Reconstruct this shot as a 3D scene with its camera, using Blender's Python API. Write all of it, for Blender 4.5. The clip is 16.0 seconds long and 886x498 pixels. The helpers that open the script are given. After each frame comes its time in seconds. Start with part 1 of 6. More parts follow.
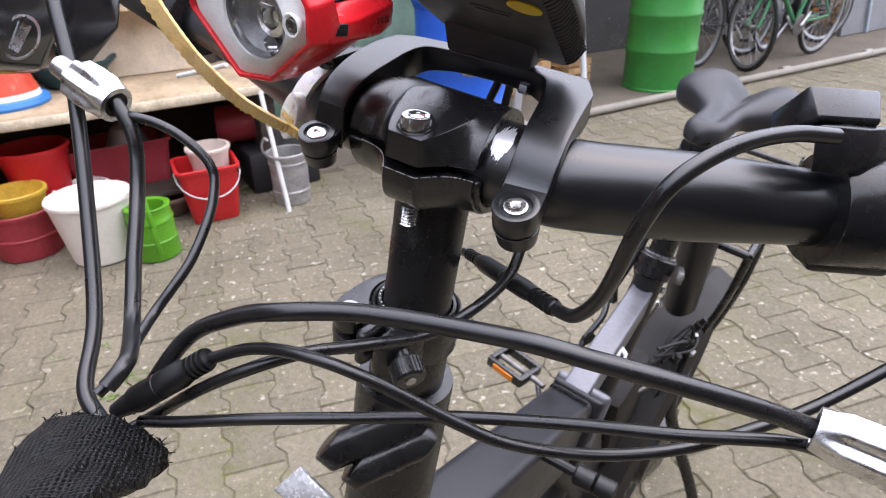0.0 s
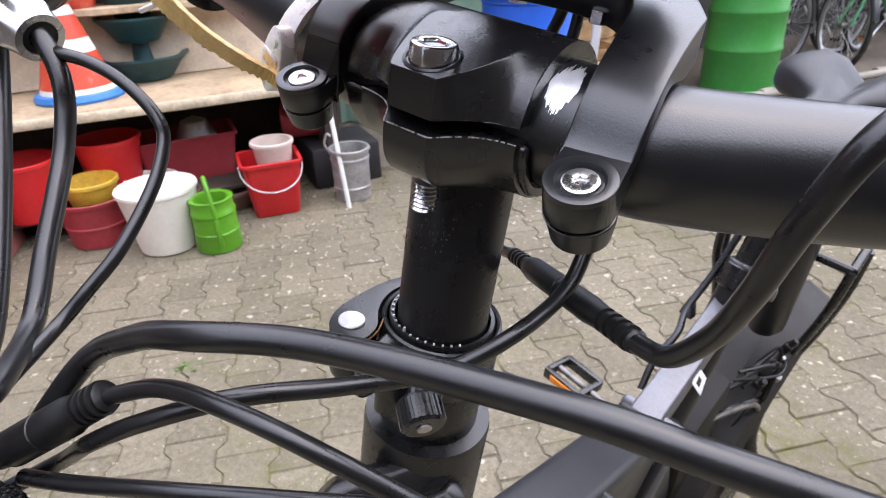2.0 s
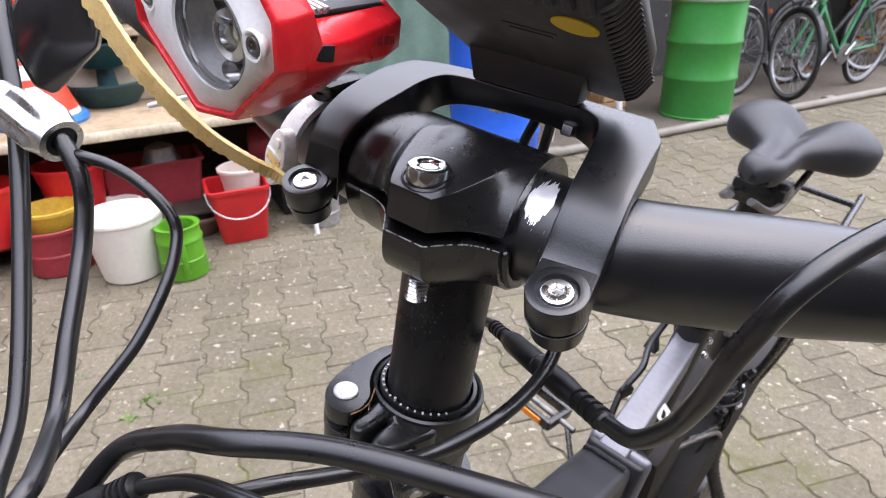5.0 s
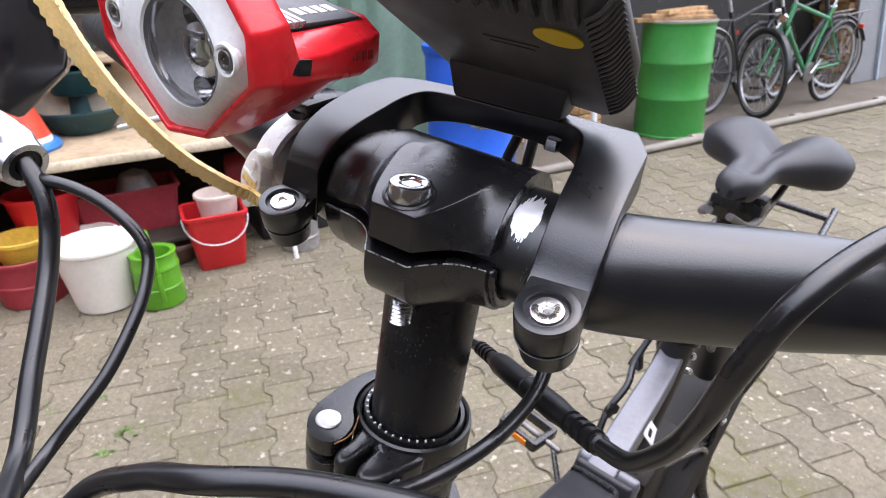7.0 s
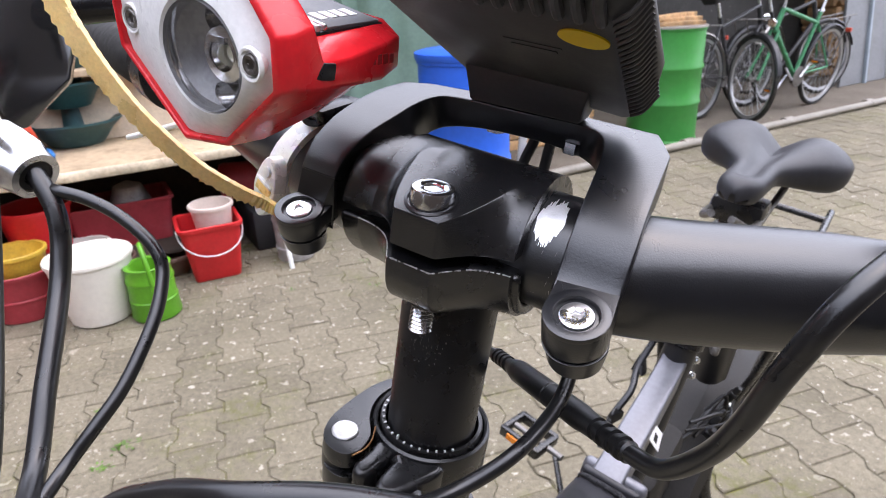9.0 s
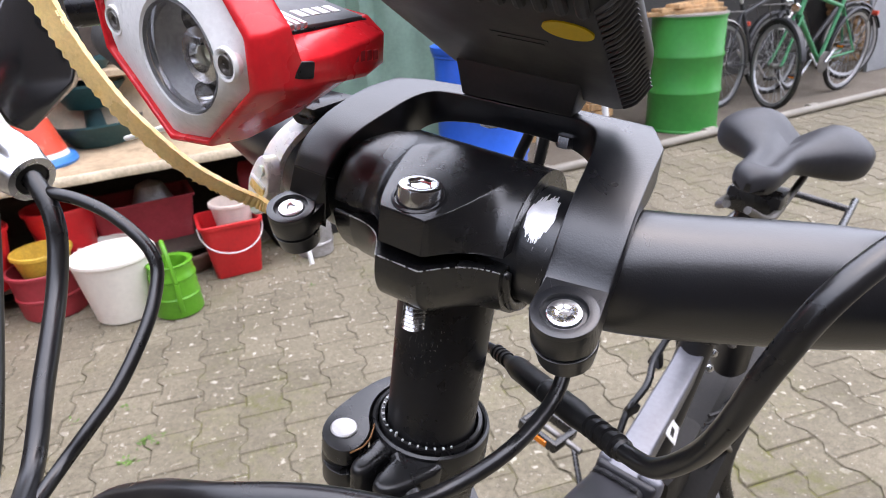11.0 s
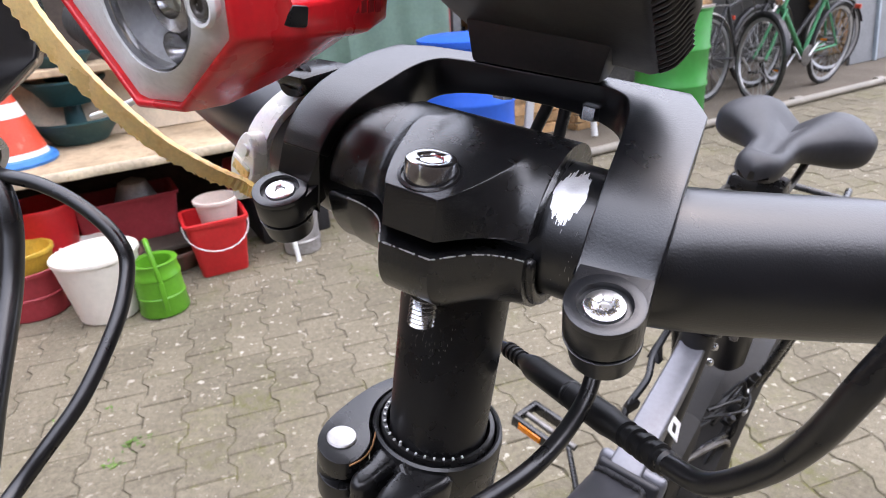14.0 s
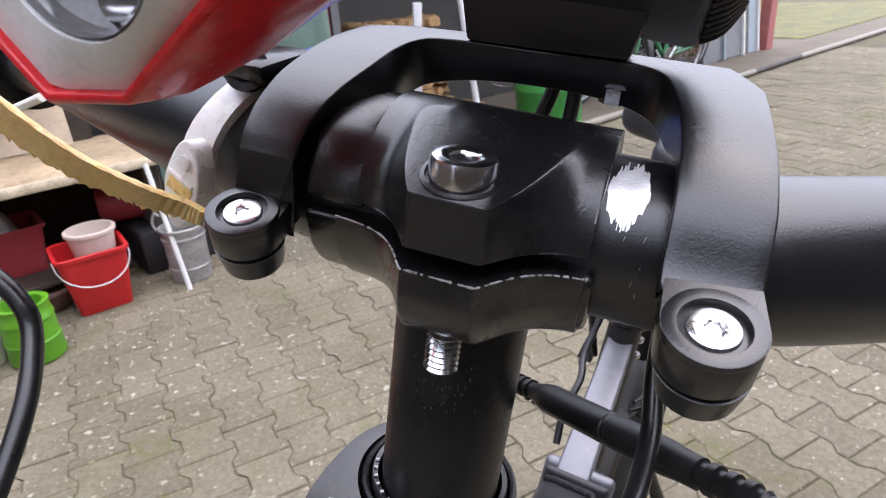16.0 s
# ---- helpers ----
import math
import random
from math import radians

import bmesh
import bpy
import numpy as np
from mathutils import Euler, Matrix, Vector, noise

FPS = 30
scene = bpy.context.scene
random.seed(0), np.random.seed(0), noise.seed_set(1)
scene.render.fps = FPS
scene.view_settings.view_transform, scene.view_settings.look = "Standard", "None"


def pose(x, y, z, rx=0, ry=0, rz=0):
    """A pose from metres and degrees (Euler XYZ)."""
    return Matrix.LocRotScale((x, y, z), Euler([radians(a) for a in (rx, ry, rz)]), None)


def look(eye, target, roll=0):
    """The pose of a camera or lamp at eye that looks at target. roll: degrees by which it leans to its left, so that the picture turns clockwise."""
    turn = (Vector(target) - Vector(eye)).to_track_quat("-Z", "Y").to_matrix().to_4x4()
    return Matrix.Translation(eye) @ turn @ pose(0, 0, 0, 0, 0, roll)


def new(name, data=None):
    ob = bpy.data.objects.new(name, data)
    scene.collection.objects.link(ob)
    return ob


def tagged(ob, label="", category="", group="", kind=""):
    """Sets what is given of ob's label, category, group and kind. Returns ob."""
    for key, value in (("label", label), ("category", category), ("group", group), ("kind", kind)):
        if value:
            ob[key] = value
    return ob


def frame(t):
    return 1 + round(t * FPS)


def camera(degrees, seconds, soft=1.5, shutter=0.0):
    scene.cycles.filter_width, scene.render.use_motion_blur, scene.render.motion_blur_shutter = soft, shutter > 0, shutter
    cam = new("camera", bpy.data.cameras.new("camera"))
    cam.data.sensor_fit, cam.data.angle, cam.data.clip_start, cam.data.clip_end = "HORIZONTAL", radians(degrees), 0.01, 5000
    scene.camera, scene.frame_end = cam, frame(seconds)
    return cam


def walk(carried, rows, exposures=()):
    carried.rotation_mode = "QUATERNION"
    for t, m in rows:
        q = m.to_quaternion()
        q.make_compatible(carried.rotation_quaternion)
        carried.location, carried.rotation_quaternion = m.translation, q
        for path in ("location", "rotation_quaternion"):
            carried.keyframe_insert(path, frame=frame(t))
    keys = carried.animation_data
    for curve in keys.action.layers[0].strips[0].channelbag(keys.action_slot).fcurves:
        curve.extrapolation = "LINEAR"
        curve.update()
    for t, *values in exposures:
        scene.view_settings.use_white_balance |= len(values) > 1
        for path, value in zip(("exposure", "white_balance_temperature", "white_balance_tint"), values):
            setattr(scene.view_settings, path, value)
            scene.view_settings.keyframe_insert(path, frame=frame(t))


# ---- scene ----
cam = camera(70.0, 16.0, soft=0.9)
cam.data.dof.use_dof, cam.data.dof.focus_distance, cam.data.dof.aperture_fstop = True, 0.15, 50.0
# seconds, eye, then yaw, pitch and roll in degrees
ROWS = [
    (0.0, 0.0746, 0.0930, 1.1693, 6.20, -27.54, -1.74),
    (0.5, 0.0778, 0.1107, 1.1631, 9.75, -27.81, -3.17),
    (1.0, 0.0788, 0.1342, 1.1566, 12.82, -28.49, -3.57),
    (1.5, 0.0785, 0.1535, 1.1497, 13.60, -27.78, -3.43),
    (2.0, 0.0762, 0.1557, 1.1355, 12.49, -27.23, -2.65),
    (2.5, 0.0666, 0.1575, 1.1406, 9.43, -29.55, -0.44),
    (3.0, 0.0636, 0.1548, 1.1484, 8.52, -30.19, 0.27),
    (3.5, 0.0838, 0.1412, 1.1677, 9.68, -29.67, -1.14),
    (6.0, 0.0664, 0.1514, 1.1572, 8.61, -23.57, -1.78),
    (6.5, 0.0713, 0.1531, 1.1570, 7.80, -23.55, -1.59),
    (7.0, 0.0707, 0.1505, 1.1585, 7.08, -23.52, -1.89),
    (7.5, 0.0706, 0.1489, 1.1655, 7.03, -25.11, -2.42),
    (8.0, 0.0669, 0.1525, 1.1607, 5.98, -23.97, -2.20),
    (8.5, 0.0642, 0.1516, 1.1586, 6.50, -23.22, -2.51),
    (9.0, 0.0634, 0.1520, 1.1573, 6.48, -22.83, -2.52),
    (11.5, 0.0717, 0.1567, 1.1570, 8.94, -23.35, -3.97),
    (12.0, 0.0714, 0.1669, 1.1515, 9.14, -22.98, -3.39),
    (12.5, 0.0616, 0.1669, 1.1448, 8.05, -22.58, -2.74),
    (13.0, 0.0598, 0.1733, 1.1449, 6.92, -22.67, -3.04),
    (13.5, 0.0573, 0.1713, 1.1456, 7.00, -23.45, -3.23),
    (14.0, 0.0623, 0.1717, 1.1471, 7.28, -23.71, -4.12),
    (14.5, 0.0381, 0.1956, 1.1364, -0.31, -23.23, -3.28),
    (15.0, 0.0386, 0.2000, 1.1375, -3.46, -23.45, -3.82),
    (15.5, 0.0385, 0.2007, 1.1376, -3.15, -23.48, -5.08),
    (16.0, 0.0358, 0.2000, 1.1387, -3.08, -23.47, -4.54),
]
walk(cam, [(t, pose(x, y, z, 90 + pitch, 0, yaw) @ pose(0, 0, 0, 0, 0, roll)) for t, x, y, z, yaw, pitch, roll in ROWS],
     [(0.0, 0.99), (3.5, 1.13), (13.8, 1.12), (14.8, 0.93), (16.0, 0.90)])

# ---- light: an overcast day, soft sky with a veiled sun ----
world = bpy.data.worlds.new("sky")
scene.world = world
world.use_nodes = True
wn = world.node_tree
wn.nodes.clear()
sky = wn.nodes.new("ShaderNodeTexSky")
sky.sky_type = "NISHITA"
sky.sun_disc = False
sky.sun_elevation, sky.sun_rotation = radians(70), radians(68)
sky.air_density, sky.dust_density, sky.ozone_density = 1.0, 6.0, 1.0
veil = wn.nodes.new("ShaderNodeMix")
veil.data_type = "RGBA"
veil.inputs[0].default_value = 0.88
veil.inputs[7].default_value = (7.3, 9.0, 12.0, 1)
# the overcast is brightest overhead, towards the veiled sun
SUN_AT = Vector((0.30, 0.12, 0.94)).normalized()
where = wn.nodes.new("ShaderNodeTexCoord")
toward = wn.nodes.new("ShaderNodeVectorMath")
toward.operation = "DOT_PRODUCT"
toward.inputs[1].default_value = SUN_AT
rise = wn.nodes.new("ShaderNodeMapRange")
for k, v in zip((1, 2, 3, 4), (0.05, 1.0, 0.55, 1.75)):
    rise.inputs[k].default_value = v
glow = wn.nodes.new("ShaderNodeVectorMath")
glow.operation = "SCALE"
wn.links.new(where.outputs["Generated"], toward.inputs[0])
wn.links.new(toward.outputs["Value"], rise.inputs[0])
wn.links.new(rise.outputs[0], glow.inputs["Scale"])
wn.links.new(veil.outputs[2], glow.inputs[0])
wback = wn.nodes.new("ShaderNodeBackground")
wback.inputs[1].default_value = 0.145
wout = wn.nodes.new("ShaderNodeOutputWorld")
wn.links.new(sky.outputs[0], veil.inputs[6])
wn.links.new(glow.outputs[0], wback.inputs[0])
wn.links.new(wback.outputs[0], wout.inputs[0])
sun_data = bpy.data.lights.new("sun", "SUN")
sun_data.energy, sun_data.angle, sun_data.color = 0.5, radians(100), (1.0, 0.97, 0.93)
sun = new("sun", sun_data)
sun.matrix_world = look(SUN_AT * 8, (0, 0, 0))
scene.view_settings.use_white_balance = True
scene.view_settings.white_balance_temperature = 7550
scene.view_settings.white_balance_tint = 20

# ---- materials ----
def mat(name, color, rough=0.5, metal=0.0, var=0.12, scale=30.0, bump=0.0, bscale=600.0, dist=0.0004,
        rvar=0.1, spec=0.5, coat=0.0, trans=0.0, ior=1.45, dirt=None, dscale=6.0, damount=0.35, spread=0.12, each=0.0, sss=0.0):
    """A surface of one base colour with broad and fine variation, relief and, if asked, patches of dirt."""
    m = bpy.data.materials.new(name)
    m.use_nodes = True
    t = m.node_tree
    b = t.nodes["Principled BSDF"]
    link = t.links.new
    co = t.nodes.new("ShaderNodeTexCoord").outputs["Object"]

    def noise_node(sc, detail=4.0, rough_=0.55):
        n = t.nodes.new("ShaderNodeTexNoise")
        n.inputs["Scale"].default_value, n.inputs["Detail"].default_value, n.inputs["Roughness"].default_value = sc, detail, rough_
        link(co, n.inputs["Vector"])
        return n.outputs["Fac"]

    def ramp(src, lo, hi, a, c):
        n = t.nodes.new("ShaderNodeMapRange")
        for k, v in zip((1, 2, 3, 4), (lo, hi, a, c)):
            n.inputs[k].default_value = v
        link(src, n.inputs[0])
        return n.outputs[0]

    broad, fine = noise_node(scale), noise_node(scale * 9, 3.0)
    shade = t.nodes.new("ShaderNodeMath")
    shade.operation = "ADD"
    link(ramp(broad, 0.3, 0.7, -var, var), shade.inputs[0])
    link(ramp(fine, 0.3, 0.7, 1 - var * 0.6, 1 + var * 0.6), shade.inputs[1])
    value = shade.outputs[0]
    if each:
        info = t.nodes.new("ShaderNodeObjectInfo")
        add = t.nodes.new("ShaderNodeMath")
        add.operation = "ADD"
        link(ramp(info.outputs["Random"], 0, 1, -each, each), add.inputs[0])
        link(value, add.inputs[1])
        value = add.outputs[0]
    mul = t.nodes.new("ShaderNodeVectorMath")
    mul.operation = "SCALE"
    mul.inputs[0].default_value = color
    link(value, mul.inputs["Scale"])
    col = mul.outputs[0]
    if dirt:
        mix = t.nodes.new("ShaderNodeMix")
        mix.data_type = "RGBA"
        mix.inputs[7].default_value = (*dirt, 1)
        link(ramp(noise_node(dscale, 8.0, 0.7), 0.62 - damount * 0.3, 0.62 - damount * 0.3 + spread, 0, min(1.0, damount * 2)), mix.inputs[0])
        link(col, mix.inputs[6])
        col = mix.outputs[2]
    link(col, b.inputs["Base Color"])
    link(ramp(broad, 0.3, 0.7, max(0.02, rough - rvar), min(1, rough + rvar)), b.inputs["Roughness"])
    b.inputs["Metallic"].default_value = metal
    b.inputs["Specular IOR Level"].default_value = spec
    b.inputs["Coat Weight"].default_value = coat
    b.inputs["Transmission Weight"].default_value = trans
    b.inputs["IOR"].default_value = ior
    if sss:
        b.inputs["Subsurface Weight"].default_value = sss
        b.inputs["Subsurface Radius"].default_value = (0.004, 0.003, 0.002)
    if bump:
        bn = t.nodes.new("ShaderNodeBump")
        bn.inputs["Strength"].default_value, bn.inputs["Distance"].default_value = bump, dist
        link(noise_node(bscale, 2.0), bn.inputs["Height"])
        link(bn.outputs[0], b.inputs["Normal"])
    return m


BLACK_COAT = mat("black_powder_coat", (0.0065, 0.0072, 0.0092), 0.30, 0.0, 0.25, 60, 0.24, 2300, 0.0002, 0.03, spec=0.85, ior=1.52)
BLACK_SMOOTH = mat("black_anodised", (0.010, 0.010, 0.0106), 0.28, 0.0, 0.25, 80, 0.1, 2600, 0.0002, 0.06, spec=0.75, dirt=(0.05, 0.047, 0.045), dscale=260, damount=0.05)
BLACK_STEM = mat("black_satin_stem", (0.009, 0.009, 0.0098), 0.25, 0.0, 0.25, 80, 0.30, 2300, 0.0002, 0.05, spec=0.8, ior=1.52, dirt=(0.09, 0.085, 0.08), dscale=420, damount=0.02, spread=0.05)
RUBBER = mat("cable_sheath", (0.0090, 0.0090, 0.0098), 0.29, 0, 0.3, 90, 0.1, 1400, 0.0002, 0.03, spec=0.7, ior=1.5)
PLUG = mat("moulded_plug", (0.011, 0.011, 0.0115), 0.4, 0, 0.2, 90, 0.15, 1200, 0.0002)
PLASTIC = mat("black_plastic", (0.010, 0.010, 0.011), 0.26, 0, 0.2, 90, 0.15, 2000, 0.0002)
LAMP_PLASTIC = mat("matt_black_plastic", (0.045, 0.044, 0.044), 0.45, 0, 0.15, 90, 0.2, 2200, 0.0002)
CHROME = mat("zinc_steel", (0.72, 0.73, 0.75), 0.2, 1.0, 0.12, 200, 0.1, 900, 0.0001, 0.08)
ALLOY = mat("bare_aluminium", (0.78, 0.78, 0.79), 0.3, 1.0, 0.12, 150, 0.1, 900, 0.0001, 0.1)
GLOSS_LEVER = mat("glossy_black_lever", (0.016, 0.016, 0.017), 0.14, 0, 0.2, 60, 0.05, 1200, 0.0002, 0.05, spec=1.0, ior=1.6)
PINHEAD = mat("matt_alloy_pin", (0.62, 0.6, 0.59), 0.45, 0.8, 0.1, 300)
WORN = mat("scraped_bare_metal", (0.96, 0.96, 0.97), 0.42, 0.75, 0.04, 300, 0.4, 1500, 0.0002)
DULL_SCUFF = mat("dull_scuff", (0.11, 0.107, 0.10), 0.5, 0, 0.3, 900)
SCUFF = mat("worn_edge", (0.42, 0.41, 0.4), 0.5, 0.5, 0.3, 900)
BRONZE = mat("bronze_bush", (0.45, 0.22, 0.1), 0.4, 0.8)
RED_PLASTIC = mat("glossy_red_plastic", (0.80, 0.020, 0.028), 0.27, 0, 0.1, 60, 0.04, 800, 0.0002, 0.05, coat=0.2, dirt=(0.75, 0.45, 0.42), dscale=520, damount=0.03, spread=0.03)
SILVER = mat("silver_painted_bezel", (0.88, 0.88, 0.87), 0.40, 0.0, 0.08, 90, 0.1, 1400, 0.0001, 0.08, dirt=(0.16, 0.15, 0.14), dscale=330, damount=0.1, spread=0.08)
GALV_REFLECTOR = mat("clear_reflector", (0.6, 0.6, 0.6), 0.25, 0.5, 0.25, 400, 0.4, 700, 0.0004)
MIRROR = mat("reflector_chrome", (0.80, 0.80, 0.81), 0.16, 1.0, 0.03, 60, rvar=0.02)
GREY_INNER = mat("dark_lamp_inner", (0.22, 0.22, 0.22), 0.3, 0.6)
LAMP_BOWL = mat("satin_lamp_bowl", (0.36, 0.36, 0.37), 0.45, 0.4, 0.2, 120)
LED = mat("led_chip", (0.8, 0.78, 0.6), 0.3)
SILICONE = mat("yellowed_silicone", (0.88, 0.64, 0.28), 0.33, 0, 0.12, 120, 0.25, 700, 0.0004, 0.1, sss=0.6, trans=0.1, dirt=(0.70, 0.42, 0.10), dscale=160, damount=0.26)
SILICONE_PALE = mat("clear_silicone", (0.93, 0.925, 0.89), 0.3, 0, 0.08, 120, 0.15, 500, 0.0004, 0.1, sss=0.35, trans=0.15, dirt=(0.62, 0.5, 0.3), dscale=120, damount=0.12)
TIE = mat("white_nylon_tie", (0.82, 0.82, 0.8), 0.35, 0, 0.05, 90, sss=0.2)
YELLOW = mat("yellow_sticker", (0.72, 0.52, 0.02), 0.4, 0, 0.06, 90)
PLATE_GREY = mat("grey_name_plate", (0.11, 0.11, 0.112), 0.5, 0, 0.1, 200)
GREY_PRINT = mat("grey_print", (0.16, 0.16, 0.16), 0.5)
DARK_RED_PRINT = mat("moulded_lettering", (0.36, 0.02, 0.025), 0.4)
WHITE_PRINT = mat("white_print", (0.75, 0.75, 0.74), 0.5)
FRAME_GREY = mat("anthracite_frame_paint", (0.155, 0.158, 0.175), 0.36, 0.45, 0.12, 30, 0.05, 1400, 0.0002, 0.05, dirt=(0.08, 0.075, 0.07), dscale=45, damount=0.06)
DUSTY_BLACK = mat("dusty_black_plastic", (0.020, 0.018, 0.016), 0.6, 0, 0.3, 30, 0.2, 900, 0.0004, 0.08, spec=0.35, dirt=(0.06, 0.052, 0.044), dscale=60, damount=0.12)
FRAME_DARK = mat("black_frame_paint", (0.022, 0.022, 0.025), 0.4, 0.1, 0.12, 30, 0.06, 1400, 0.0002, 0.05, spec=0.45)
WELD = mat("painted_weld", (0.05, 0.05, 0.053), 0.35, 0.2, 0.2, 200, 0.5, 350, 0.001)
SADDLE = mat("saddle_vinyl", (0.024, 0.024, 0.027), 0.46, 0, 0.2, 20, 0.25, 900, 0.0003, 0.06, spec=0.4)
TYRE = mat("tyre_rubber", (0.02, 0.019, 0.018), 0.75, 0, 0.3, 20, 0.4, 120, 0.002, dirt=(0.09, 0.08, 0.065), dscale=18, damount=0.3)
STEEL_DIRTY = mat("dirty_steel", (0.2, 0.19, 0.18), 0.45, 0.8, 0.3, 60, dirt=(0.06, 0.045, 0.035), dscale=40, damount=0.35)
AMBER = mat("amber_reflector", (0.75, 0.2, 0.01), 0.2, 0, 0.1, 200, coat=0.5)
FABRIC = mat("frayed_mesh_sleeve", (0.007, 0.007, 0.0075), 0.5, 0, 0.5, 700, spec=0.5)
ft = FABRIC.node_tree
weave = ft.nodes.new("ShaderNodeMath")
weave.operation = "MULTIPLY"
for k, turn in enumerate((28, -40)):
    turned = ft.nodes.new("ShaderNodeMapping")
    turned.inputs["Rotation"].default_value = (0.3, 0.2, radians(turn))
    ft.links.new(ft.nodes["Texture Coordinate"].outputs["Object"], turned.inputs[0])
    bands = ft.nodes.new("ShaderNodeTexWave")
    bands.inputs["Scale"].default_value, bands.inputs["Distortion"].default_value, bands.inputs["Detail"].default_value = 230, 1.2, 2
    ft.links.new(turned.outputs[0], bands.inputs["Vector"])
    ft.links.new(bands.outputs["Fac"], weave.inputs[k])
relief = ft.nodes.new("ShaderNodeBump")
relief.inputs["Strength"].default_value, relief.inputs["Distance"].default_value = 1.0, 0.0012
ft.links.new(weave.outputs[0], relief.inputs["Height"])
ft.links.new(relief.outputs[0], ft.nodes["Principled BSDF"].inputs["Normal"])

# ---- mesh helpers ----
def part(name, bm, material, parent=None, label="", sharp=35, smooth=True):
    """Links a bmesh as one mesh object under a thing or a part."""
    me = bpy.data.meshes.new(name)
    bmesh.ops.recalc_face_normals(bm, faces=bm.faces[:])
    for f in bm.faces:
        f.smooth = smooth
    bm.to_mesh(me)
    bm.free()
    me.set_sharp_from_angle(angle=radians(sharp))
    me.materials.append(material)
    ob = new(name, me)
    if parent:
        ob.parent = parent
    return tagged(ob, label)


def thing(name, m, label, category, group=""):
    ob = new(name)
    ob.empty_display_size = 0.05
    ob.matrix_world = m
    return tagged(ob, label, category, group)


def spline(pts, k=8):
    """A smooth line through the points."""
    p = [Vector(q) for q in pts]
    p = [p[0] * 2 - p[1]] + p + [p[-1] * 2 - p[-2]]
    out = []
    for i in range(1, len(p) - 2):
        a, b, c, d = p[i - 1 : i + 3]
        for j in range(k):
            s = j / k
            out.append(0.5 * (2 * b + (c - a) * s + (2 * a - 5 * b + 4 * c - d) * s * s + (3 * b - a - 3 * c + d) * s**3))
    return out + [p[-2]]


def sweep(bm, path, section, up=None):
    """Sweeps section(i, s) -> list of 2D points along the path; s runs from 0 to 1."""
    n = len(path)
    tang = [(path[min(i + 1, n - 1)] - path[max(i - 1, 0)]).normalized() for i in range(n)]
    side = (up or (Vector((0, 0, 1)) if abs(tang[0].z) < 0.9 else Vector((0, 1, 0))))
    rings = []
    for i in range(n):
        x = side.cross(tang[i])
        x = x.normalized()
        y = tang[i].cross(x).normalized()
        if up is None:
            side = y
        rings.append([bm.verts.new(path[i] + x * a + y * b) for a, b in section(i, i / max(1, n - 1))])
    k = len(rings[0])
    for r, q in zip(rings[:-1], rings[1:]):
        for j in range(k):
            bm.faces.new((r[j], r[(j + 1) % k], q[(j + 1) % k], q[j]))
    bm.faces.new(rings[0][::-1])
    bm.faces.new(rings[-1])
    return bm


def ring2(r, n, ry=None):
    return [(r * math.cos(2 * math.pi * j / n), (ry or r) * math.sin(2 * math.pi * j / n)) for j in range(n)]


def tube(path, r, n=16, bm=None):
    """r: one radius, or a function of s from 0 to 1."""
    bm = bm or bmesh.new()
    return sweep(bm, [Vector(p) for p in path], lambda i, s: ring2(r(s) if callable(r) else r, n))


def lathe(profile, n=32, m=None, bm=None, cap=True):
    """Turns (radius, height) pairs about z."""
    bm = bm or bmesh.new()
    m = m or Matrix()
    rings = []
    for r, z in profile:
        rings.append([bm.verts.new(m @ Vector((r * math.cos(2 * math.pi * j / n), r * math.sin(2 * math.pi * j / n), z))) for j in range(n)])
    for a, b in zip(rings[:-1], rings[1:]):
        for j in range(n):
            bm.faces.new((a[j], a[(j + 1) % n], b[(j + 1) % n], b[j]))
    if cap:
        bm.faces.new(rings[0][::-1])
        bm.faces.new(rings[-1])
    return bm


def bevelled(bm, width, segs=2, angle=25):
    bm.normal_update()
    edges = [e for e in bm.edges if len(e.link_faces) == 2 and e.calc_face_angle(0) > radians(angle)]
    bmesh.ops.bevel(bm, geom=edges, offset=width, segments=segs, affect="EDGES", profile=0.5, clamp_overlap=True)
    return bm


def join(a, b):
    """Adds the faces of bmesh b to a."""
    vs = [a.verts.new(v.co) for v in b.verts]
    b.verts.index_update()
    for f in b.faces:
        a.faces.new([vs[v.index] for v in f.verts])
    b.free()
    return a


def box(size, m=None, bevel=0.0, segs=2):
    bm = bmesh.new()
    bmesh.ops.create_cube(bm, size=1.0)
    bm.transform(Matrix.Diagonal((*size, 1)))
    if bevel:
        bevelled(bm, bevel, segs)
    if m:
        bm.transform(m)
    return bm


def at(x, y, z, rx=0, ry=0, rz=0):
    return pose(x, y, z, rx, ry, rz)


def prism(poly, z0, z1, m=None, bevel=0.0, segs=2):
    """Extrudes a polygon of (x, y) from z0 to z1."""
    bm = bmesh.new()
    lo, hi = [bm.verts.new((x, y, z0)) for x, y in poly], [bm.verts.new((x, y, z1)) for x, y in poly]
    n = len(poly)
    bm.faces.new(lo[::-1])
    bm.faces.new(hi)
    for j in range(n):
        bm.faces.new((lo[j], lo[(j + 1) % n], hi[(j + 1) % n], hi[j]))
    bmesh.ops.recalc_face_normals(bm, faces=bm.faces[:])
    if bevel:
        bevelled(bm, bevel, segs)
    if m:
        bm.transform(m)
    return bm


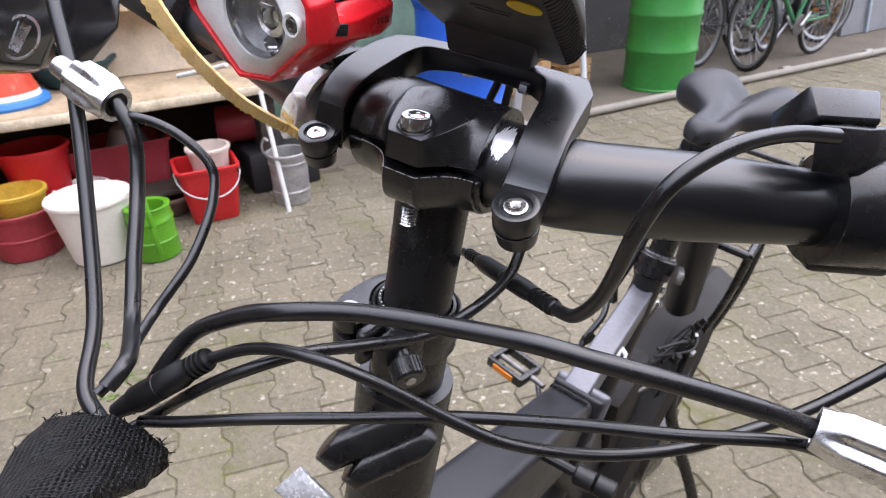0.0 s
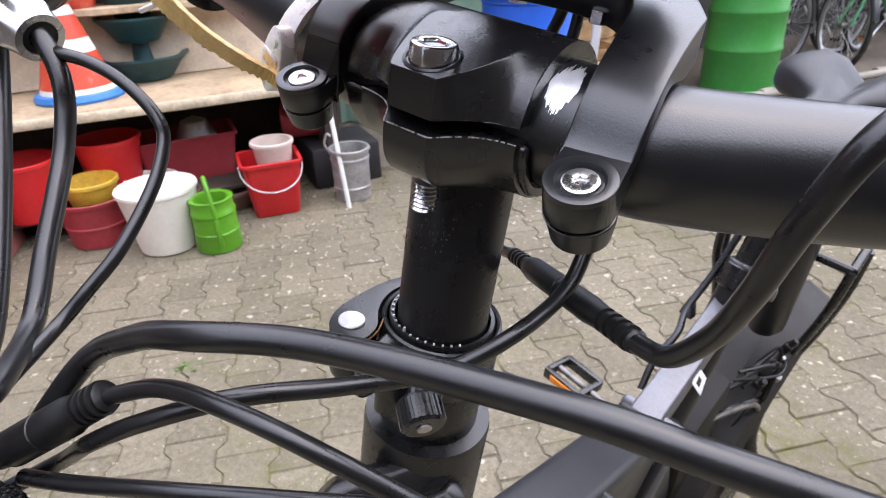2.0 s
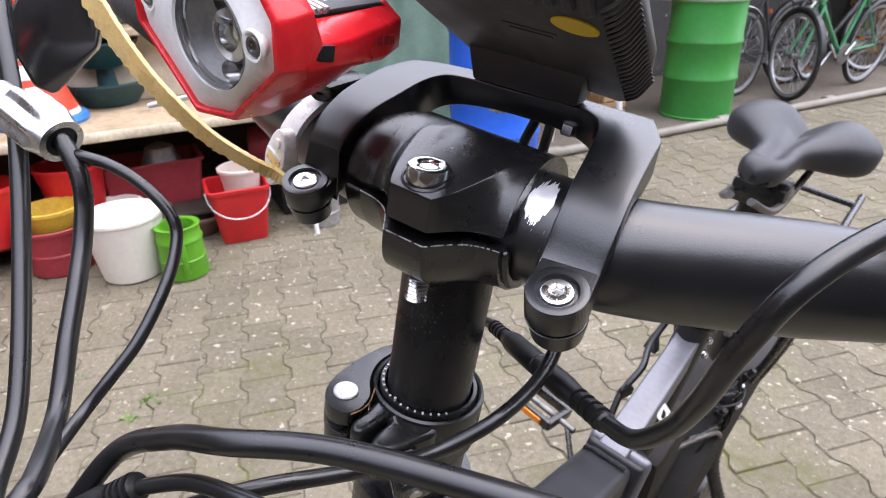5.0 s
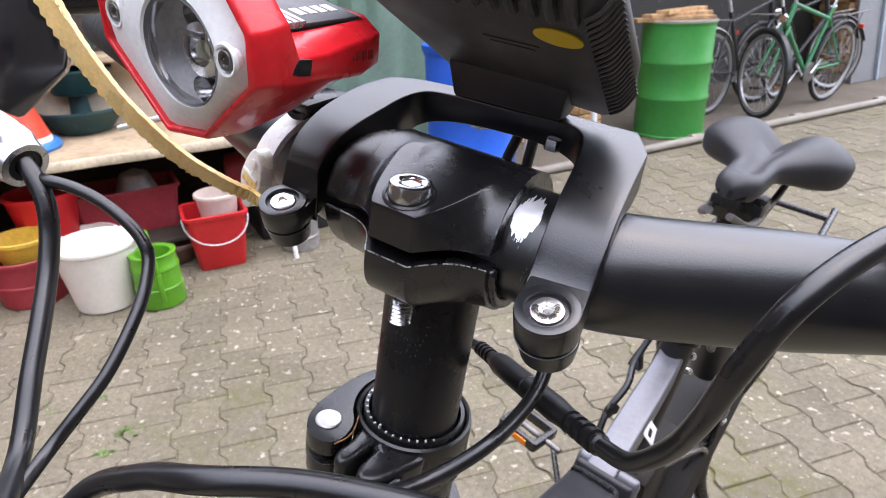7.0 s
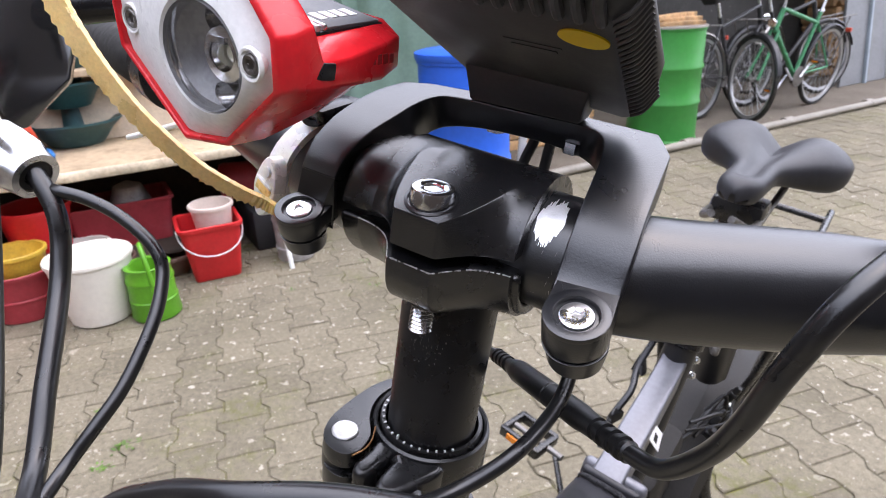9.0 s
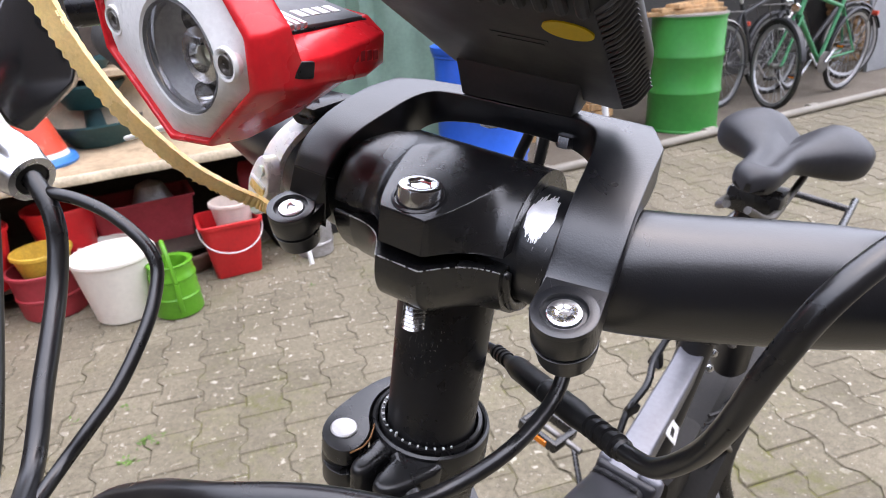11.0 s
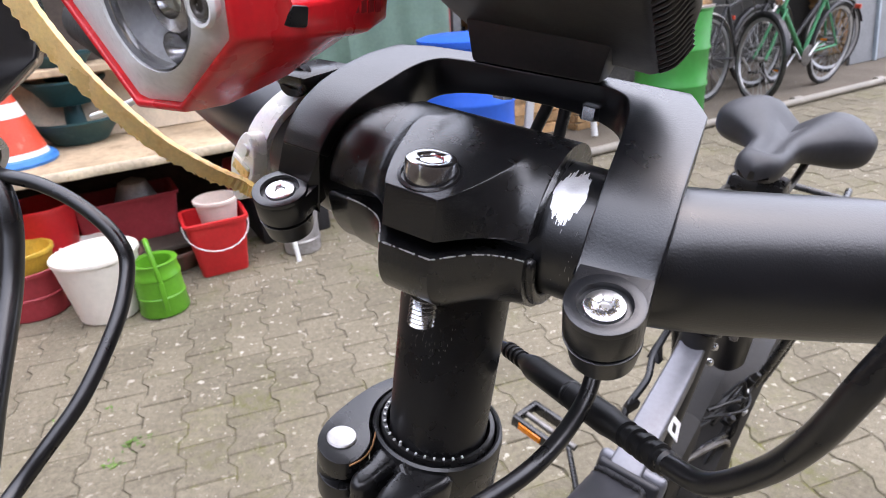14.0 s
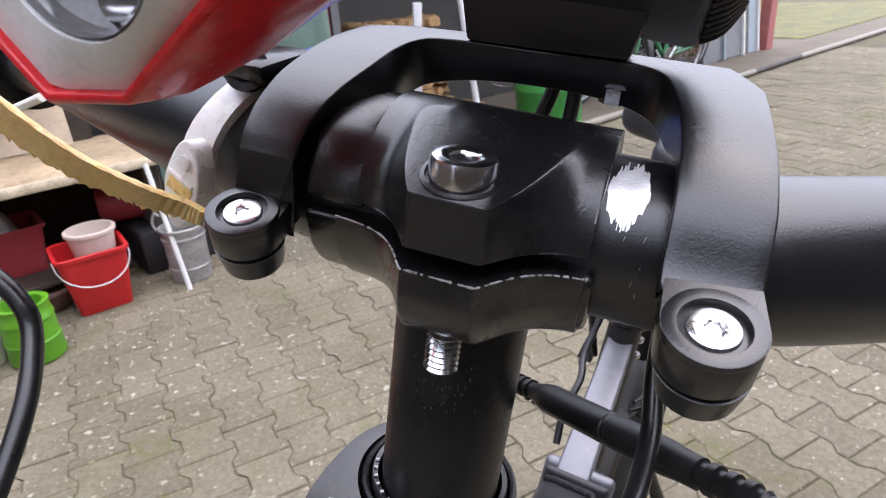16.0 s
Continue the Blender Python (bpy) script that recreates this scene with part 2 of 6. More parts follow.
def hull(points, bevel=0.0, segs=2):
    bm = bmesh.new()
    vs = [bm.verts.new(p) for p in points]
    res = bmesh.ops.convex_hull(bm, input=vs)
    loose = [g for g in res["geom_interior"] + res["geom_unused"] if isinstance(g, bmesh.types.BMVert)]
    bmesh.ops.delete(bm, geom=list(set(loose)), context="VERTS")
    bmesh.ops.dissolve_limit(bm, angle_limit=radians(3), verts=bm.verts[:], edges=bm.edges[:])
    bmesh.ops.recalc_face_normals(bm, faces=bm.faces[:])
    if bevel:
        bevelled(bm, bevel, segs)
    return bm


def loft(rings, caps=(True, True)):
    bm = bmesh.new()
    vs = [[bm.verts.new(p) for p in r] for r in rings]
    n = len(vs[0])
    for a, b in zip(vs[:-1], vs[1:]):
        for j in range(n):
            bm.faces.new((a[j], a[(j + 1) % n], b[(j + 1) % n], b[j]))
    if caps[0]:
        bm.faces.new(vs[0][::-1])
    if caps[1]:
        bm.faces.new(vs[-1])
    return bm


def axis_m(origin, direction):
    """A pose whose z runs along direction."""
    return Matrix.Translation(origin) @ Vector(direction).to_track_quat("Z", "Y").to_matrix().to_4x4()


UVW = Matrix(((0.8905, 0.4191, 0.1768), (-0.4172, 0.9075, -0.0496), (-0.1813, -0.0296, 0.9830))).to_4x4()
BAR = Matrix.Translation((0.0501, 0.3218, 1.0949)) @ UVW  # bar centre: x along the bar, y to the rear, z up the post
H = 1.1139
BASE = BAR @ Matrix.Translation((0, 0, -H))

# ---- materials of the yard ----
def ground_mat(name, base, alt, speck, moss, speck_amount, moss_amount, rough=0.85, each=0.0, bump=0.6):
    """Weathered concrete laid out in world space: blotches, pale specks and moss."""
    m = bpy.data.materials.new(name)
    m.use_nodes = True
    t = m.node_tree
    b, link = t.nodes["Principled BSDF"], t.links.new
    pos = t.nodes.new("ShaderNodeNewGeometry").outputs["Position"]

    def nz(sc, det=5.0, ro=0.6):
        n = t.nodes.new("ShaderNodeTexNoise")
        n.inputs["Scale"].default_value, n.inputs["Detail"].default_value, n.inputs["Roughness"].default_value = sc, det, ro
        link(pos, n.inputs["Vector"])
        return n.outputs["Fac"]

    def rng(src, lo, hi, a=0.0, c=1.0):
        n = t.nodes.new("ShaderNodeMapRange")
        for k, v in zip((1, 2, 3, 4), (lo, hi, a, c)):
            n.inputs[k].default_value = v
        link(src, n.inputs[0])
        return n.outputs[0]

    def mix(fac, a, c):
        n = t.nodes.new("ShaderNodeMix")
        n.data_type = "RGBA"
        link(fac, n.inputs[0])
        for sock, v in ((n.inputs[6], a), (n.inputs[7], c)):
            if isinstance(v, tuple):
                sock.default_value = (*v, 1)
            else:
                link(v, sock)
        return n.outputs[2]

    def times(a, c):
        n = t.nodes.new("ShaderNodeMath")
        n.operation = "MULTIPLY"
        link(a, n.inputs[0])
        link(c, n.inputs[1])
        return n.outputs[0]

    col = mix(rng(nz(3.0), 0.35, 0.65), base, alt)
    grain = mix(rng(nz(240, 3), 0.35, 0.7), col, tuple(0.55 * c for c in base))
    col = mix(rng(nz(60, 4), 0.4, 0.75, 0, 0.5), grain, tuple(1.35 * c for c in alt))
    col = mix(rng(nz(1.7, 7, 0.72), 0.45, 0.68, 0, 0.6), col, tuple(0.66 * c for c in base))
    spots = times(rng(nz(30, 3, 0.5), 0.735 - 0.12 * speck_amount, 0.775 - 0.12 * speck_amount), rng(nz(1.3, 4), 0.40, 0.55))
    col = mix(spots, col, speck)
    small = rng(nz(95, 1, 0.4), 0.775 - 0.08 * speck_amount, 0.81 - 0.08 * speck_amount, 0.0, 0.8)
    col = mix(small, col, speck)
    col = mix(times(rng(nz(2.2, 6, 0.7), 0.64 - 0.2 * moss_amount, 0.8 - 0.2 * moss_amount), rng(nz(30, 4, 0.6), 0.4, 0.6)), col, moss)
    if each:
        info = t.nodes.new("ShaderNodeObjectInfo").outputs["Random"]
        isl = t.nodes.new("ShaderNodeNewGeometry").outputs["Random Per Island"]
        add = t.nodes.new("ShaderNodeMath")
        add.operation = "ADD"
        link(info, add.inputs[0])
        link(isl, add.inputs[1])
        fr = t.nodes.new("ShaderNodeMath")
        fr.operation = "FRACT"
        link(add.outputs[0], fr.inputs[0])
        sc = t.nodes.new("ShaderNodeVectorMath")
        sc.operation = "SCALE"
        link(col, sc.inputs[0])
        link(rng(fr.outputs[0], 0, 1, 1 - each, 1 + each), sc.inputs["Scale"])
        col = sc.outputs[0]
    link(col, b.inputs["Base Color"])
    b.inputs["Roughness"].default_value = rough
    b.inputs["Specular IOR Level"].default_value = 0.25
    bn = t.nodes.new("ShaderNodeBump")
    bn.inputs["Strength"].default_value, bn.inputs["Distance"].default_value = bump, 0.003
    link(nz(180, 4, 0.65), bn.inputs["Height"])
    link(bn.outputs[0], b.inputs["Normal"])
    return m


PAVER = ground_mat("weathered_concrete_paver", (0.180, 0.156, 0.109), (0.242, 0.212, 0.154), (0.43, 0.40, 0.33), (0.125, 0.122, 0.052), 0.80, 0.62, each=0.11)
JOINT = ground_mat("mossy_joint_sand", (0.115, 0.098, 0.070), (0.150, 0.130, 0.095), (0.26, 0.23, 0.18), (0.135, 0.130, 0.040), 0.2, 0.95, 0.95)
SLAB = ground_mat("concrete_slab", (0.155, 0.13, 0.10), (0.20, 0.17, 0.135), (0.5, 0.48, 0.44), (0.2, 0.18, 0.1), 0.15, 0.15)
RENDER_WALL = ground_mat("rough_grey_render", (0.09, 0.086, 0.08), (0.075, 0.072, 0.068), (0.45, 0.44, 0.42), (0.18, 0.17, 0.15), 0.1, 0.2, bump=1.0)
WOOD = mat("weathered_board", (0.44, 0.33, 0.215), 0.7, 0, 0.25, 4, 0.4, 160, 0.002, dirt=(0.2, 0.14, 0.08), dscale=7, damount=0.3)
WOOD_EDGE = mat("worn_board_edge", (0.6, 0.5, 0.36), 0.75, 0, 0.25, 9, 0.5, 120, 0.002, dirt=(0.3, 0.2, 0.11), dscale=12, damount=0.3)
CHIPBOARD = mat("chipboard", (0.62, 0.51, 0.38), 0.75, 0, 0.15, 10, 0.3, 200, 0.001, dirt=(0.2, 0.12, 0.07), dscale=22, damount=0.06)
DARK_WOOD = mat("near_black_board", (0.06, 0.045, 0.035), 0.8, 0, 0.3, 5, 0.4, 90, 0.002)
BROWN_WOOD = mat("brown_stained_wood", (0.16, 0.10, 0.075), 0.7, 0, 0.2, 6, 0.4, 90, 0.002)
LOG = mat("split_firewood", (0.45, 0.27, 0.13), 0.8, 0, 0.3, 12, 0.5, 80, 0.004, each=0.3, dirt=(0.16, 0.09, 0.05), dscale=10, damount=0.3)
BUCKET_RED = mat("bright_red_plastic", (0.60, 0.022, 0.025), 0.42, 0, 0.1, 8, rvar=0.1, dirt=(0.45, 0.12, 0.1), dscale=9, damount=0.12)
POT_RED = mat("faded_red_plastic", (0.33, 0.035, 0.045), 0.5, 0, 0.15, 8, dirt=(0.4, 0.2, 0.17), dscale=8, damount=0.12)
BUCKET_WHITE = mat("white_plastic_pail", (0.74, 0.70, 0.62), 0.45, 0, 0.06, 6, dirt=(0.5, 0.44, 0.33), dscale=6, damount=0.14)
PALE_TUB = mat("translucent_tub", (0.68, 0.57, 0.5), 0.45, 0, 0.08, 10)
CAN_GREEN = mat("green_watering_can", (0.085, 0.31, 0.02), 0.35, 0, 0.12, 9, rvar=0.08, dirt=(0.16, 0.3, 0.06), dscale=11, damount=0.15)
DRUM_GREEN = mat("green_steel_drum", (0.03, 0.26, 0.05), 0.42, 0, 0.1, 3, 0.05, 20, 0.002, dirt=(0.1, 0.2, 0.08), dscale=5, damount=0.12)
DRUM_BLUE = mat("blue_plastic_drum", (0.012, 0.12, 0.62), 0.4, 0, 0.08, 4, dirt=(0.06, 0.16, 0.5), dscale=4, damount=0.15)
YELLOW_PLASTIC = mat("dusty_yellow_plastic", (0.6, 0.38, 0.05), 0.5, 0, 0.2, 12)
BLACK_BUCKET = mat("black_bucket", (0.02, 0.02, 0.022), 0.55, 0, 0.2, 10)
GALV = mat("galvanised_sheet", (0.36, 0.35, 0.34), 0.5, 0.5, 0.25, 14, dirt=(0.2, 0.17, 0.15), dscale=12, damount=0.3)
TERRACOTTA = mat("brown_pot", (0.16, 0.1, 0.08), 0.7, 0, 0.2, 12)
TEAL = mat("dark_teal_plastic", (0.012, 0.055, 0.06), 0.45, 0, 0.2, 8, dirt=(0.06, 0.11, 0.11), dscale=14, damount=0.25)
SIGNAL_RED = mat("faded_signal_red", (0.62, 0.07, 0.035), 0.5, 0, 0.15, 14, dirt=(0.7, 0.42, 0.33), dscale=16, damount=0.16)
CONE_WHITE = mat("dirty_white_paint", (0.76, 0.72, 0.66), 0.5, 0, 0.1, 14, dirt=(0.5, 0.4, 0.32), dscale=18, damount=0.15)
CONE_BLUE = mat("blue_paint", (0.03, 0.2, 0.55), 0.45, 0, 0.1, 14)
PIPE_GREY = mat("weathered_pvc_pipe", (0.27, 0.245, 0.205), 0.55, 0, 0.15, 6, dirt=(0.25, 0.22, 0.18), dscale=8, damount=0.25)
PIPE_DARK = mat("dark_pipe_joint", (0.06, 0.05, 0.04), 0.6, 0, 0.2, 10)
MINT = mat("mint_tarpaulin", (0.33, 0.50, 0.40), 0.55, 0, 0.1, 6, dirt=(0.25, 0.36, 0.3), dscale=5, damount=0.2)
PINK_WOOD = mat("faded_pink_painted_wood", (0.42, 0.14, 0.13), 0.65, 0, 0.15, 8, 0.3, 60, 0.002, dirt=(0.25, 0.1, 0.09), dscale=7, damount=0.2)
WHITE_WOOD = mat("white_painted_post", (0.7, 0.7, 0.68), 0.5, 0, 0.08, 12, dirt=(0.45, 0.42, 0.38), dscale=10, damount=0.15)
SHEET_GREY = mat("grey_metal_panel", (0.22, 0.225, 0.23), 0.5, 0.3, 0.15, 5, dirt=(0.15, 0.13, 0.12), dscale=6, damount=0.2)
SHEET_BLUE = mat("pale_blue_panel", (0.34, 0.40, 0.44), 0.5, 0.2, 0.12, 5)
BIKE_GREEN = mat("green_bike_paint", (0.05, 0.26, 0.12), 0.35, 0, 0.1, 20)
BIKE_BLACK = mat("black_bike_paint", (0.03, 0.03, 0.032), 0.35, 0, 0.1, 20)
BIKE_RIM = mat("dull_bicycle_rim", (0.42, 0.42, 0.42), 0.4, 0.8, 0.15, 60, dirt=(0.2, 0.18, 0.16), dscale=30, damount=0.25)
MUDGUARD = mat("pale_mudguard", (0.45, 0.43, 0.4), 0.35, 0.4, 0.1, 20, dirt=(0.3, 0.26, 0.22), dscale=20, damount=0.2)
LEAF = mat("weed_leaf", (0.09, 0.17, 0.03), 0.6, 0, 0.3, 40, each=0.2)
GRASS = mat("rough_grass", (0.13, 0.125, 0.05), 0.8, 0, 0.4, 3, dirt=(0.4, 0.4, 0.05), dscale=4, damount=0.2)
FENCE = mat("weathered_fence_board", (0.36, 0.2, 0.09), 0.75, 0, 0.2, 3, each=0.2)

# ---- the yard: ground, paving, walls ----
DV, NV = Vector((0.81, 0.5864, 0)), Vector((-0.5864, 0.81, 0))  # along the building, and towards it
DANG = math.degrees(math.atan2(0.5864, 0.81))


def yard(s, n, z=0.0):
    return DV * s + NV * n + Vector((0, 0, z))


def ypose(s, n, z=0.0, turn=0.0):
    return at(*yard(s, n, z), 0, 0, DANG + turn)


def flat_part(name, size, m, material, parent=None, bevel=0.004, label=""):
    return part(name, box(size, m, bevel, 1), material, parent, label)


bm = bmesh.new()
bmesh.ops.create_grid(bm, x_segments=2, y_segments=2, size=150)
bm.transform(at(0, 0, -0.0042))
ground = tagged(part("ground", bm, JOINT), "bare mossy earth and sand between the paving stones", "ground", kind="structure")
# concrete strip in front of the building, beyond the pipe
strip = tagged(part("pavement", box((16.0, 2.2, 0.03), ypose(5.0, 4.22, -0.012), 0.006, 1), SLAB), "dusty concrete strip along the building", "pavement", kind="structure")
# building wall
wall_back = tagged(part("wall_back", box((9.6, 0.2, 2.6), ypose(3.2, 4.75, 1.3), 0.004, 1), RENDER_WALL), "rough grey rendered garage wall", "wall", kind="structure")
wall_left = tagged(part("wall_left", box((2.6, 0.12, 2.2), ypose(-0.5, 3.62, 1.1), 0.004, 1), DARK_WOOD), "dark boarded shed wall behind the bench", "wall", kind="structure")
# unseen overhang, added to shade the garage wall and the bicycles
eaves = tagged(part("eaves", box((9.6, 1.5, 0.12), ypose(3.2, 4.1, 2.62), 0.004, 1), DARK_WOOD), "unseen dark overhang added to shade the garage wall and bicycles", "roof", kind="structure")
# unseen dark walls behind and beside the camera, added to darken reflections
wall_house = tagged(part("wall_house", box((16.0, 0.2, 2.9), ypose(2.0, -1.75, 1.45), 0.004, 1), DARK_WOOD), "unseen dark wall added behind the camera to darken reflections", "wall", kind="structure")
# added out of view to keep bright sky off the left arm
wall_side = tagged(part("wall_side", box((0.2, 5.6, 4.4), at(-3.9, -1.3, 2.2), 0.004, 1), DARK_WOOD), "unseen dark wall added at the side to darken reflections", "wall", kind="structure")

# grass strip and board fence far along the pipe
grass = tagged(part("grass_verge", box((6.0, 3.0, 0.04), ypose(12.4, 5.2, 0.0), 0.01, 1), GRASS), "rough mossy grass verge", "grass", kind="structure")
fence = thing("board_fence", ypose(12.0, 5.2), "weathered brown upright board fence", "fence")
for k in range(34):
    flat_part("board", (0.125, 0.025, 0.9 + 0.02 * (k % 3)), at(-2.4 + k * 0.135, 1.0, 0.45), FENCE, fence)

# ---- the folding bicycle, leaning on its stand ----
bike = thing("folding_bicycle", BASE, "black folding electric bicycle leaning on its kickstand on the paving", "bicycle")


def bp(name, bm, material, label="", parent=None, sharp=35):
    """A part of the bicycle, built about the bar's centre."""
    bm.transform(Matrix.Translation((0, 0, H)))
    return part(name, bm, material, parent or bike, label, sharp)


# handlebar: straight in the clamp, swept back on both sides
SW = Vector((0.87, 0.49, 0.057)).normalized()
SWL = Vector((-0.915, 0.385, -0.075)).normalized()
r0, l0 = Vector((0.056, 0.003, 0.0008)), Vector((-0.047, 0.003, 0.0008))


def bar_right(d):
    return r0 + SW * d


def bar_left(d):
    return l0 + SWL * d


bar_path = [bar_left(0.36), bar_left(0.25), bar_left(0.12), bar_left(0.03), l0 * 0.96, Vector((-0.03, 0, 0)), Vector((0.004, 0, 0)),
            Vector((0.04, 0, 0)), r0 * 0.97, bar_right(0.03), bar_right(0.12), bar_right(0.25), bar_right(0.36)]
handlebar = bp("handlebar", tube(spline(bar_path, 6), lambda s: 0.0112 + 0.0046 * min(1, max(0, (0.34 - abs(s - 0.5)) / 0.08)), 40), BLACK_COAT)
# scraped spot on the clamp section
random.seed(3)
bm = bmesh.new()
cu, ca, rr = 0.0287, radians(51), 0.01596


def stroke(bm, u, a0, a1, w, lift):
    """A narrow scrape that follows the round of the bar."""
    n, rows = 7, []
    for i in range(n + 1):
        f = i / n
        a, hw = a0 + (a1 - a0) * f, w * math.sin(math.pi * (0.06 + 0.88 * f)) ** 0.5
        rows.append([bm.verts.new((u + s * hw, -(rr + lift) * math.cos(a), (rr + lift) * math.sin(a))) for s in (-1, 1)])
    for p, q in zip(rows[:-1], rows[1:]):
        bm.faces.new((p[0], p[1], q[1], q[0]))


for k in range(110):
    e = random.uniform(-1, 1)
    reach = math.sqrt(max(0.05, 1 - e * e)) * radians(23)
    mid_a = ca + random.uniform(-0.22, 0.22) * reach
    stroke(bm, cu + 0.0033 * e, mid_a - reach * random.uniform(0.45, 1.15), mid_a + reach * random.uniform(0.45, 1.15), random.uniform(0.00015, 0.00042), 0.000002 * k)
tagged(bp("scraped_spot", bm, WORN, "bright scraped bare metal", handlebar), kind="stuff")
# fine scratches next to it
for k in range(26):
    u, a = random.uniform(0.0275, 0.0345), radians(random.uniform(-25, 28))
    ln = random.uniform(0.0003, 0.0012)
    bm = box((0.00018, ln, 0.00008), at(u, -0.0159 * math.cos(a), 0.0159 * math.sin(a)) @ at(0, 0, 0, 90 - math.degrees(a), 0, random.uniform(-40, 40)))
    bp("scratch", bm, SCUFF, "", handlebar)

# stem head: upper cap with a front boss, lower clamp that runs into the post
SC, SWD = 0.0042, 0.0225


def arc_half(r, a0, a1, n=20):
    return [(-r * math.cos(radians(a0 + (a1 - a0) * i / n)), r * math.sin(radians(a0 + (a1 - a0) * i / n))) for i in range(n + 1)]


def along_u(poly, u0, u1, bevel=0.0):
    """Extrudes a (v, w) outline along u."""
    m = Matrix(((0, 0, 1, 0), (1, 0, 0, 0), (0, 1, 0, 0), (0, 0, 0, 1)))
    return prism(poly, u0, u1, m, bevel)


def nose(u, left=0.0200):
    """How far the head stands out in front at u: a narrow boss that sweeps back to the barrel in hollow curves."""
    d = abs(u - 0.0037)
    return left + 0.0133 * (math.exp(-((d - 0.0062) / 0.0062) ** 1.25) if d > 0.0062 else 1.0)


def stem_slices(u0, u1):
    """Stations along the bar, close together where the boss turns."""
    us = {u0, u1, 0.0037 - 0.0062, 0.0037 + 0.0062}
    us |= {u0 + (u1 - u0) * k / 96 for k in range(97)}
    return sorted(us)


def seat_w(v):
    """Height of the sloping flat under the bolt head."""
    return 0.0126 + math.tan(radians(15)) * (v + 0.0333)


rings = []
for u in stem_slices(-0.0176, 0.0250):
    vf = nose(u)
    e = 2.0 + 6.0 * max(0.0, min(1.0, (vf - 0.0215) / 0.0110)) ** 1.5
    ring = []
    for j in range(121):
        a = math.pi * j / 120
        c, sn = math.cos(a), math.sin(a)
        if c >= 0:
            v, w = -vf * c ** (2 / e), 0.0200 * sn ** (2 / e)
        else:
            v, w = -0.0200 * c, 0.0200 * sn
        ring.append((u, v, max(0.0033, min(w, seat_w(v)))))
    rings.append(ring)
stem_cap = bp("stem_cap", loft(rings), BLACK_STEM, "", None, 62)
ear = along_u(arc_half(0.0190, 3, 177) + arc_half(0.0161, 177, 3), -0.0292, -0.0170, 0.0012)
bp("cap_barrel", ear, BLACK_STEM, "", stem_cap)
low = along_u(arc_half(0.0193, -4, -176) + arc_half(0.0161, -176, -4), -0.0292, SC + SWD, 0.0012)
rings = []
for u in stem_slices(-0.0212, 0.0253):
    vf = nose(u) + 0.0008
    f = max(0.0, min(1.0, (vf - 0.0208) / 0.0125))
    e, deep = 2.0 + 1.2 * f, 0.0193 - 0.0012 * f
    ring = []
    for j in range(41):
        a = math.pi * j / 40
        c, sn = math.cos(a), math.sin(a)
        v = -vf * c ** (2 / e) if c >= 0 else -0.0190 * c
        ring.append((u, v, -0.0003 - (deep - 0.0003) * sn ** (2 / e)))
    rings.append(ring)
stem_clamp = bp("stem_clamp", join(low, loft(rings)), BLACK_STEM, "", None, 62)
# worn paint along the lip of the lower clamp
lip = [Vector((u, -nose(u) - 0.0008, -0.0003)) for u in stem_slices(-0.0212, 0.0253)]
for a, b in zip(lip[:-1], lip[1:]):
    if random.random() < 0.8:
        bp("worn_edge", tube([a, b.lerp(a, random.uniform(-0.3, 0.3))], random.uniform(0.00010, 0.00026), 5), SCUFF, "", stem_clamp)


def cap_screw(name, m, r, h, hexr, material, parent, builder, label):
    """A socket screw: rounded head with a recessed hexagon."""
    prof = [(r * 0.97, -h), (r, -h + 0.0004), (r, -0.0009), (r * 0.95, -0.0002), (r * 0.86, 0.0), (hexr * 1.12, -0.0001)]
    bm = lathe(prof, 36, m, cap=False)
    n = 36
    rim = [v for v in bm.verts][-n:]
    deep = []
    for j in range(n):
        a = 2 * math.pi * j / n
        k = hexr * math.cos(math.pi / 6) / math.cos((a % (math.pi / 3)) - math.pi / 6)
        deep.append((k * math.cos(a), k * math.sin(a)))
    t1 = [bm.verts.new(m @ Vector((x, y, -0.0003))) for x, y in deep]
    t2 = [bm.verts.new(m @ Vector((x * 0.9, y * 0.9, -0.0007))) for x, y in deep]
    for j in range(n):
        k = (j + 1) % n
        bm.faces.new((rim[j], rim[k], t1[k], t1[j]))
        bm.faces.new((t1[j], t1[k], t2[k], t2[j]))
    bm.faces.new(t2)
    return builder(name, bm, material, label, parent)


cap_screw("stem_bolt", at(0.0036, -0.0262, 0.0180, 2, 1), 0.0055, 0.0085, 0.0029, CHROME, stem_cap, bp, "shiny zinc-plated socket bolt")
bp("bolt_seat", lathe([(0.0066, -0.0004), (0.0068, 0.0002), (0.0061, 0.0004), (0.0058, -0.0008)], 36, at(0.0036, -0.0262, 0.0145, 15, 1), cap=False), BLACK_SMOOTH, "", stem_cap)
prof = []
for i in range(7):
    prof += [(0.0029, -0.0105 + i * 0.0012), (0.0034, -0.0105 + i * 0.0012 + 0.0006)]
bp("bolt_thread", lathe([(0.001, -0.0115)] + prof + [(0.001, -0.001)], 28, at(0.0028, -0.0212, -0.0152, -4)), CHROME, "bare bolt thread", stem_clamp)

# post, telescoping in a larger tube with a quick-release collar
bp("stem_post", lathe([(0.0149, -0.50), (0.0149, -0.02), (0.0146, -0.0195)], 48, at(0, 0.001, 0)), BLACK_SMOOTH, "black post with a scuffed patch")
random.seed(21)
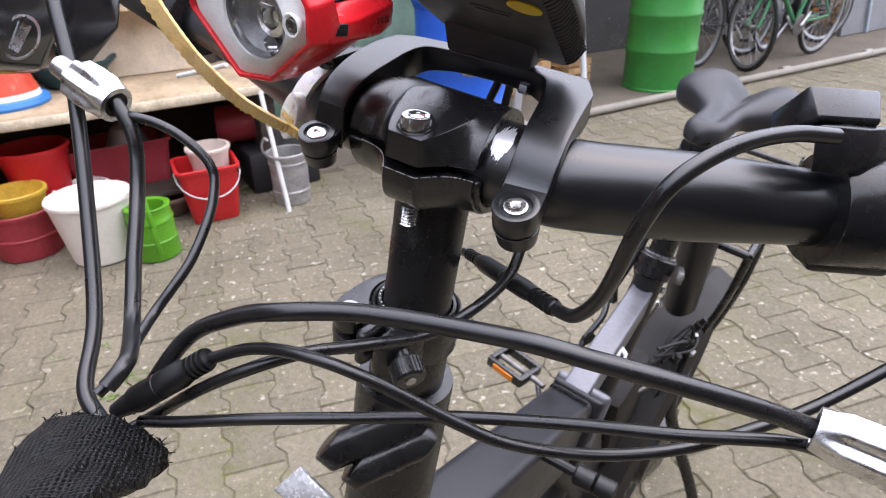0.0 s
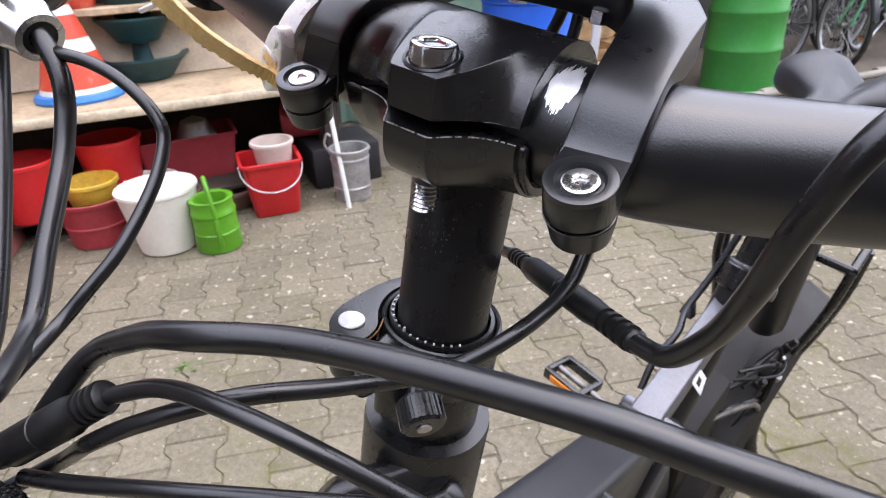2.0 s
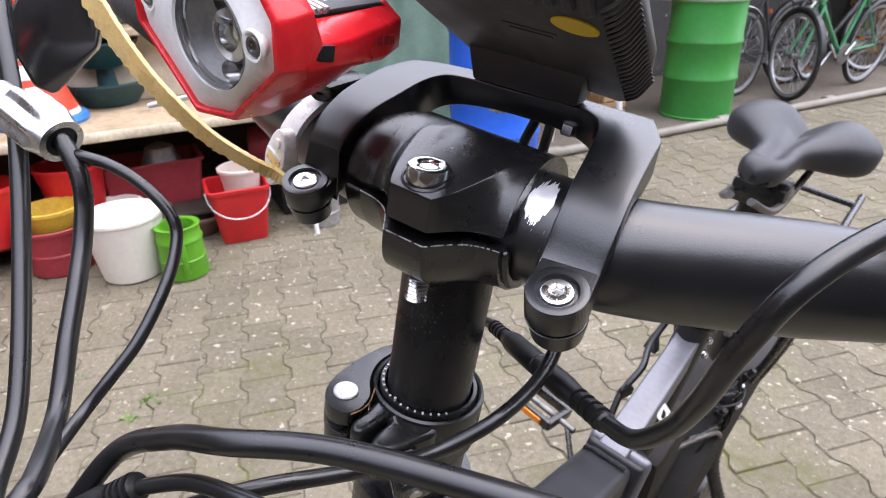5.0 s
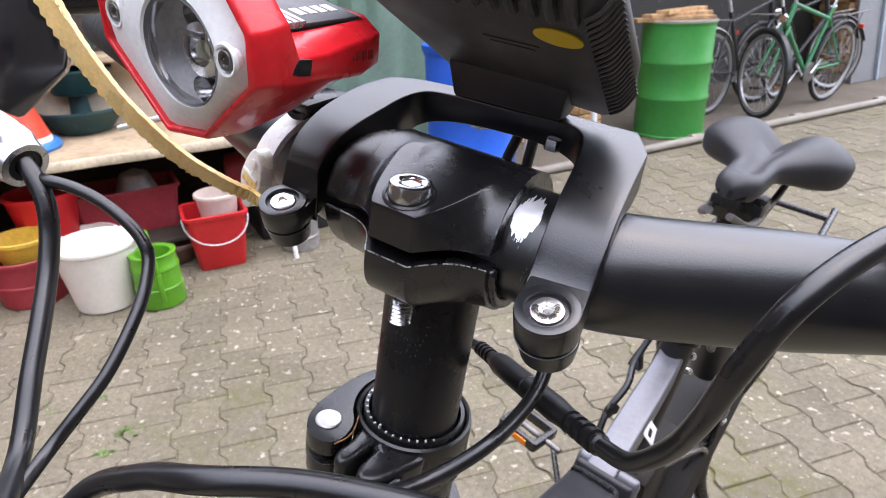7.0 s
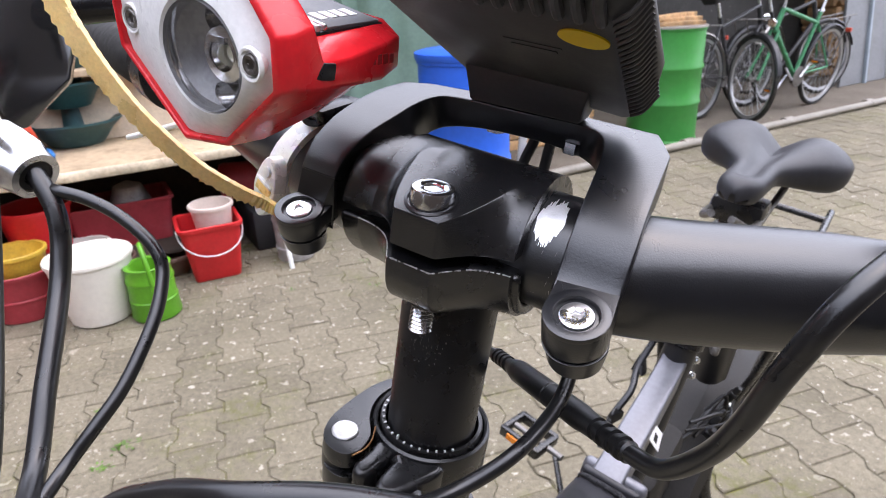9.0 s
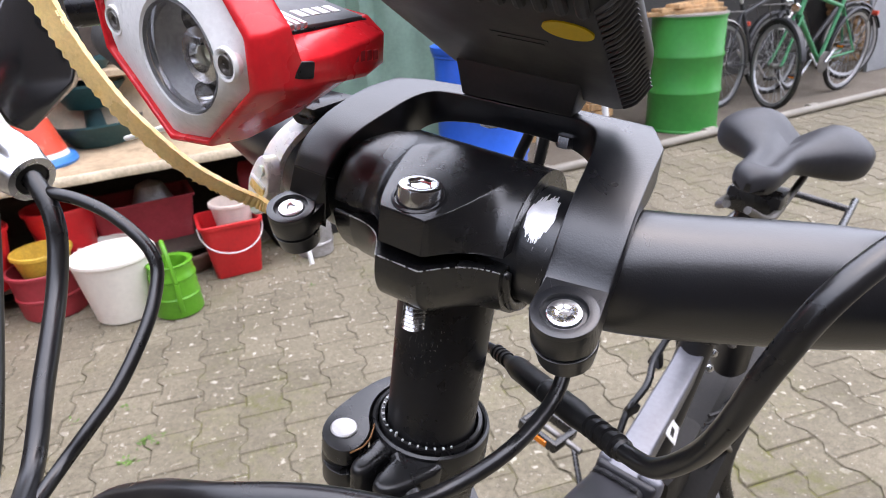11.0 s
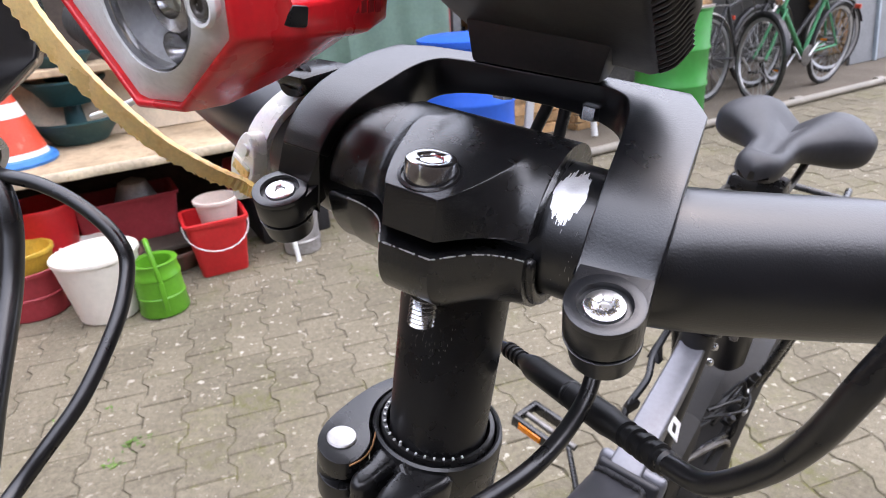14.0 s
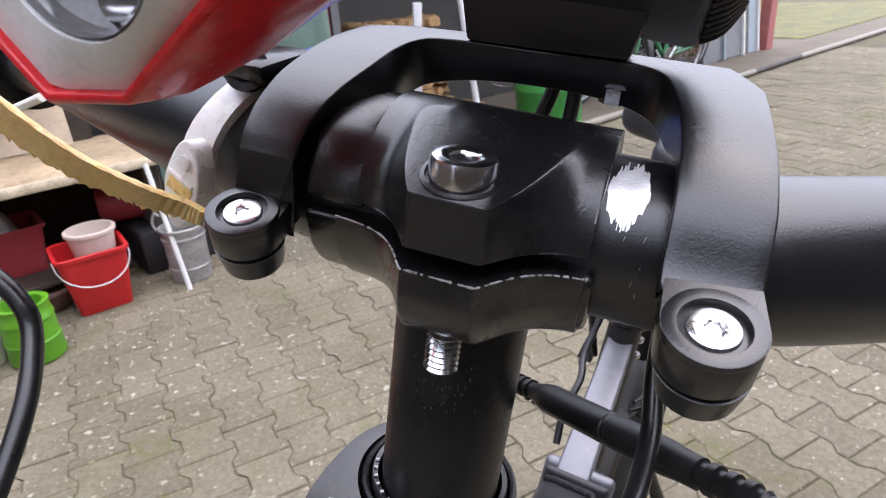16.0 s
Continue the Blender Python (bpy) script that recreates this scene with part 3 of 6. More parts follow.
for k in range(46):
    a, w = radians(random.gauss(-84, 13)), random.gauss(-0.0365, 0.0035)
    bp("post_scuff", box((random.uniform(0.00008, 0.0002), 0.0001, random.uniform(0.0003, 0.0009)), at(0.01492 * math.cos(a), 0.001 + 0.01492 * math.sin(a), w, 0, random.uniform(-30, 30), 0) @ at(0, 0, 0, 0, 0, math.degrees(a) + 90)), DULL_SCUFF, "")
TOP = -0.0745
outer_post = bp("outer_post", lathe([(0.0155, TOP - 0.003), (0.0160, TOP), (0.0172, TOP + 0.0002), (0.0176, TOP - 0.0006), (0.0178, -0.118), (0.0225, -0.1185), (0.0230, -0.121), (0.0230, -0.30), (0.026, -0.31), (0.026, -0.46)], 56, at(0, 0.001, 0), cap=False), BLACK_SMOOTH)
for j in range(15):
    a = radians(-168 + j * 9.5)
    big = j == 7
    m = at(0.0165 * math.cos(a), 0.001 + 0.0165 * math.sin(a), TOP + 0.0003) @ at(0, 0, 0, 0, 0, math.degrees(a) + 90)
    bp("scale_mark", box((0.0006, 0.0008, 0.0028 if big else 0.0006), m), WHITE_PRINT, "", outer_post)
collar = bp("clamp_collar", lathe([(0.0181, TOP - 0.0040), (0.0183, TOP - 0.0012), (0.0190, TOP - 0.0006), (0.0198, TOP - 0.0012), (0.0202, TOP - 0.0030), (0.0202, -0.0945), (0.0192, -0.0962), (0.0180, -0.0965)], 64, at(0, 0.001, 0), cap=False), BLACK_SMOOTH)
pin = Vector((-0.0192, -0.0218))


def outline(pts, k=5):
    """A smooth closed outline through the points, in metres."""
    n = len(pts)
    out = []
    for i in range(n):
        a, b, c, d = (Vector(pts[(i + j) % n]) / 1000 for j in (-1, 0, 1, 2))
        for j in range(k):
            f = j / k
            p = 0.5 * (2 * b + (c - a) * f + (2 * a - 5 * b + 4 * c - d) * f * f + (3 * b - a - 3 * c + d) * f ** 3)
            out.append((p.x, p.y))
    return out


# teardrop lever plate that hugs the collar, from its back round to the pin
plate_line = [(-10, 21.5), (-18, 16), (-23.6, 8.5), (-26.3, -0.6), (-27.2, -12), (-26.6, -21), (-23.5, -27.5), (-18.5, -30.4), (-13.2, -29.8), (-10.6, -26.2), (-10.8, -21), (-12.4, -17), (-16.6, -12), (-19.6, -6), (-20.6, 1), (-18.6, 9), (-12, 17.2)]
lever = bp("release_lever", prism(outline(plate_line), TOP - 0.0072, TOP - 0.0010, None, 0.0009, 3), BLACK_SMOOTH)
bp("lever_base", prism(outline([(u * 0.985, v * 0.985 - 0.2) for u, v in plate_line]), TOP - 0.0185, TOP - 0.0112, None, 0.0009, 3), BLACK_SMOOTH, "", lever)
bp("barrel_nut", lathe([(0.0066, TOP - 0.0150), (0.0070, TOP - 0.0140), (0.0070, TOP - 0.0060), (0.0064, TOP - 0.0050)], 28, at(pin.x, pin.y, 0)), BLACK_SMOOTH, "", lever)
bp("lever_pin", lathe([(0.0043, TOP - 0.0016), (0.0044, TOP - 0.0006), (0.0040, TOP - 0.0002), (0.002, TOP)], 32, at(pin.x, pin.y, 0)), PINHEAD, "matt silver pin head", lever)
bush = spline([(-0.0128, -0.0140, TOP - 0.0012), (-0.0112, -0.0170, TOP - 0.0010), (-0.0098, -0.0205, TOP - 0.0010), (-0.0096, -0.0245, TOP - 0.0012), (-0.0112, -0.0285, TOP - 0.0016)], 6)
bp("bronze_shim", tube(bush, 0.00030, 8), BRONZE, "thin bronze shim", lever)
# the two ends of the split clamp, drawn together by the bolt
for ends in ([(-9.6, -17.5), (-9.2, -23), (-9.6, -28.5), (-8.0, -32.0), (-5.0, -32.4), (-3.2, -29.5), (-2.6, -24), (-1.6, -17.5), (-4, -14), (-8, -14)],
             [(0.2, -17.5), (-0.4, -24), (-0.2, -29.5), (1.4, -33.0), (5.0, -33.2), (8.2, -30.4), (11.0, -25), (14.5, -16), (12, -12), (4, -13)]):
    bp("clamp_ear", prism(outline(ends, 4), TOP - 0.0185, TOP - 0.0022, None, 0.0022, 4), BLACK_SMOOTH, "", collar)
kb = axis_m((0.0125, -0.0270, -0.0835), (0.75, -0.55, -0.30))
prof = lathe([(0.0032, -0.016), (0.0034, 0.0), (0.0062, 0.0005), (0.0066, 0.0015), (0.0066, 0.0085), (0.006, 0.0095), (0.003, 0.0095)], 20, kb)
knob = bp("knurled_nut", prof, BLACK_SMOOTH, "black knurled adjusting nut", collar, 10)
for j in range(20):
    a = 2 * math.pi * j / 20
    bp("knurl", box((0.0007, 0.0009, 0.007), kb @ at(0.0066 * math.cos(a), 0.0066 * math.sin(a), 0.005, 0, 0, math.degrees(a))), BLACK_SMOOTH, "", knob)
bp("nut_face", lathe([(0.0022, 0.0094), (0.0022, 0.0101), (0.0006, 0.0102)], 16, kb), PINHEAD, "", knob)
# folding latch of the post, lower down
def capsule(c1, c2, axis, r1, r2, th):
    """A flat link between two round ends, th thick along axis."""
    pts = []
    a = Vector(axis).normalized()
    x = a.orthogonal().normalized()
    y = a.cross(x)
    for c, r in ((Vector(c1), r1), (Vector(c2), r2)):
        for e in (-0.5, 0.5):
            pts += [c + a * th * e + x * r * math.cos(2 * math.pi * j / 20) + y * r * math.sin(2 * math.pi * j / 20) for j in range(20)]
    return hull(pts, 0.0009, 2)


latch_axis = (0.82, 0.22, -0.52)
latch = bp("folding_latch", capsule((0.012, -0.010, -0.132), (-0.0085, -0.0400, -0.1395), latch_axis, 0.0082, 0.0080, 0.0095), BLACK_SMOOTH, "black folding latch of the post")
bp("latch_cheek", capsule((0.020, -0.012, -0.140), (0.0035, -0.0375, -0.1465), latch_axis, 0.0080, 0.0078, 0.0075), BLACK_SMOOTH, "", latch)
for c in ((0.0045, -0.0380, -0.1472), (0.0120, -0.0270, -0.1440)):
    bp("latch_screw", lathe([(0.0046, 0.0), (0.0046, 0.0008), (0.0030, 0.0010), (0.0026, -0.002)], 20, axis_m(Vector(c) + Vector(latch_axis).normalized() * 0.0042, latch_axis), cap=False), GREY_INNER, "", latch)
bp("post_reflector", prism([(-0.016, -0.006), (0.012, -0.005), (0.010, 0.006), (-0.012, 0.009)], -0.002, 0.002, at(-0.0060, -0.058, -0.1530, 50, 15, 5), 0.0008), GALV_REFLECTOR, "small clear front reflector", latch)

# cables and hoses
CABLES = [
    ("brake_hose", 0.0027, [(-0.1049, -0.0605, -0.0018), (-0.1030, -0.0603, -0.0033), (-0.0973, -0.0604, -0.0086), (-0.0934, -0.0614, -0.0139), (-0.0905, -0.0634, -0.0201), (-0.0854, -0.0682, -0.0287), (-0.0782, -0.0750, -0.0359), (-0.0684, -0.0847, -0.0454), (-0.0561, -0.0958, -0.0554), (-0.0390, -0.1093, -0.0524), (-0.0338, -0.1155, -0.0517), (-0.0332, -0.1217, -0.0549)]),
    ("brake_cable", 0.0018, [(-0.1039, -0.0579, -0.0071), (-0.0974, -0.0590, -0.0060), (-0.0895, -0.0555, -0.0068), (-0.0810, -0.0526, -0.0093), (-0.0724, -0.0507, -0.0137), (-0.0668, -0.0503, -0.0182), (-0.0636, -0.0518, -0.0226), (-0.0588, -0.0576, -0.0285), (-0.0552, -0.0652, -0.0352), (-0.0521, -0.0747, -0.0426), (-0.0512, -0.0838, -0.0489), (-0.0502, -0.0931, -0.0549), (-0.0401, -0.1119, -0.0569), (-0.0364, -0.1174, -0.0561), (-0.0361, -0.1231, -0.0583)]),
    ("upper_hose", 0.0027, [(-0.034, -0.112, -0.070), (-0.0275, -0.0977, -0.0487), (-0.009, -0.0950, -0.032), (0.0082, -0.0938, -0.022), (0.030, -0.0847, -0.0167), (0.067, -0.0759, -0.0104), (0.0879, -0.0706, -0.0096), (0.1078, -0.0640, -0.0103), (0.1269, -0.0539, -0.0143), (0.1440, -0.0415, -0.0215), (0.153, -0.0380, -0.0235)]),
    ("sensor_cable", 0.00185, [(-0.0155, -0.0995, -0.0488), (-0.0002, -0.0961, -0.0383), (0.0180, -0.0950, -0.0315), (0.0355, -0.0901, -0.0330), (0.0577, -0.0783, -0.0445), (0.0733, -0.0704, -0.0500), (0.0953, -0.0586, -0.0500), (0.1157, -0.0451, -0.0454), (0.1322, -0.0294, -0.0395), (0.1460, -0.0151, -0.0329), (0.1605, 0.0005, -0.0206), (0.1712, 0.0100, -0.0066)]),
    ("lamp_cable", 0.0020, [(-0.0420, -0.1200, -0.086), (-0.0313, -0.1060, -0.076), (-0.017, -0.1035, -0.060), (-0.004, -0.0980, -0.0485), (0.0095, -0.0860, -0.0414), (0.0215, -0.0680, -0.043), (0.0310, -0.0480, -0.0465), (0.0405, -0.0340, -0.0385), (0.0434, -0.0157, -0.0335), (0.0420, -0.004, -0.0250), (0.0410, 0.003, -0.012)]),
    ("lower_hose", 0.0019, [(-0.0330, -0.1130, -0.0760), (-0.0196, -0.1080, -0.0715), (0.0027, -0.0993, -0.0628), (0.0255, -0.0874, -0.0571), (0.0555, -0.0731, -0.0487), (0.0853, -0.0620, -0.0409), (0.1134, -0.0541, -0.0331), (0.1400, -0.0430, -0.0275), (0.158, -0.0260, -0.0385), (0.176, -0.004, -0.046)]),
    ("outer_hose", 0.0027, [(-0.1628, -0.0416, 0.0489), (-0.1561, -0.0458, 0.0334), (-0.1457, -0.0519, 0.0209), (-0.1270, -0.0609, -0.0022), (-0.1021, -0.0776, -0.0348), (-0.0744, -0.0980, -0.0637), (-0.0571, -0.1150, -0.0745), (-0.0440, -0.1190, -0.0790)]),
]
for name, r, pts in CABLES:
    bp(name, tube(spline(pts, 9), r, 18), RUBBER, "glossy black sheathed cable")
# right-hand plug with its strain reliefs and the cable that climbs over the bar
pA, pB = Vector((0.0095, 0.0245, -0.0572)), Vector((0.0640, -0.0205, -0.0345))


def plug(a, b, r, name, grooves=4, both=False):
    d = (b - a)
    L = d.length
    m = axis_m(a, d)
    prof = [(r * 0.42, 0), (r * 0.6, 0.0005), (r * 0.72, L * 0.1)]
    if both:
        prof = [(r * 0.45, 0)]
        for g in range(4):
            z = L * (0.01 + 0.035 * g)
            prof += [(r * 0.62, z), (r * 0.70, z + L * 0.003), (r * 0.70, z + L * 0.017), (r * 0.55, z + L * 0.020), (r * 0.55, z + L * 0.033)]
    prof += [(r * 0.85, L * 0.2), (r, L * 0.24), (r, L * 0.50), (r * 0.93, L * 0.505), (r * 0.93, L * 0.52), (r, L * 0.525), (r, L * 0.72), (r * 0.9, L * 0.76)]
    for g in range(grooves):
        z = L * (0.8 + 0.05 * g)
        prof += [(r * 0.86, z), (r * 0.86, z + L * 0.022), (r * 0.66, z + L * 0.025), (r * 0.66, z + L * 0.045)]
    prof += [(r * 0.78, L * 1.0), (r * 0.5, L * 1.02)]
    ob = bp(name, lathe(prof, 28, m), PLUG, "ribbed black moulded cable plug")
    for k in (-0.31, -0.27, 0.04, 0.08):
        bp("grip_rib", box((r * 0.5, 0.0006, L * 0.02), m @ at(0, 0, 0, 0, 0, 20) @ at(0, -r * 0.98, L * (0.4 + k))), PLASTIC, "", ob)
    return ob


plug(pA, pB, 0.0038, "motor_plug", 4, True)
bp("plug_cable", tube(spline([(0.002, 0.031, -0.062), (0.0095, 0.0245, -0.0572)], 6), 0.0019, 16), RUBBER)
climb = [(0.0630, -0.0200, -0.0350), (0.0720, -0.0265, -0.0300), (0.0785, -0.0330, -0.0170), (0.0818, -0.0400, -0.0020), (0.0842, -0.0440, 0.0150), (0.0885, -0.0420, 0.0300), (0.0975, -0.0260, 0.0380), (0.1090, -0.0040, 0.0395), (0.1210, 0.0120, 0.0385)]
bp("climbing_cable", tube(spline(climb, 10), 0.0024, 20), RUBBER, "thick black motor cable")
plug(Vector((-0.040, -0.1165, -0.0735)), Vector((-0.0155, -0.0995, -0.0485)), 0.0044, "sensor_plug")
# frayed mesh sleeve that gathers the cables
random.seed(5)
sl = spline([(-0.0030, -0.1830, -0.0560), (-0.0120, -0.1685, -0.0615), (-0.0207, -0.1541, -0.0680), (-0.0294, -0.1387, -0.0740), (-0.0373, -0.1216, -0.0805)], 7)
view_up = Vector((-0.37, 0.77, -0.51))
folds = [random.uniform(0, 6.28) for k in range(6)]


def sleeve_ring(i, s):
    """A flattened, wrinkled section of the sleeve."""
    out = []
    for x, y in ring2(0.0145 + 0.006 * s, 40, 0.0085):
        a = math.atan2(y, x)
        k = 1 + 0.07 * math.sin(3 * a + folds[0] + 2 * s) + 0.05 * math.sin(7 * a + folds[1] - 5 * s) + 0.035 * math.sin(13 * a + folds[2] + 11 * s) + 0.03 * math.sin(26 * s + folds[3]) + random.uniform(-0.025, 0.025)
        out.append((x * k, y * k - 0.0025 * math.exp(-((x - 0.003) / 0.003) ** 2) * (y > 0)))
    return out


sleeve = bp("cable_sleeve", sweep(bmesh.new(), sl, sleeve_ring, view_up), FABRIC, "frayed black woven mesh sleeve", None, 60)
for k in range(24):
    i, a = random.randrange(2, len(sl) - 1), random.uniform(0, 2 * math.pi)
    t_ = (sl[i] - sl[i - 1]).normalized()
    e1 = view_up.cross(t_).normalized()
    e2 = t_.cross(e1)
    p = sl[i] + e1 * 0.0185 * math.cos(a) + e2 * 0.0108 * math.sin(a)
    q = p + (t_ * random.uniform(-1, 1) + (p - sl[i]).normalized() * 0.5) * random.uniform(0.001, 0.004)
    bp("loose_thread", tube([p, (p + q) / 2 + e2 * 0.0005, q], 0.00022, 4), FABRIC, "", sleeve)
end, tdir = sl[-1], (sl[-1] - sl[-3]).normalized()
sx = view_up.cross(tdir).normalized()
sy = tdir.cross(sx)
for k in range(120):
    a = random.uniform(0, 2 * math.pi)
    p = end + sx * 0.0200 * math.cos(a) + sy * 0.0088 * math.sin(a) - tdir * random.uniform(0, 0.003)
    q = p + (tdir * random.uniform(0.2, 1.0) + sx * random.uniform(-0.9, 0.9) + sy * random.uniform(-0.6, 0.9)) * random.uniform(0.001, 0.0042)
    bp("frayed_thread", tube([p, (p + q) / 2 + sy * random.uniform(-0.0006, 0.0006), q], 0.0002, 4), FABRIC, "", sleeve)

# ---- rear of the bicycle: its frame plane is turned a little from the bar ----
FR = at(0, 0, 0, 0, 0, -6.28)


def rp(name, bm, material, label="", parent=None, sharp=35):
    """A part built in the frame's plane: y to the rear, z up from the bar."""
    bm.transform(FR)
    return bp(name, bm, material, label, parent, sharp)


def beam(a, b, w, h, bevel, taper=1.0):
    """A square tube from a to b in the frame's plane, w across and h deep."""
    a, b = Vector(a), Vector(b)
    d = (b - a).normalized()
    up = Vector((1, 0, 0)).cross(d)
    ring = lambda c, k: [c + Vector((sx * w * k / 2, 0, 0)) + up * sz * h * k / 2 for sx, sz in ((-1, -1), (1, -1), (1, 1), (-1, 1))]
    return bevelled(loft([ring(a, 1.0), ring(b, taper)]), bevel, 3)


rp("head_tube", lathe([(0.026, -0.46), (0.03, -0.455), (0.03, -0.30), (0.026, -0.295)], 36, at(0, 0, 0)), FRAME_GREY)
main_tube = rp("main_tube", beam((0.005, 0.02, -0.298), (0.005, 0.284, -0.3715), 0.046, 0.085, 0.008), FRAME_DARK, "flat-topped dark main tube")
plate = rp("hinge_plate", beam((0.007, 0.284, -0.3715), (0.007, 0.292, -0.3738), 0.054, 0.089, 0.007), FRAME_DARK, "dark folding hinge plate")
random.seed(4)
for k in range(34):
    f = k / 33
    drop = max(0.0, 0.04 - f, f - 0.86) * 0.20
    rp("weld_bead", lathe([(0.0010, -0.0011), (0.0026, 0.0), (0.0010, 0.0011)], 8, at(-0.017 + 0.046 * min(f, 0.97), 0.2805 + random.uniform(-0.0008, 0.0008), -0.3245 - drop, 0, 90, 0)), WELD, "", plate)
rp("rear_plate", beam((0.007, 0.295, -0.3747), (0.007, 0.306, -0.3779), 0.060, 0.095, 0.008), FRAME_GREY, "", plate)
rp("rear_frame", beam((0.007, 0.304, -0.3775), (0.004, 0.345, -0.405), 0.044, 0.080, 0.008), FRAME_DARK)
strut = rp("seat_strut", beam((0.003, 0.300, -0.3480), (0, 0.458, -0.2925), 0.0285, 0.034, 0.003, 0.88), FRAME_GREY, "grey square strut to the seat tube")
rp("white_sticker", box((0.001, 0.022, 0.016), at(0.0190, 0.374, -0.3243, 19, -40), 0.0004), WHITE_PRINT, "small white warning sticker", strut)
rp("sticker_print", box((0.0006, 0.009, 0.005), at(0.0195, 0.372, -0.3239, 19, -40)), PLUG, "", strut)
seat_dir = Vector((0, 0.045, 0.145)).normalized()
s0 = Vector((0, 0.452, -0.306))
rp("seat_tube", lathe([(0.0165, -0.35), (0.0165, 0.035), (0.019, 0.04), (0.019, 0.062), (0.0165, 0.065)], 32, axis_m(s0, seat_dir)), FRAME_DARK)
clampc = rp("seat_clamp", lathe([(0.018, 0.036), (0.0205, 0.038), (0.0205, 0.06), (0.018, 0.062)], 32, axis_m(s0, seat_dir)), BLACK_SMOOTH)
rp("clamp_rim", lathe([(0.014, 0.062), (0.018, 0.0625), (0.018, 0.0645), (0.014, 0.065)], 32, axis_m(s0, seat_dir)), ALLOY, "", clampc)
rp("clamp_lever", box((0.008, 0.045, 0.014), axis_m(s0, seat_dir) @ at(-0.028, 0.0, 0.05, 0, 0, 12), 0.003), STEEL_DIRTY, "", clampc)
rp("seat_post", lathe([(0.0138, 0.0), (0.0138, 0.165), (0.0155, 0.168), (0.0155, 0.19), (0.010, 0.195)], 32, axis_m(s0, seat_dir)), BLACK_SMOOTH)
# saddle: narrow nose, two broad wings, a groove down the middle
def ease(a, b, x):
    k = max(0.0, min(1.0, (x - a) / (b - a)))
    return k * k * (3 - 2 * k)


rings = []
for i in range(33):
    f = i / 32
    wing = ease(0.34, 0.74, f)
    end = math.sqrt(max(0.02, 1 - (max(0, 0.12 - f) / 0.12) ** 2)) * math.sqrt(max(0.03, 1 - (max(0, f - 0.80) / 0.20) ** 2))
    half = (0.0180 + 0.006 * f + 0.0490 * wing) * end
    top = -0.078 + 0.0135 * ease(0.25, 0.8, f) - 0.010 * (1 - end)
    deep = (0.026 + 0.016 * wing) * end
    ring = []
    for j in range(44):
        a = 2 * math.pi * j / 44
        c, s = math.cos(a), math.sin(a)
        x = half * math.copysign(abs(c) ** 0.72, c)
        q = abs(x) / half
        if s >= 0:
            z = top - (0.012 + 0.010 * wing) * (1 - abs(s) ** 0.8)
            z -= (0.0085 + 0.0100 * wing) * math.exp(-(x / (0.0090 + 0.006 * wing)) ** 2) * ease(0.08, 0.22, f) * s
            z += 0.004 * wing * math.exp(-((abs(x) - 0.042) / 0.018) ** 2)
        else:
            z = top - (0.012 + 0.010 * wing) - (deep - 0.012) * abs(s) ** 0.75 * (0.35 + 0.65 * q ** 1.3 if wing > 0.02 else 1)
        ring.append(Vector((x + 0.004, 0.412 + 0.214 * f, z)))
    rings.append(ring)
bm = loft(rings)
saddle = rp("saddle", bm, SADDLE, "dark grey vinyl saddle with centre groove", None, 75)
for x in (-0.022, 0.022):
    rp("saddle_rail", tube(spline([(x * 0.4, 0.42, -0.115), (x, 0.46, -0.130), (x, 0.54, -0.131), (x * 1.2, 0.60, -0.105)], 6), 0.0036, 10), STEEL_DIRTY, "", saddle)
rp("saddle_slot", capsule((0.001, 0.482, -0.0905), (0.001, 0.512, -0.0872), (0, -0.1, 1), 0.0022, 0.0022, 0.003), PLUG, "", saddle)
rp("saddle_clamp", box((0.05, 0.04, 0.026), at(0, 0.505, -0.130), 0.006), BLACK_SMOOTH, "", saddle)
# rear wheel, mudguard, carrier
AX = Vector((0.018, 0.80, -0.785))
wr = 0.325
ringm = Matrix.Translation(AX) @ at(0, 0, 0, 0, 90, 0)
fat = [(wr - 0.06, -0.017), (wr - 0.035, -0.027), (wr - 0.012, -0.024), (wr, -0.011), (wr, 0.011), (wr - 0.012, 0.024), (wr - 0.035, 0.027), (wr - 0.06, 0.017)]
rwheel = rp("rear_wheel", lathe(fat, 64, ringm, cap=False), TYRE, "black treaded rear tyre")
rp("rim", lathe([(wr - 0.065, -0.018), (wr - 0.055, -0.02), (wr - 0.08, -0.014), (wr - 0.08, 0.014), (wr - 0.055, 0.02), (wr - 0.065, 0.018)], 64, ringm, cap=False), BLACK_SMOOTH, "", rwheel)
rp("hub_motor", lathe([(0.03, -0.06), (0.08, -0.045), (0.085, -0.03), (0.085, 0.03), (0.08, 0.045), (0.03, 0.06)], 40, ringm), BLACK_SMOOTH, "", rwheel)
for j in range(36):
    a = 2 * math.pi * j / 36
    for sgn in (-1, 1):
        rp("tread_block", box((0.012, 0.03, 0.008), ringm @ at((wr + 0.001) * math.cos(a), (wr + 0.001) * math.sin(a), sgn * 0.012, 0, 0, math.degrees(a)) @ at(0, 0, 0, 0, 90, 0), 0.002, 1), TYRE, "", rwheel)
bm = bmesh.new()
rings = []
for j in range(29):
    a = radians(196 - (196 - 70) * j / 28)
    rr_ = wr + 0.028
    rings.append([bm.verts.new(AX + Vector((dx, -(rr_ + dz) * math.cos(a) * -1, (rr_ + dz) * math.sin(a)))) for dx, dz in ((-0.047, -0.032), (-0.038, -0.009), (0, 0.004), (0.038, -0.009), (0.047, -0.032), (0.035, -0.013), (0, 0.0), (-0.035, -0.013))])
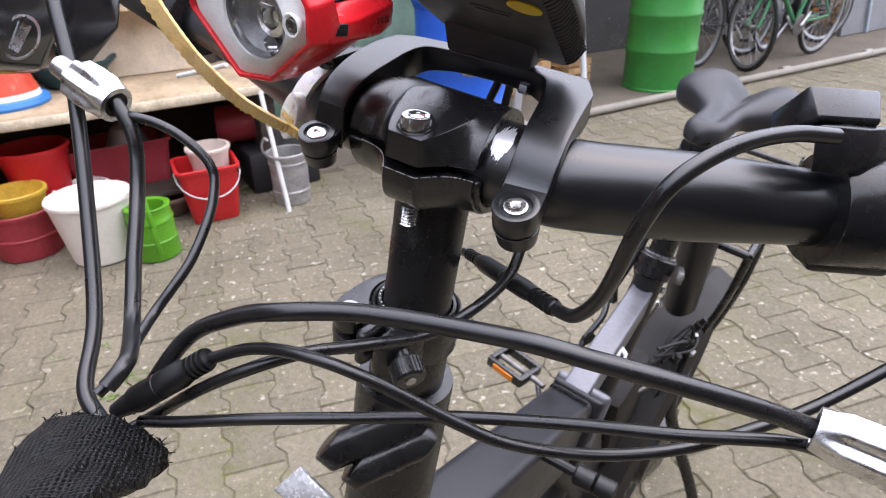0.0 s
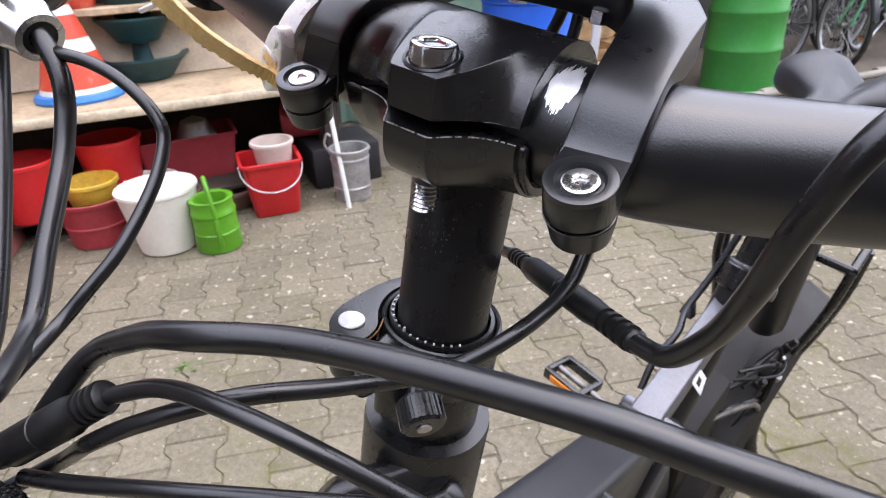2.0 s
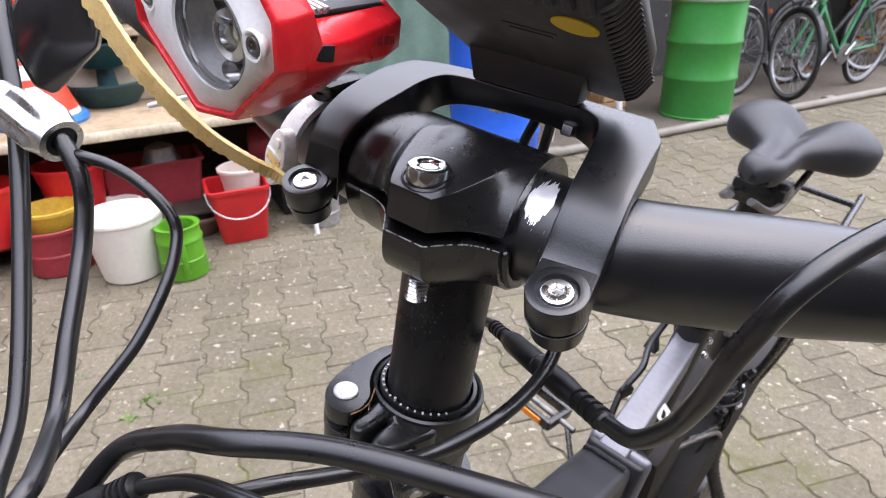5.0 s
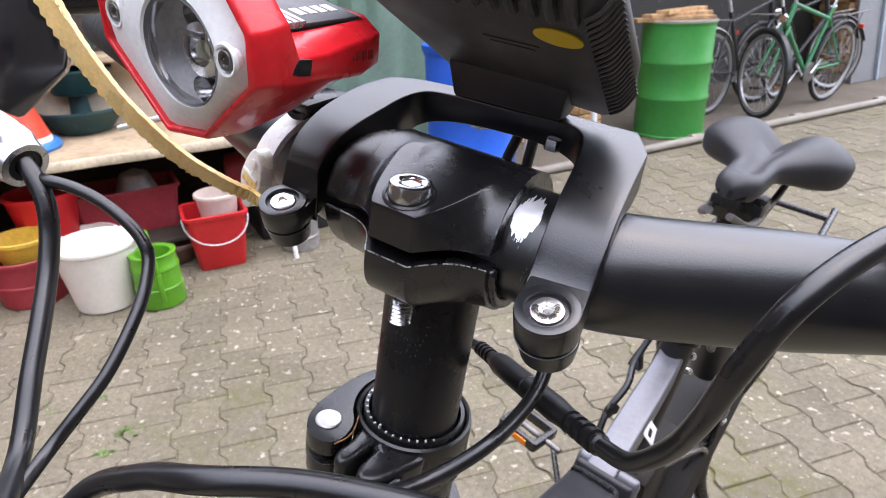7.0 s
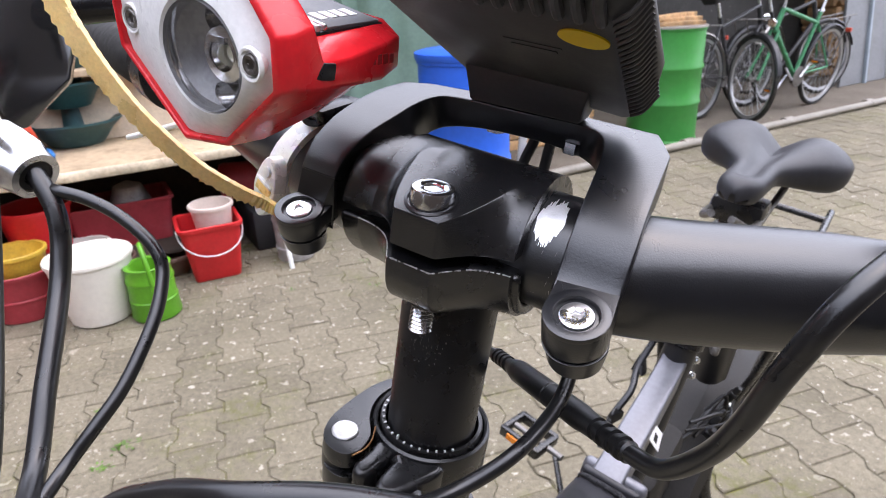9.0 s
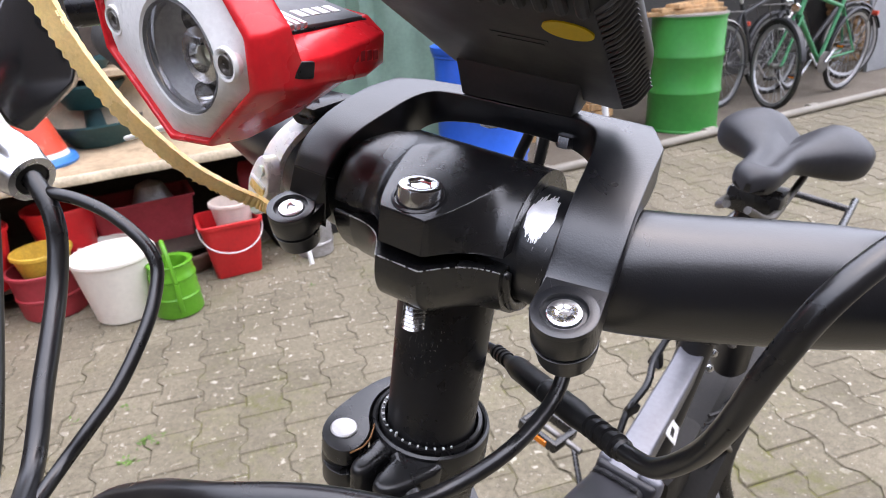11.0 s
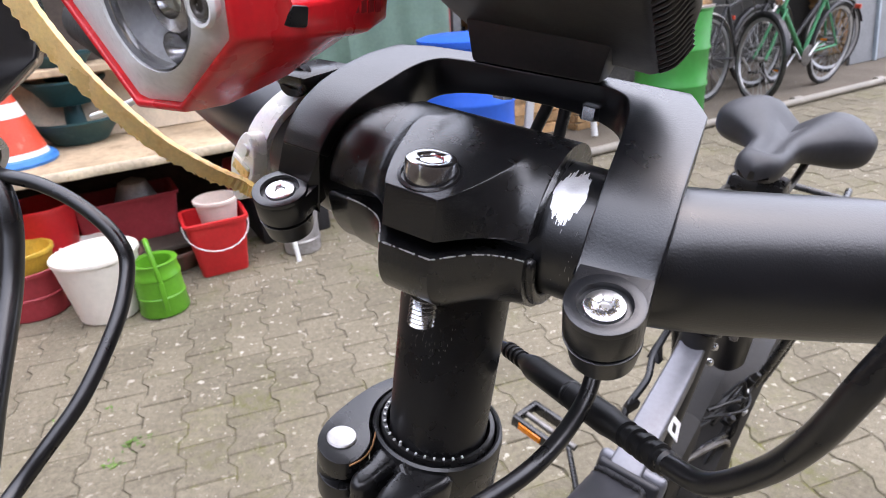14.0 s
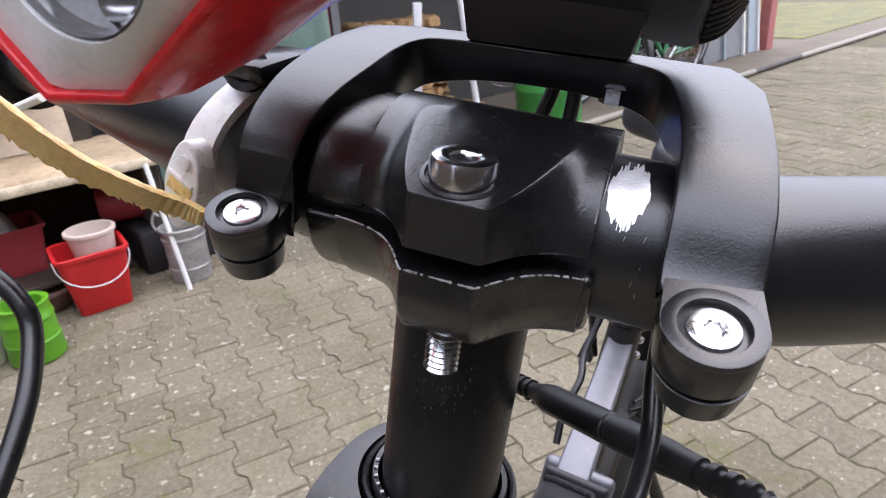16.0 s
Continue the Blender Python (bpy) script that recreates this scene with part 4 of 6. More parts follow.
for a_, b_ in zip(rings[:-1], rings[1:]):
    for j in range(8):
        bm.faces.new((a_[j], a_[(j + 1) % 8], b_[(j + 1) % 8], b_[j]))
rp("rear_mudguard", bm, DUSTY_BLACK, "broad black plastic mudguard")
for x in (-0.048, 0.048):
    rp("chain_stay", beam((x * 0.5, 0.60, -0.80), (x, AX.y, AX.z), 0.022, 0.034, 0.004), FRAME_DARK)
    rp("carrier_stay", tube(spline([(x * 1.52, 0.640, -0.285), (x * 1.48, 0.650, -0.335), (x * 1.34, 0.690, -0.400), (x * 1.1, 0.715, -0.470)], 5), 0.0055, 12), BLACK_SMOOTH)
    rp("carrier_rail", tube(spline([(x * 1.52, 0.640, -0.285), (x * 1.5, 0.72, -0.268), (x * 1.35, 0.85, -0.262), (x * 1.3, 1.05, -0.258)], 5), 0.0055, 12), BLACK_SMOOTH)
    rp("carrier_brace", tube(spline([(x * 1.60, 0.690, -0.275), (x * 1.60, 0.700, -0.34), (x * 1.42, 0.735, -0.425), (x * 1.15, 0.755, -0.500)], 5), 0.0050, 12), BLACK_SMOOTH)
for y, w, z in ((0.642, 0.073, -0.285), (1.0, 0.062, -0.260)):
    rp("carrier_bar", tube([(-w, y, z), (w, y, z)], 0.0055, 10), BLACK_SMOOTH)
# rear triangle, crank housing, chain and pedals
rp("crank_housing", lathe([(0.034, -0.05), (0.05, -0.045), (0.052, 0.045), (0.036, 0.05)], 32, at(0, 0.60, -0.80, 0, 90, 0)), FRAME_DARK)
rp("lower_frame", beam((0, 0.318, -0.40), (0, 0.60, -0.80), 0.046, 0.09, 0.012, 0.9), FRAME_DARK)
rp("battery_pack", loft([[(0.014 + (0.023 - 0.002 * e) * math.cos(2 * math.pi * j / 28), 0.572 + 0.093 * f + 0.030 * math.sin(2 * math.pi * j / 28), -0.185 - 0.225 * f) for j in range(28)] for f, e in ((0.0, 2), (0.02, 0), (0.97, 0), (1.0, 2))]), FRAME_DARK, "smooth dark battery pack behind the seat tube")
controller = rp("controller_box", box((0.050, 0.10, 0.20), at(0.004, 0.515, -0.52, 20), 0.012), DUSTY_BLACK, "dusty black motor controller box")
random.seed(31)
for k in range(8):
    a0 = Vector((0.020 + 0.002 * k, 0.56 + random.uniform(-0.02, 0.04), -0.425 + random.uniform(-0.03, 0.02)))
    a1 = Vector((0.050 + random.uniform(-0.006, 0.010), 0.62 + random.uniform(-0.03, 0.05), -0.412 + random.uniform(-0.03, 0.02)))
    a2 = Vector((0.054 + random.uniform(-0.008, 0.006), 0.64 + random.uniform(-0.03, 0.04), -0.455 + random.uniform(-0.03, 0.02)))
    a3 = Vector((0.046, 0.62 + random.uniform(-0.03, 0.03), -0.505 + random.uniform(-0.03, 0.03)))
    rp("wire_loop", tube(spline([a0, a1, a2, a3, a3 + Vector((-0.012, -0.04, -0.06))], 6), random.choice((0.0018, 0.0024, 0.0030)), 8), PLUG, "", controller)
for p, tilt, ma in (((0.045, 0.695, -0.470), 25, WHITE_PRINT), ((0.047, 0.60, -0.430), -20, PLUG), ((0.055, 0.66, -0.470), 50, ALLOY), ((0.052, 0.63, -0.405), 10, PLUG), ((0.048, 0.57, -0.430), 35, PLUG)):
    rp("plug_body", join(box((0.010, 0.012, 0.016), at(*p, tilt, 20), 0.002), lathe([(0.0045, 0.007), (0.0045, 0.014), (0.003, 0.018)], 12, at(*p, tilt, 20))), ma, "", controller)
for p in ((0.0172, 0.470, -0.286), (0.0172, 0.482, -0.312)):
    rp("tube_rivet", lathe([(0.0005, 0.003), (0.003, 0.0022), (0.0042, 0), (0.0042, -0.002)], 14, axis_m(p, (1, -0.3, 0.3))), ALLOY, "", controller)
for k, q in enumerate((0.050, 0.056)):
    rp("rear_cable", tube(spline([(0.020, 0.50, -0.47), (q - 0.004, 0.56, -0.455), (q, 0.66, -0.52 - 0.02 * k), (q - 0.01, 0.74, -0.64)], 6), 0.0034, 10), STEEL_DIRTY if k else RUBBER, "", controller)
ring_m = at(-0.052, 0.60, -0.80, 0, 90, 0)
sprocket = rp("chainring", lathe([(0.03, -0.002), (0.092, -0.002), (0.097, 0), (0.092, 0.002), (0.03, 0.002)], 44, ring_m), STEEL_DIRTY, "dirty steel chainring")
for j in range(60):
    f = j / 59
    rp("chain_link", box((0.007, 0.009, 0.005), at(-0.052, 0.60 + (0.83 - 0.60) * f, -0.705 - 0.03 * f, -8), 0.001, 1), STEEL_DIRTY, "", sprocket)
for tip in (Vector((-0.165, 0.695, -0.712)), Vector((0.085, 0.52, -0.90))):
    rp("crank", beam((math.copysign(0.062, tip.x), 0.60, -0.80), tip, 0.014, 0.026, 0.004, 0.8), BLACK_SMOOTH)
pedal_at = at(-0.226, 0.708, -0.710, 0, 0, -8) @ Matrix.Scale(0.86, 4)
pedal = rp("pedal", join(box((0.095, 0.012, 0.024), pedal_at @ at(0, -0.034, 0), 0.003), join(box((0.095, 0.012, 0.024), pedal_at @ at(0, 0.034, 0), 0.003), join(box((0.012, 0.075, 0.022), pedal_at @ at(-0.043, 0, 0), 0.003), box((0.014, 0.075, 0.022), pedal_at @ at(0.043, 0, 0), 0.003)))), BLACK_SMOOTH, "black folding pedal with amber reflectors")
rp("reflector", box((0.055, 0.004, 0.014), pedal_at @ at(0, -0.0415, 0), 0.001), AMBER, "amber reflector", pedal)
rp("pedal_axle", tube([pedal_at @ Vector((-0.04, 0, 0)), pedal_at @ Vector((0.085, 0, 0))], 0.006, 12), STEEL_DIRTY, "", pedal)
# fork and front wheel
for x in (-0.07, 0.07):
    bp("fork_leg", lathe([(0.019, -0.86), (0.02, -0.60), (0.016, -0.595), (0.016, -0.46)], 24, at(x, -0.02, 0, 4)), BLACK_SMOOTH)
bp("fork_crown", box((0.19, 0.05, 0.045), at(0, -0.005, -0.47), 0.01), BLACK_SMOOTH)
fm_ = at(0, -0.075, -0.785, 0, 90, 0)
fwheel = bp("front_wheel", lathe(fat, 64, fm_, cap=False), TYRE, "black treaded front tyre")
bp("rim", lathe([(wr - 0.065, -0.018), (wr - 0.055, -0.02), (wr - 0.08, -0.014), (wr - 0.08, 0.014), (wr - 0.055, 0.02), (wr - 0.065, 0.018)], 64, fm_, cap=False), BLACK_SMOOTH, "", fwheel)
bp("hub", lathe([(0.02, -0.06), (0.035, -0.045), (0.035, 0.045), (0.02, 0.06)], 24, fm_), BLACK_SMOOTH, "", fwheel)
# rubber buffers below the main tube
for p in ((0.0628, 0.178, -0.302), (0.0795, 0.180, -0.3015)):
    rp("rubber_buffer", lathe([(0.006, -0.0085), (0.0085, -0.007), (0.0085, 0.007), (0.006, 0.0085)], 24, axis_m(p, (0.93, 0.1, 0.02))), PLUG)
rp("buffer_stem", tube([(0.026, 0.176, -0.303), (0.084, 0.180, -0.3014)], 0.0042, 10), PLUG)
# folding hook and cleats seen beside the strut
hook = rp("side_cable", tube(spline([(-0.026, 0.372, -0.368), (-0.029, 0.392, -0.342), (-0.024, 0.415, -0.318), (-0.029, 0.436, -0.300), (-0.024, 0.462, -0.262), (-0.018, 0.49, -0.20)], 6), 0.0036, 10), RUBBER, "black cable along the strut")
random.seed(12)
for c, r in ((Vector((-0.027, 0.396, -0.340)), 0.0105), (Vector((-0.026, 0.440, -0.300)), 0.013)):
    lump = [c + Vector((random.uniform(-0.5, 0.5), random.uniform(-1, 1), random.uniform(-1, 1))).normalized() * r * random.uniform(0.7, 1.1) for k in range(16)]
    rp("cable_clip", hull(lump, 0.0015, 2), PLUG, "", hook)
# kickstand
rp("kickstand", tube(spline([(0.054, 0.655, -0.52), (0.062, 0.66, -0.58), (0.090, 0.675, -0.645), (0.150, 0.70, -0.760), (0.252, 0.735, -1.000), (0.290, 0.745, -1.085)], 5), 0.0095, 12), BLACK_SMOOTH, "black kickstand")

# ---- levers, switches and grips at the ends of the bar ----
left_lever = bp("brake_lever_body", hull([Vector(p) for p in ((-0.1771, -0.0665, 0.0273), (-0.1719, -0.0365, 0.0226), (-0.1718, -0.0364, 0.0033), (-0.1684, -0.0479, -0.0096), (-0.1674, -0.0640, -0.0053), (-0.1661, -0.0776, 0.0039), (-0.2006, -0.0569, 0.0227), (-0.1942, -0.0248, 0.0176), (-0.1902, -0.0268, -0.0022), (-0.1866, -0.0394, -0.0176), (-0.1893, -0.0555, -0.0165), (-0.1883, -0.0708, -0.0090), (-0.1826, -0.0555, 0.0544), (-0.1955, -0.0383, 0.0544))], 0.009, 5), GLOSS_LEVER, "black brake lever body with oval badge")
bp("lever_badge", lathe([(0.0084, 0), (0.0096, 0.0003), (0.0096, 0.0008), (0.0084, 0.001)], 30, axis_m((-0.1678, -0.0550, 0.0047), (0.92, -0.30, 0.25)) @ at(0, 0, 0, 0, 0, 55) @ Matrix.Diagonal((1.0, 0.68, 1, 1)), cap=False), ALLOY, "", left_lever)
bp("badge_bar", box((0.012, 0.0035, 0.0008), axis_m((-0.1678, -0.0550, 0.0047), (0.92, -0.30, 0.25)) @ at(0, 0, 0.0004, 0, 0, 55)), ALLOY, "", left_lever)
shifter = bp("shifter_body", hull([Vector(p) for p in ((-0.1961, -0.0143, 0.0249), (-0.1980, 0.0044, 0.0371), (-0.1911, 0.0084, 0.0121), (-0.1860, 0.0016, -0.0023), (-0.1855, -0.0137, -0.0141), (-0.1825, -0.0203, -0.0181), (-0.1826, -0.0278, -0.0134), (-0.1905, -0.0321, 0.0065), (-0.2265, 0.0006, 0.0193), (-0.2257, 0.0248, 0.0333), (-0.2191, 0.0274, 0.0054), (-0.2106, 0.0175, -0.0098), (-0.2143, 0.0039, -0.0218), (-0.2129, -0.0133, -0.0213), (-0.2041, 0.0047, 0.0544))], 0.009, 5), GLOSS_LEVER, "glossy black shifter body")
bp("shifter_paddle", tube(spline([(-0.1835, 0.0047, 0.0269), (-0.1654, 0.0202, 0.0303), (-0.1508, 0.0323, 0.0252), (-0.1457, 0.0357, 0.0166)], 6), lambda s: 0.007 - 0.002 * s, 14), PLASTIC, "", shifter)
bp("lever_clamp", lathe([(0.0165, -0.012), (0.0185, -0.011), (0.0185, 0.011), (0.0165, 0.012)], 28, axis_m(bar_left(0.185), SWL)), PLASTIC, "", left_lever)
bp("lever_blade", tube(spline([(-0.232, -0.03, 0.03), (-0.255, -0.01, 0.035), (-0.29, 0.045, 0.04), (-0.33, 0.09, 0.045)], 6), 0.006, 12), PLASTIC, "", left_lever)


def adjuster(a, b, r, parent):
    """A fluted silver barrel adjuster from a to b."""
    a, b = Vector(a), Vector(b)
    L = (b - a).length
    m = axis_m(a, b - a)
    rings = []
    for f, k, lobe in ((0.0, 0.55, 0), (0.28, 0.6, 0), (0.30, 0.86, 0.05), (0.34, 0.98, 0.10), (0.55, 1.0, 0.15), (0.80, 1.0, 0.14), (0.90, 0.97, 0.02), (1.0, 0.90, 0), (1.0, 0.64, 0), (0.90, 0.6, 0), (0.88, 0.1, 0)):
        rings.append([m @ Vector((r * k * (1 + lobe * math.cos(7 * t_)) * math.cos(t_), r * k * (1 + lobe * math.cos(7 * t_)) * math.sin(t_), L * f)) for t_ in [2 * math.pi * j / 84 for j in range(84)]])
    ob = bp("barrel_adjuster", loft(rings), ALLOY, "fluted bare aluminium barrel adjuster", parent)
    bp("ferrule", lathe([(r * 0.58, L * 0.9), (r * 0.62, L * 0.985), (r * 0.40, L * 0.99), (r * 0.38, L * 0.9)], 24, m, cap=False), PLUG, "", ob)
    return ob


adjuster((-0.1311, -0.0624, 0.0041), (-0.1030, -0.0603, -0.0033), 0.0076, left_lever)
bp("left_grip", lathe([(0.014, 0.22), (0.0165, 0.225), (0.0165, 0.34), (0.014, 0.345)], 28, axis_m(l0, SWL)), TYRE)
right_sw = bp("switch_clamp", lathe([(0.0160, 0.0815), (0.0196, 0.0818), (0.0200, 0.0826), (0.0200, 0.1062), (0.0196, 0.1070), (0.0160, 0.1073)], 48, axis_m(r0, SW)), PLASTIC, "black handlebar switch pod")
pod = Matrix.Translation(bar_right(0.0925)) @ at(0, 0, 0, 0, -4, 29)
back = Vector((0.010, 0.019, -0.001))
lid = [Vector(p) for p in ((0.1155, 0.030, 0.0388), (0.1335, 0.0455, 0.0393), (0.1312, 0.061, 0.0454), (0.1098, 0.040, 0.0453))]
lid += [p - Vector((0, 0, 0.0022)) for p in lid[:2]] + [Vector(p) for p in ((0.1022, 0.050, 0.0311), (0.1043, 0.040, 0.0259), (0.118, 0.062, 0.028), (0.134, 0.064, 0.032))]
bp("switch_lid", hull(lid, 0.0009, 2), PLASTIC, "", right_sw)
face_ = [Vector(p) for p in ((0.1155, 0.022, 0.0378), (0.1312, 0.0385, 0.0372), (0.1337, 0.035, 0.0285), (0.1187, 0.0195, 0.0296))]
bp("switch_block", hull(face_ + [p + back for p in face_] + [Vector((0.1195, 0.0195, 0.024)), Vector((0.1345, 0.036, 0.023))], 0.0008, 2), PLASTIC, "", right_sw)
bp("lower_clamp", box((0.030, 0.026, 0.008), pod @ at(0.004, 0.002, -0.0165), 0.003, 3), PLASTIC, "", right_sw)
right_lever = bp("brake_lever_body", hull([Vector(p) for p in ((0.178, -0.040, -0.018), (0.205, -0.02, 0.02), (0.18, 0.03, 0.02), (0.172, 0.035, -0.02), (0.235, 0.02, 0.0), (0.195, 0.0, -0.045), (0.172, -0.03, -0.036))], 0.006, 3), PLASTIC, "black brake lever body")
adjuster((0.1745, -0.0439, -0.0187), (0.1425, -0.0419, -0.0210), 0.0066, right_lever)
bp("right_grip", lathe([(0.014, 0.17), (0.0165, 0.175), (0.0165, 0.28), (0.014, 0.285)], 28, axis_m(r0, SW)), TYRE)

# ---- what is clamped to the bar ----
bracket = thing("accessory_bracket", BAR, "black cast accessory bracket clamped across the handlebar", "bracket")
# one casting: two arms that wrap the bar and rise to the rear, joined by a bridge behind it
PROFILE = spline([Vector((v, w, 0)) for v, w in ((-0.0252, -0.0040), (-0.0246, 0.0022), (-0.0228, 0.0038), (-0.0210, 0.0058), (-0.0196, 0.0085), (-0.0178, 0.0120), (-0.0140, 0.0165), (-0.0085, 0.0207), (-0.0020, 0.0237), (0.005, 0.0262), (0.0146, 0.0287), (0.0260, 0.0308), (0.0400, 0.0320))], 6)


def on_profile(v):
    """Height of the casting's skin at v, and its outward normal."""
    for p, q in zip(PROFILE[:-1], PROFILE[1:]):
        if p.x <= v <= q.x:
            k = (v - p.x) / (q.x - p.x)
            d = (q - p).normalized()
            return p.y + (q.y - p.y) * k, Vector((0, -d.y, d.x))
    return PROFILE[-1].y, Vector((0, 0, 1))


INNER = [(-31.0, -20.0), (-30.8, -18.8), (-30.4, -17.2), (-29.8, -15), (-28.3, -11.5), (-26.6, -6.5), (-24.9, 0), (-23.8, 6), (-22, 11.5), (-18.5, 15.2), (-10, 16.8), (4, 17.5),
         (17, 19), (24, 18.9), (28.8, 16.5), (31.3, 12), (32.9, 6), (33.8, 1), (34.7, -5), (35.4, -10.5), (35.9, -15), (36.2, -19.5), (36.8, -24.4)]
OUTER = [(-42.9, -20.0), (-42.9, -18.6), (-42.9, -16.8), (-42.8, -14.5), (-42.3, -11), (-41.3, -5), (-40.5, 0.5), (-38.8, 8.5), (-35.2, 17.4), (-27, 21.0), (-12, 23.6), (5, 25),
         (19, 25.8), (32, 26.2), (41.7, 26.6), (47.9, 15.5), (48.8, 6), (49.4, 0), (50.1, -6.5), (50.6, -11), (51.2, -15.5), (51.5, -19.5), (51.8, -24.4)]
SUB, ACROSS = 5, 6
in_line = [p / 1000 for p in spline([Vector((*p, 0)) for p in INNER], SUB)]
out_line = []
for p, q in zip(OUTER[:-1], OUTER[1:]):
    out_line += [(Vector((*p, 0)).lerp(Vector((*q, 0)), j / SUB)) / 1000 for j in range(SUB)]
out_line.append(Vector((*OUTER[-1], 0)) / 1000)
bm = bmesh.new()
rows = []
for pi, po in zip(in_line, out_line):
    top, low = [], []
    for j in range(ACROSS + 1):
        c = pi.lerp(po, j / ACROSS)
        w, nrm = on_profile(c.y)
        k = ease(-0.010, 0.008, c.y)
        p = Vector((c.x, c.y, w))
        q = p - nrm * (0.0043 + 0.0034 * k + 0.0034 * k * min(1.0, abs(c.x - 0.004) / 0.027) ** 2)
        # the underside of the left arm reaches further in
        q.x += 0.0045 * math.exp(-((c.y + 0.001) / 0.009) ** 2) * (c.x < 0) * (1 - j / ACROSS)
        top.append(bm.verts.new(p))
        low.append(bm.verts.new(q))
    rows.append(top + low[::-1])
n_ = len(rows[0])
for p, q in zip(rows[:-1], rows[1:]):
    for j in range(n_):
        bm.faces.new((p[j], p[(j + 1) % n_], q[(j + 1) % n_], q[j]))
bm.faces.new(rows[0][::-1]), bm.faces.new(rows[-1])
bmesh.ops.recalc_face_normals(bm, faces=bm.faces[:])
arm = part("bracket_casting", bevelled(bm, 0.0007, 3, 40), BLACK_COAT, bracket, "", 50)
for sgn, u0, u1 in ((1, 0.0370, 0.0518), (-1, -0.0430, -0.0312)):
    lu, lv, lw = (0.0451, -0.0300, 0.0020) if sgn > 0 else (-0.0379, -0.0262, -0.0012)
    size = 1.0 if sgn > 0 else 0.90
    lm = at(lu, lv, lw, 20, -3 * sgn, 0) @ Matrix.Scale(size, 4)
    ea, eb = (u0 - lu + 0.0003) / size, (u1 - lu - 0.0003) / size
    eye = [(0.0076 * math.cos(2 * math.pi * j / 40), 0.0076 * math.sin(2 * math.pi * j / 40)) for j in range(40)]
    tongue = [(x, y, w) for x, y in eye for w in (-0.0080, -0.0012)] + [(x, 0.0095, w) for x in (ea, eb) for w in (-0.0080, -0.0012)]
    tongue_bm = hull(tongue, 0.0005, 2)
    tongue_bm.transform(lm)
    # the skin of the arm runs on into the eye
    back = [lm @ Vector((x, y, w)) for x, y in eye if y > 0.0050 for w in (-0.0080, -0.0002)]
    if sgn > 0:
        foot = [lm @ Vector((x, 0.0098, w)) for x in (ea, eb) for w in (-0.0080, -0.0002)]
        for lo_, hi_, e_ in ((-0.5, 0.78, eb), (2.36, 3.65, ea)):
            side = [lm @ Vector((0.0076 * math.cos(lo_ + (hi_ - lo_) * j / 8), 0.0076 * math.sin(lo_ + (hi_ - lo_) * j / 8), w)) for j in range(9) for w in (-0.0080, -0.0002)]
            join(tongue_bm, hull(side + [lm @ Vector((e_, 0.0098, w)) for w in (-0.0080, -0.0002)]))
    else:
        foot = [Vector((u, v, w)) for u in (-0.0427, -0.0312) for v, w in ((-0.0196, 0.0078), (-0.0180, 0.0060), (-0.0190, -0.0080))]
    join(tongue_bm, hull(back + foot))
    part("lug_web", tongue_bm, BLACK_COAT, arm)
    # the eye's raised rim round the sunk screw
    rim_bm = bmesh.new()
    lo = [[rim_bm.verts.new(lm @ Vector((x * k, y * k, z))) for x, y in eye] for k, z in ((1.0, -0.0013), (1.0, -0.0005), (0.985, -0.0001), (0.96, 0.0), (0.70, 0.0), (0.675, -0.0003), (0.665, -0.0019), (0.3, -0.0020))]
    for a, b in zip(lo[:-1], lo[1:]):
        for j in range(40):
            rim_bm.faces.new((a[j], a[(j + 1) % 40], b[(j + 1) % 40], b[j]))
    lug = part("clamp_lug", rim_bm, BLACK_COAT, arm, "", 30)
    part("lower_lug", lathe([(0.0058, -0.0158), (0.0066, -0.0151), (0.0073, -0.0108), (0.0074, -0.0094), (0.0071, -0.0090)], 40, lm @ at(0.0003 * sgn, 0.0003, 0)), BLACK_COAT, arm)
    part("lug_seam", lathe([(0.0062, -0.0094), (0.0070, -0.0092), (0.0070, -0.0078), (0.0062, -0.0076)], 40, lm), PLUG, arm)
    part("seam_edge", lathe([(0.0066, -0.0092), (0.0075, -0.0091), (0.0076, -0.0088), (0.0070, -0.0086)], 40, lm), BLACK_COAT, arm)
    cap_screw("clamp_screw", lm @ at(0, 0, -0.0003), 0.0041, 0.0026, 0.0014, ALLOY, lug, lambda n, b, m, l, p: part(n, b, m, p, l), "bright socket screw")
for u in (-0.004, 0.0205):
    part("bridge_nut", lathe([(0.0020, 0.0205), (0.0030, 0.0208), (0.0030, 0.0240)], 6, at(u, 0.0215, 0)), CHROME, bracket)

# headlight with a red shell and silver face, held by a silicone strap
HL = BAR @ at(-0.0367, -0.0595, 0.0461) @ at(0, 0, 0, 5.5, 0, 0) @ at(0, 0, 0, 0, -1.1, -4.9)
light = thing("bicycle_headlight", HL, "red bicycle headlight with silver face strapped to the handlebar", "headlight")


def ringy(y, outline, dx=0.0, dz=0.0):
    return [(x + dx, y, z + dz) for x, z in outline]


FRONT = [(-0.0300, 0.0045), (-0.0125, 0.0212), (0.0126, 0.0200), (0.0250, 0.0048), (0.0250, -0.0056), (0.0068, -0.0214), (-0.0086, -0.0240), (-0.0295, -0.0065)]


def shrink(outline, k):
    """The outline drawn in towards its middle."""
    return [(-0.003 + (x + 0.003) * k, -0.001 + (z + 0.001) * k) for x, z in outline]


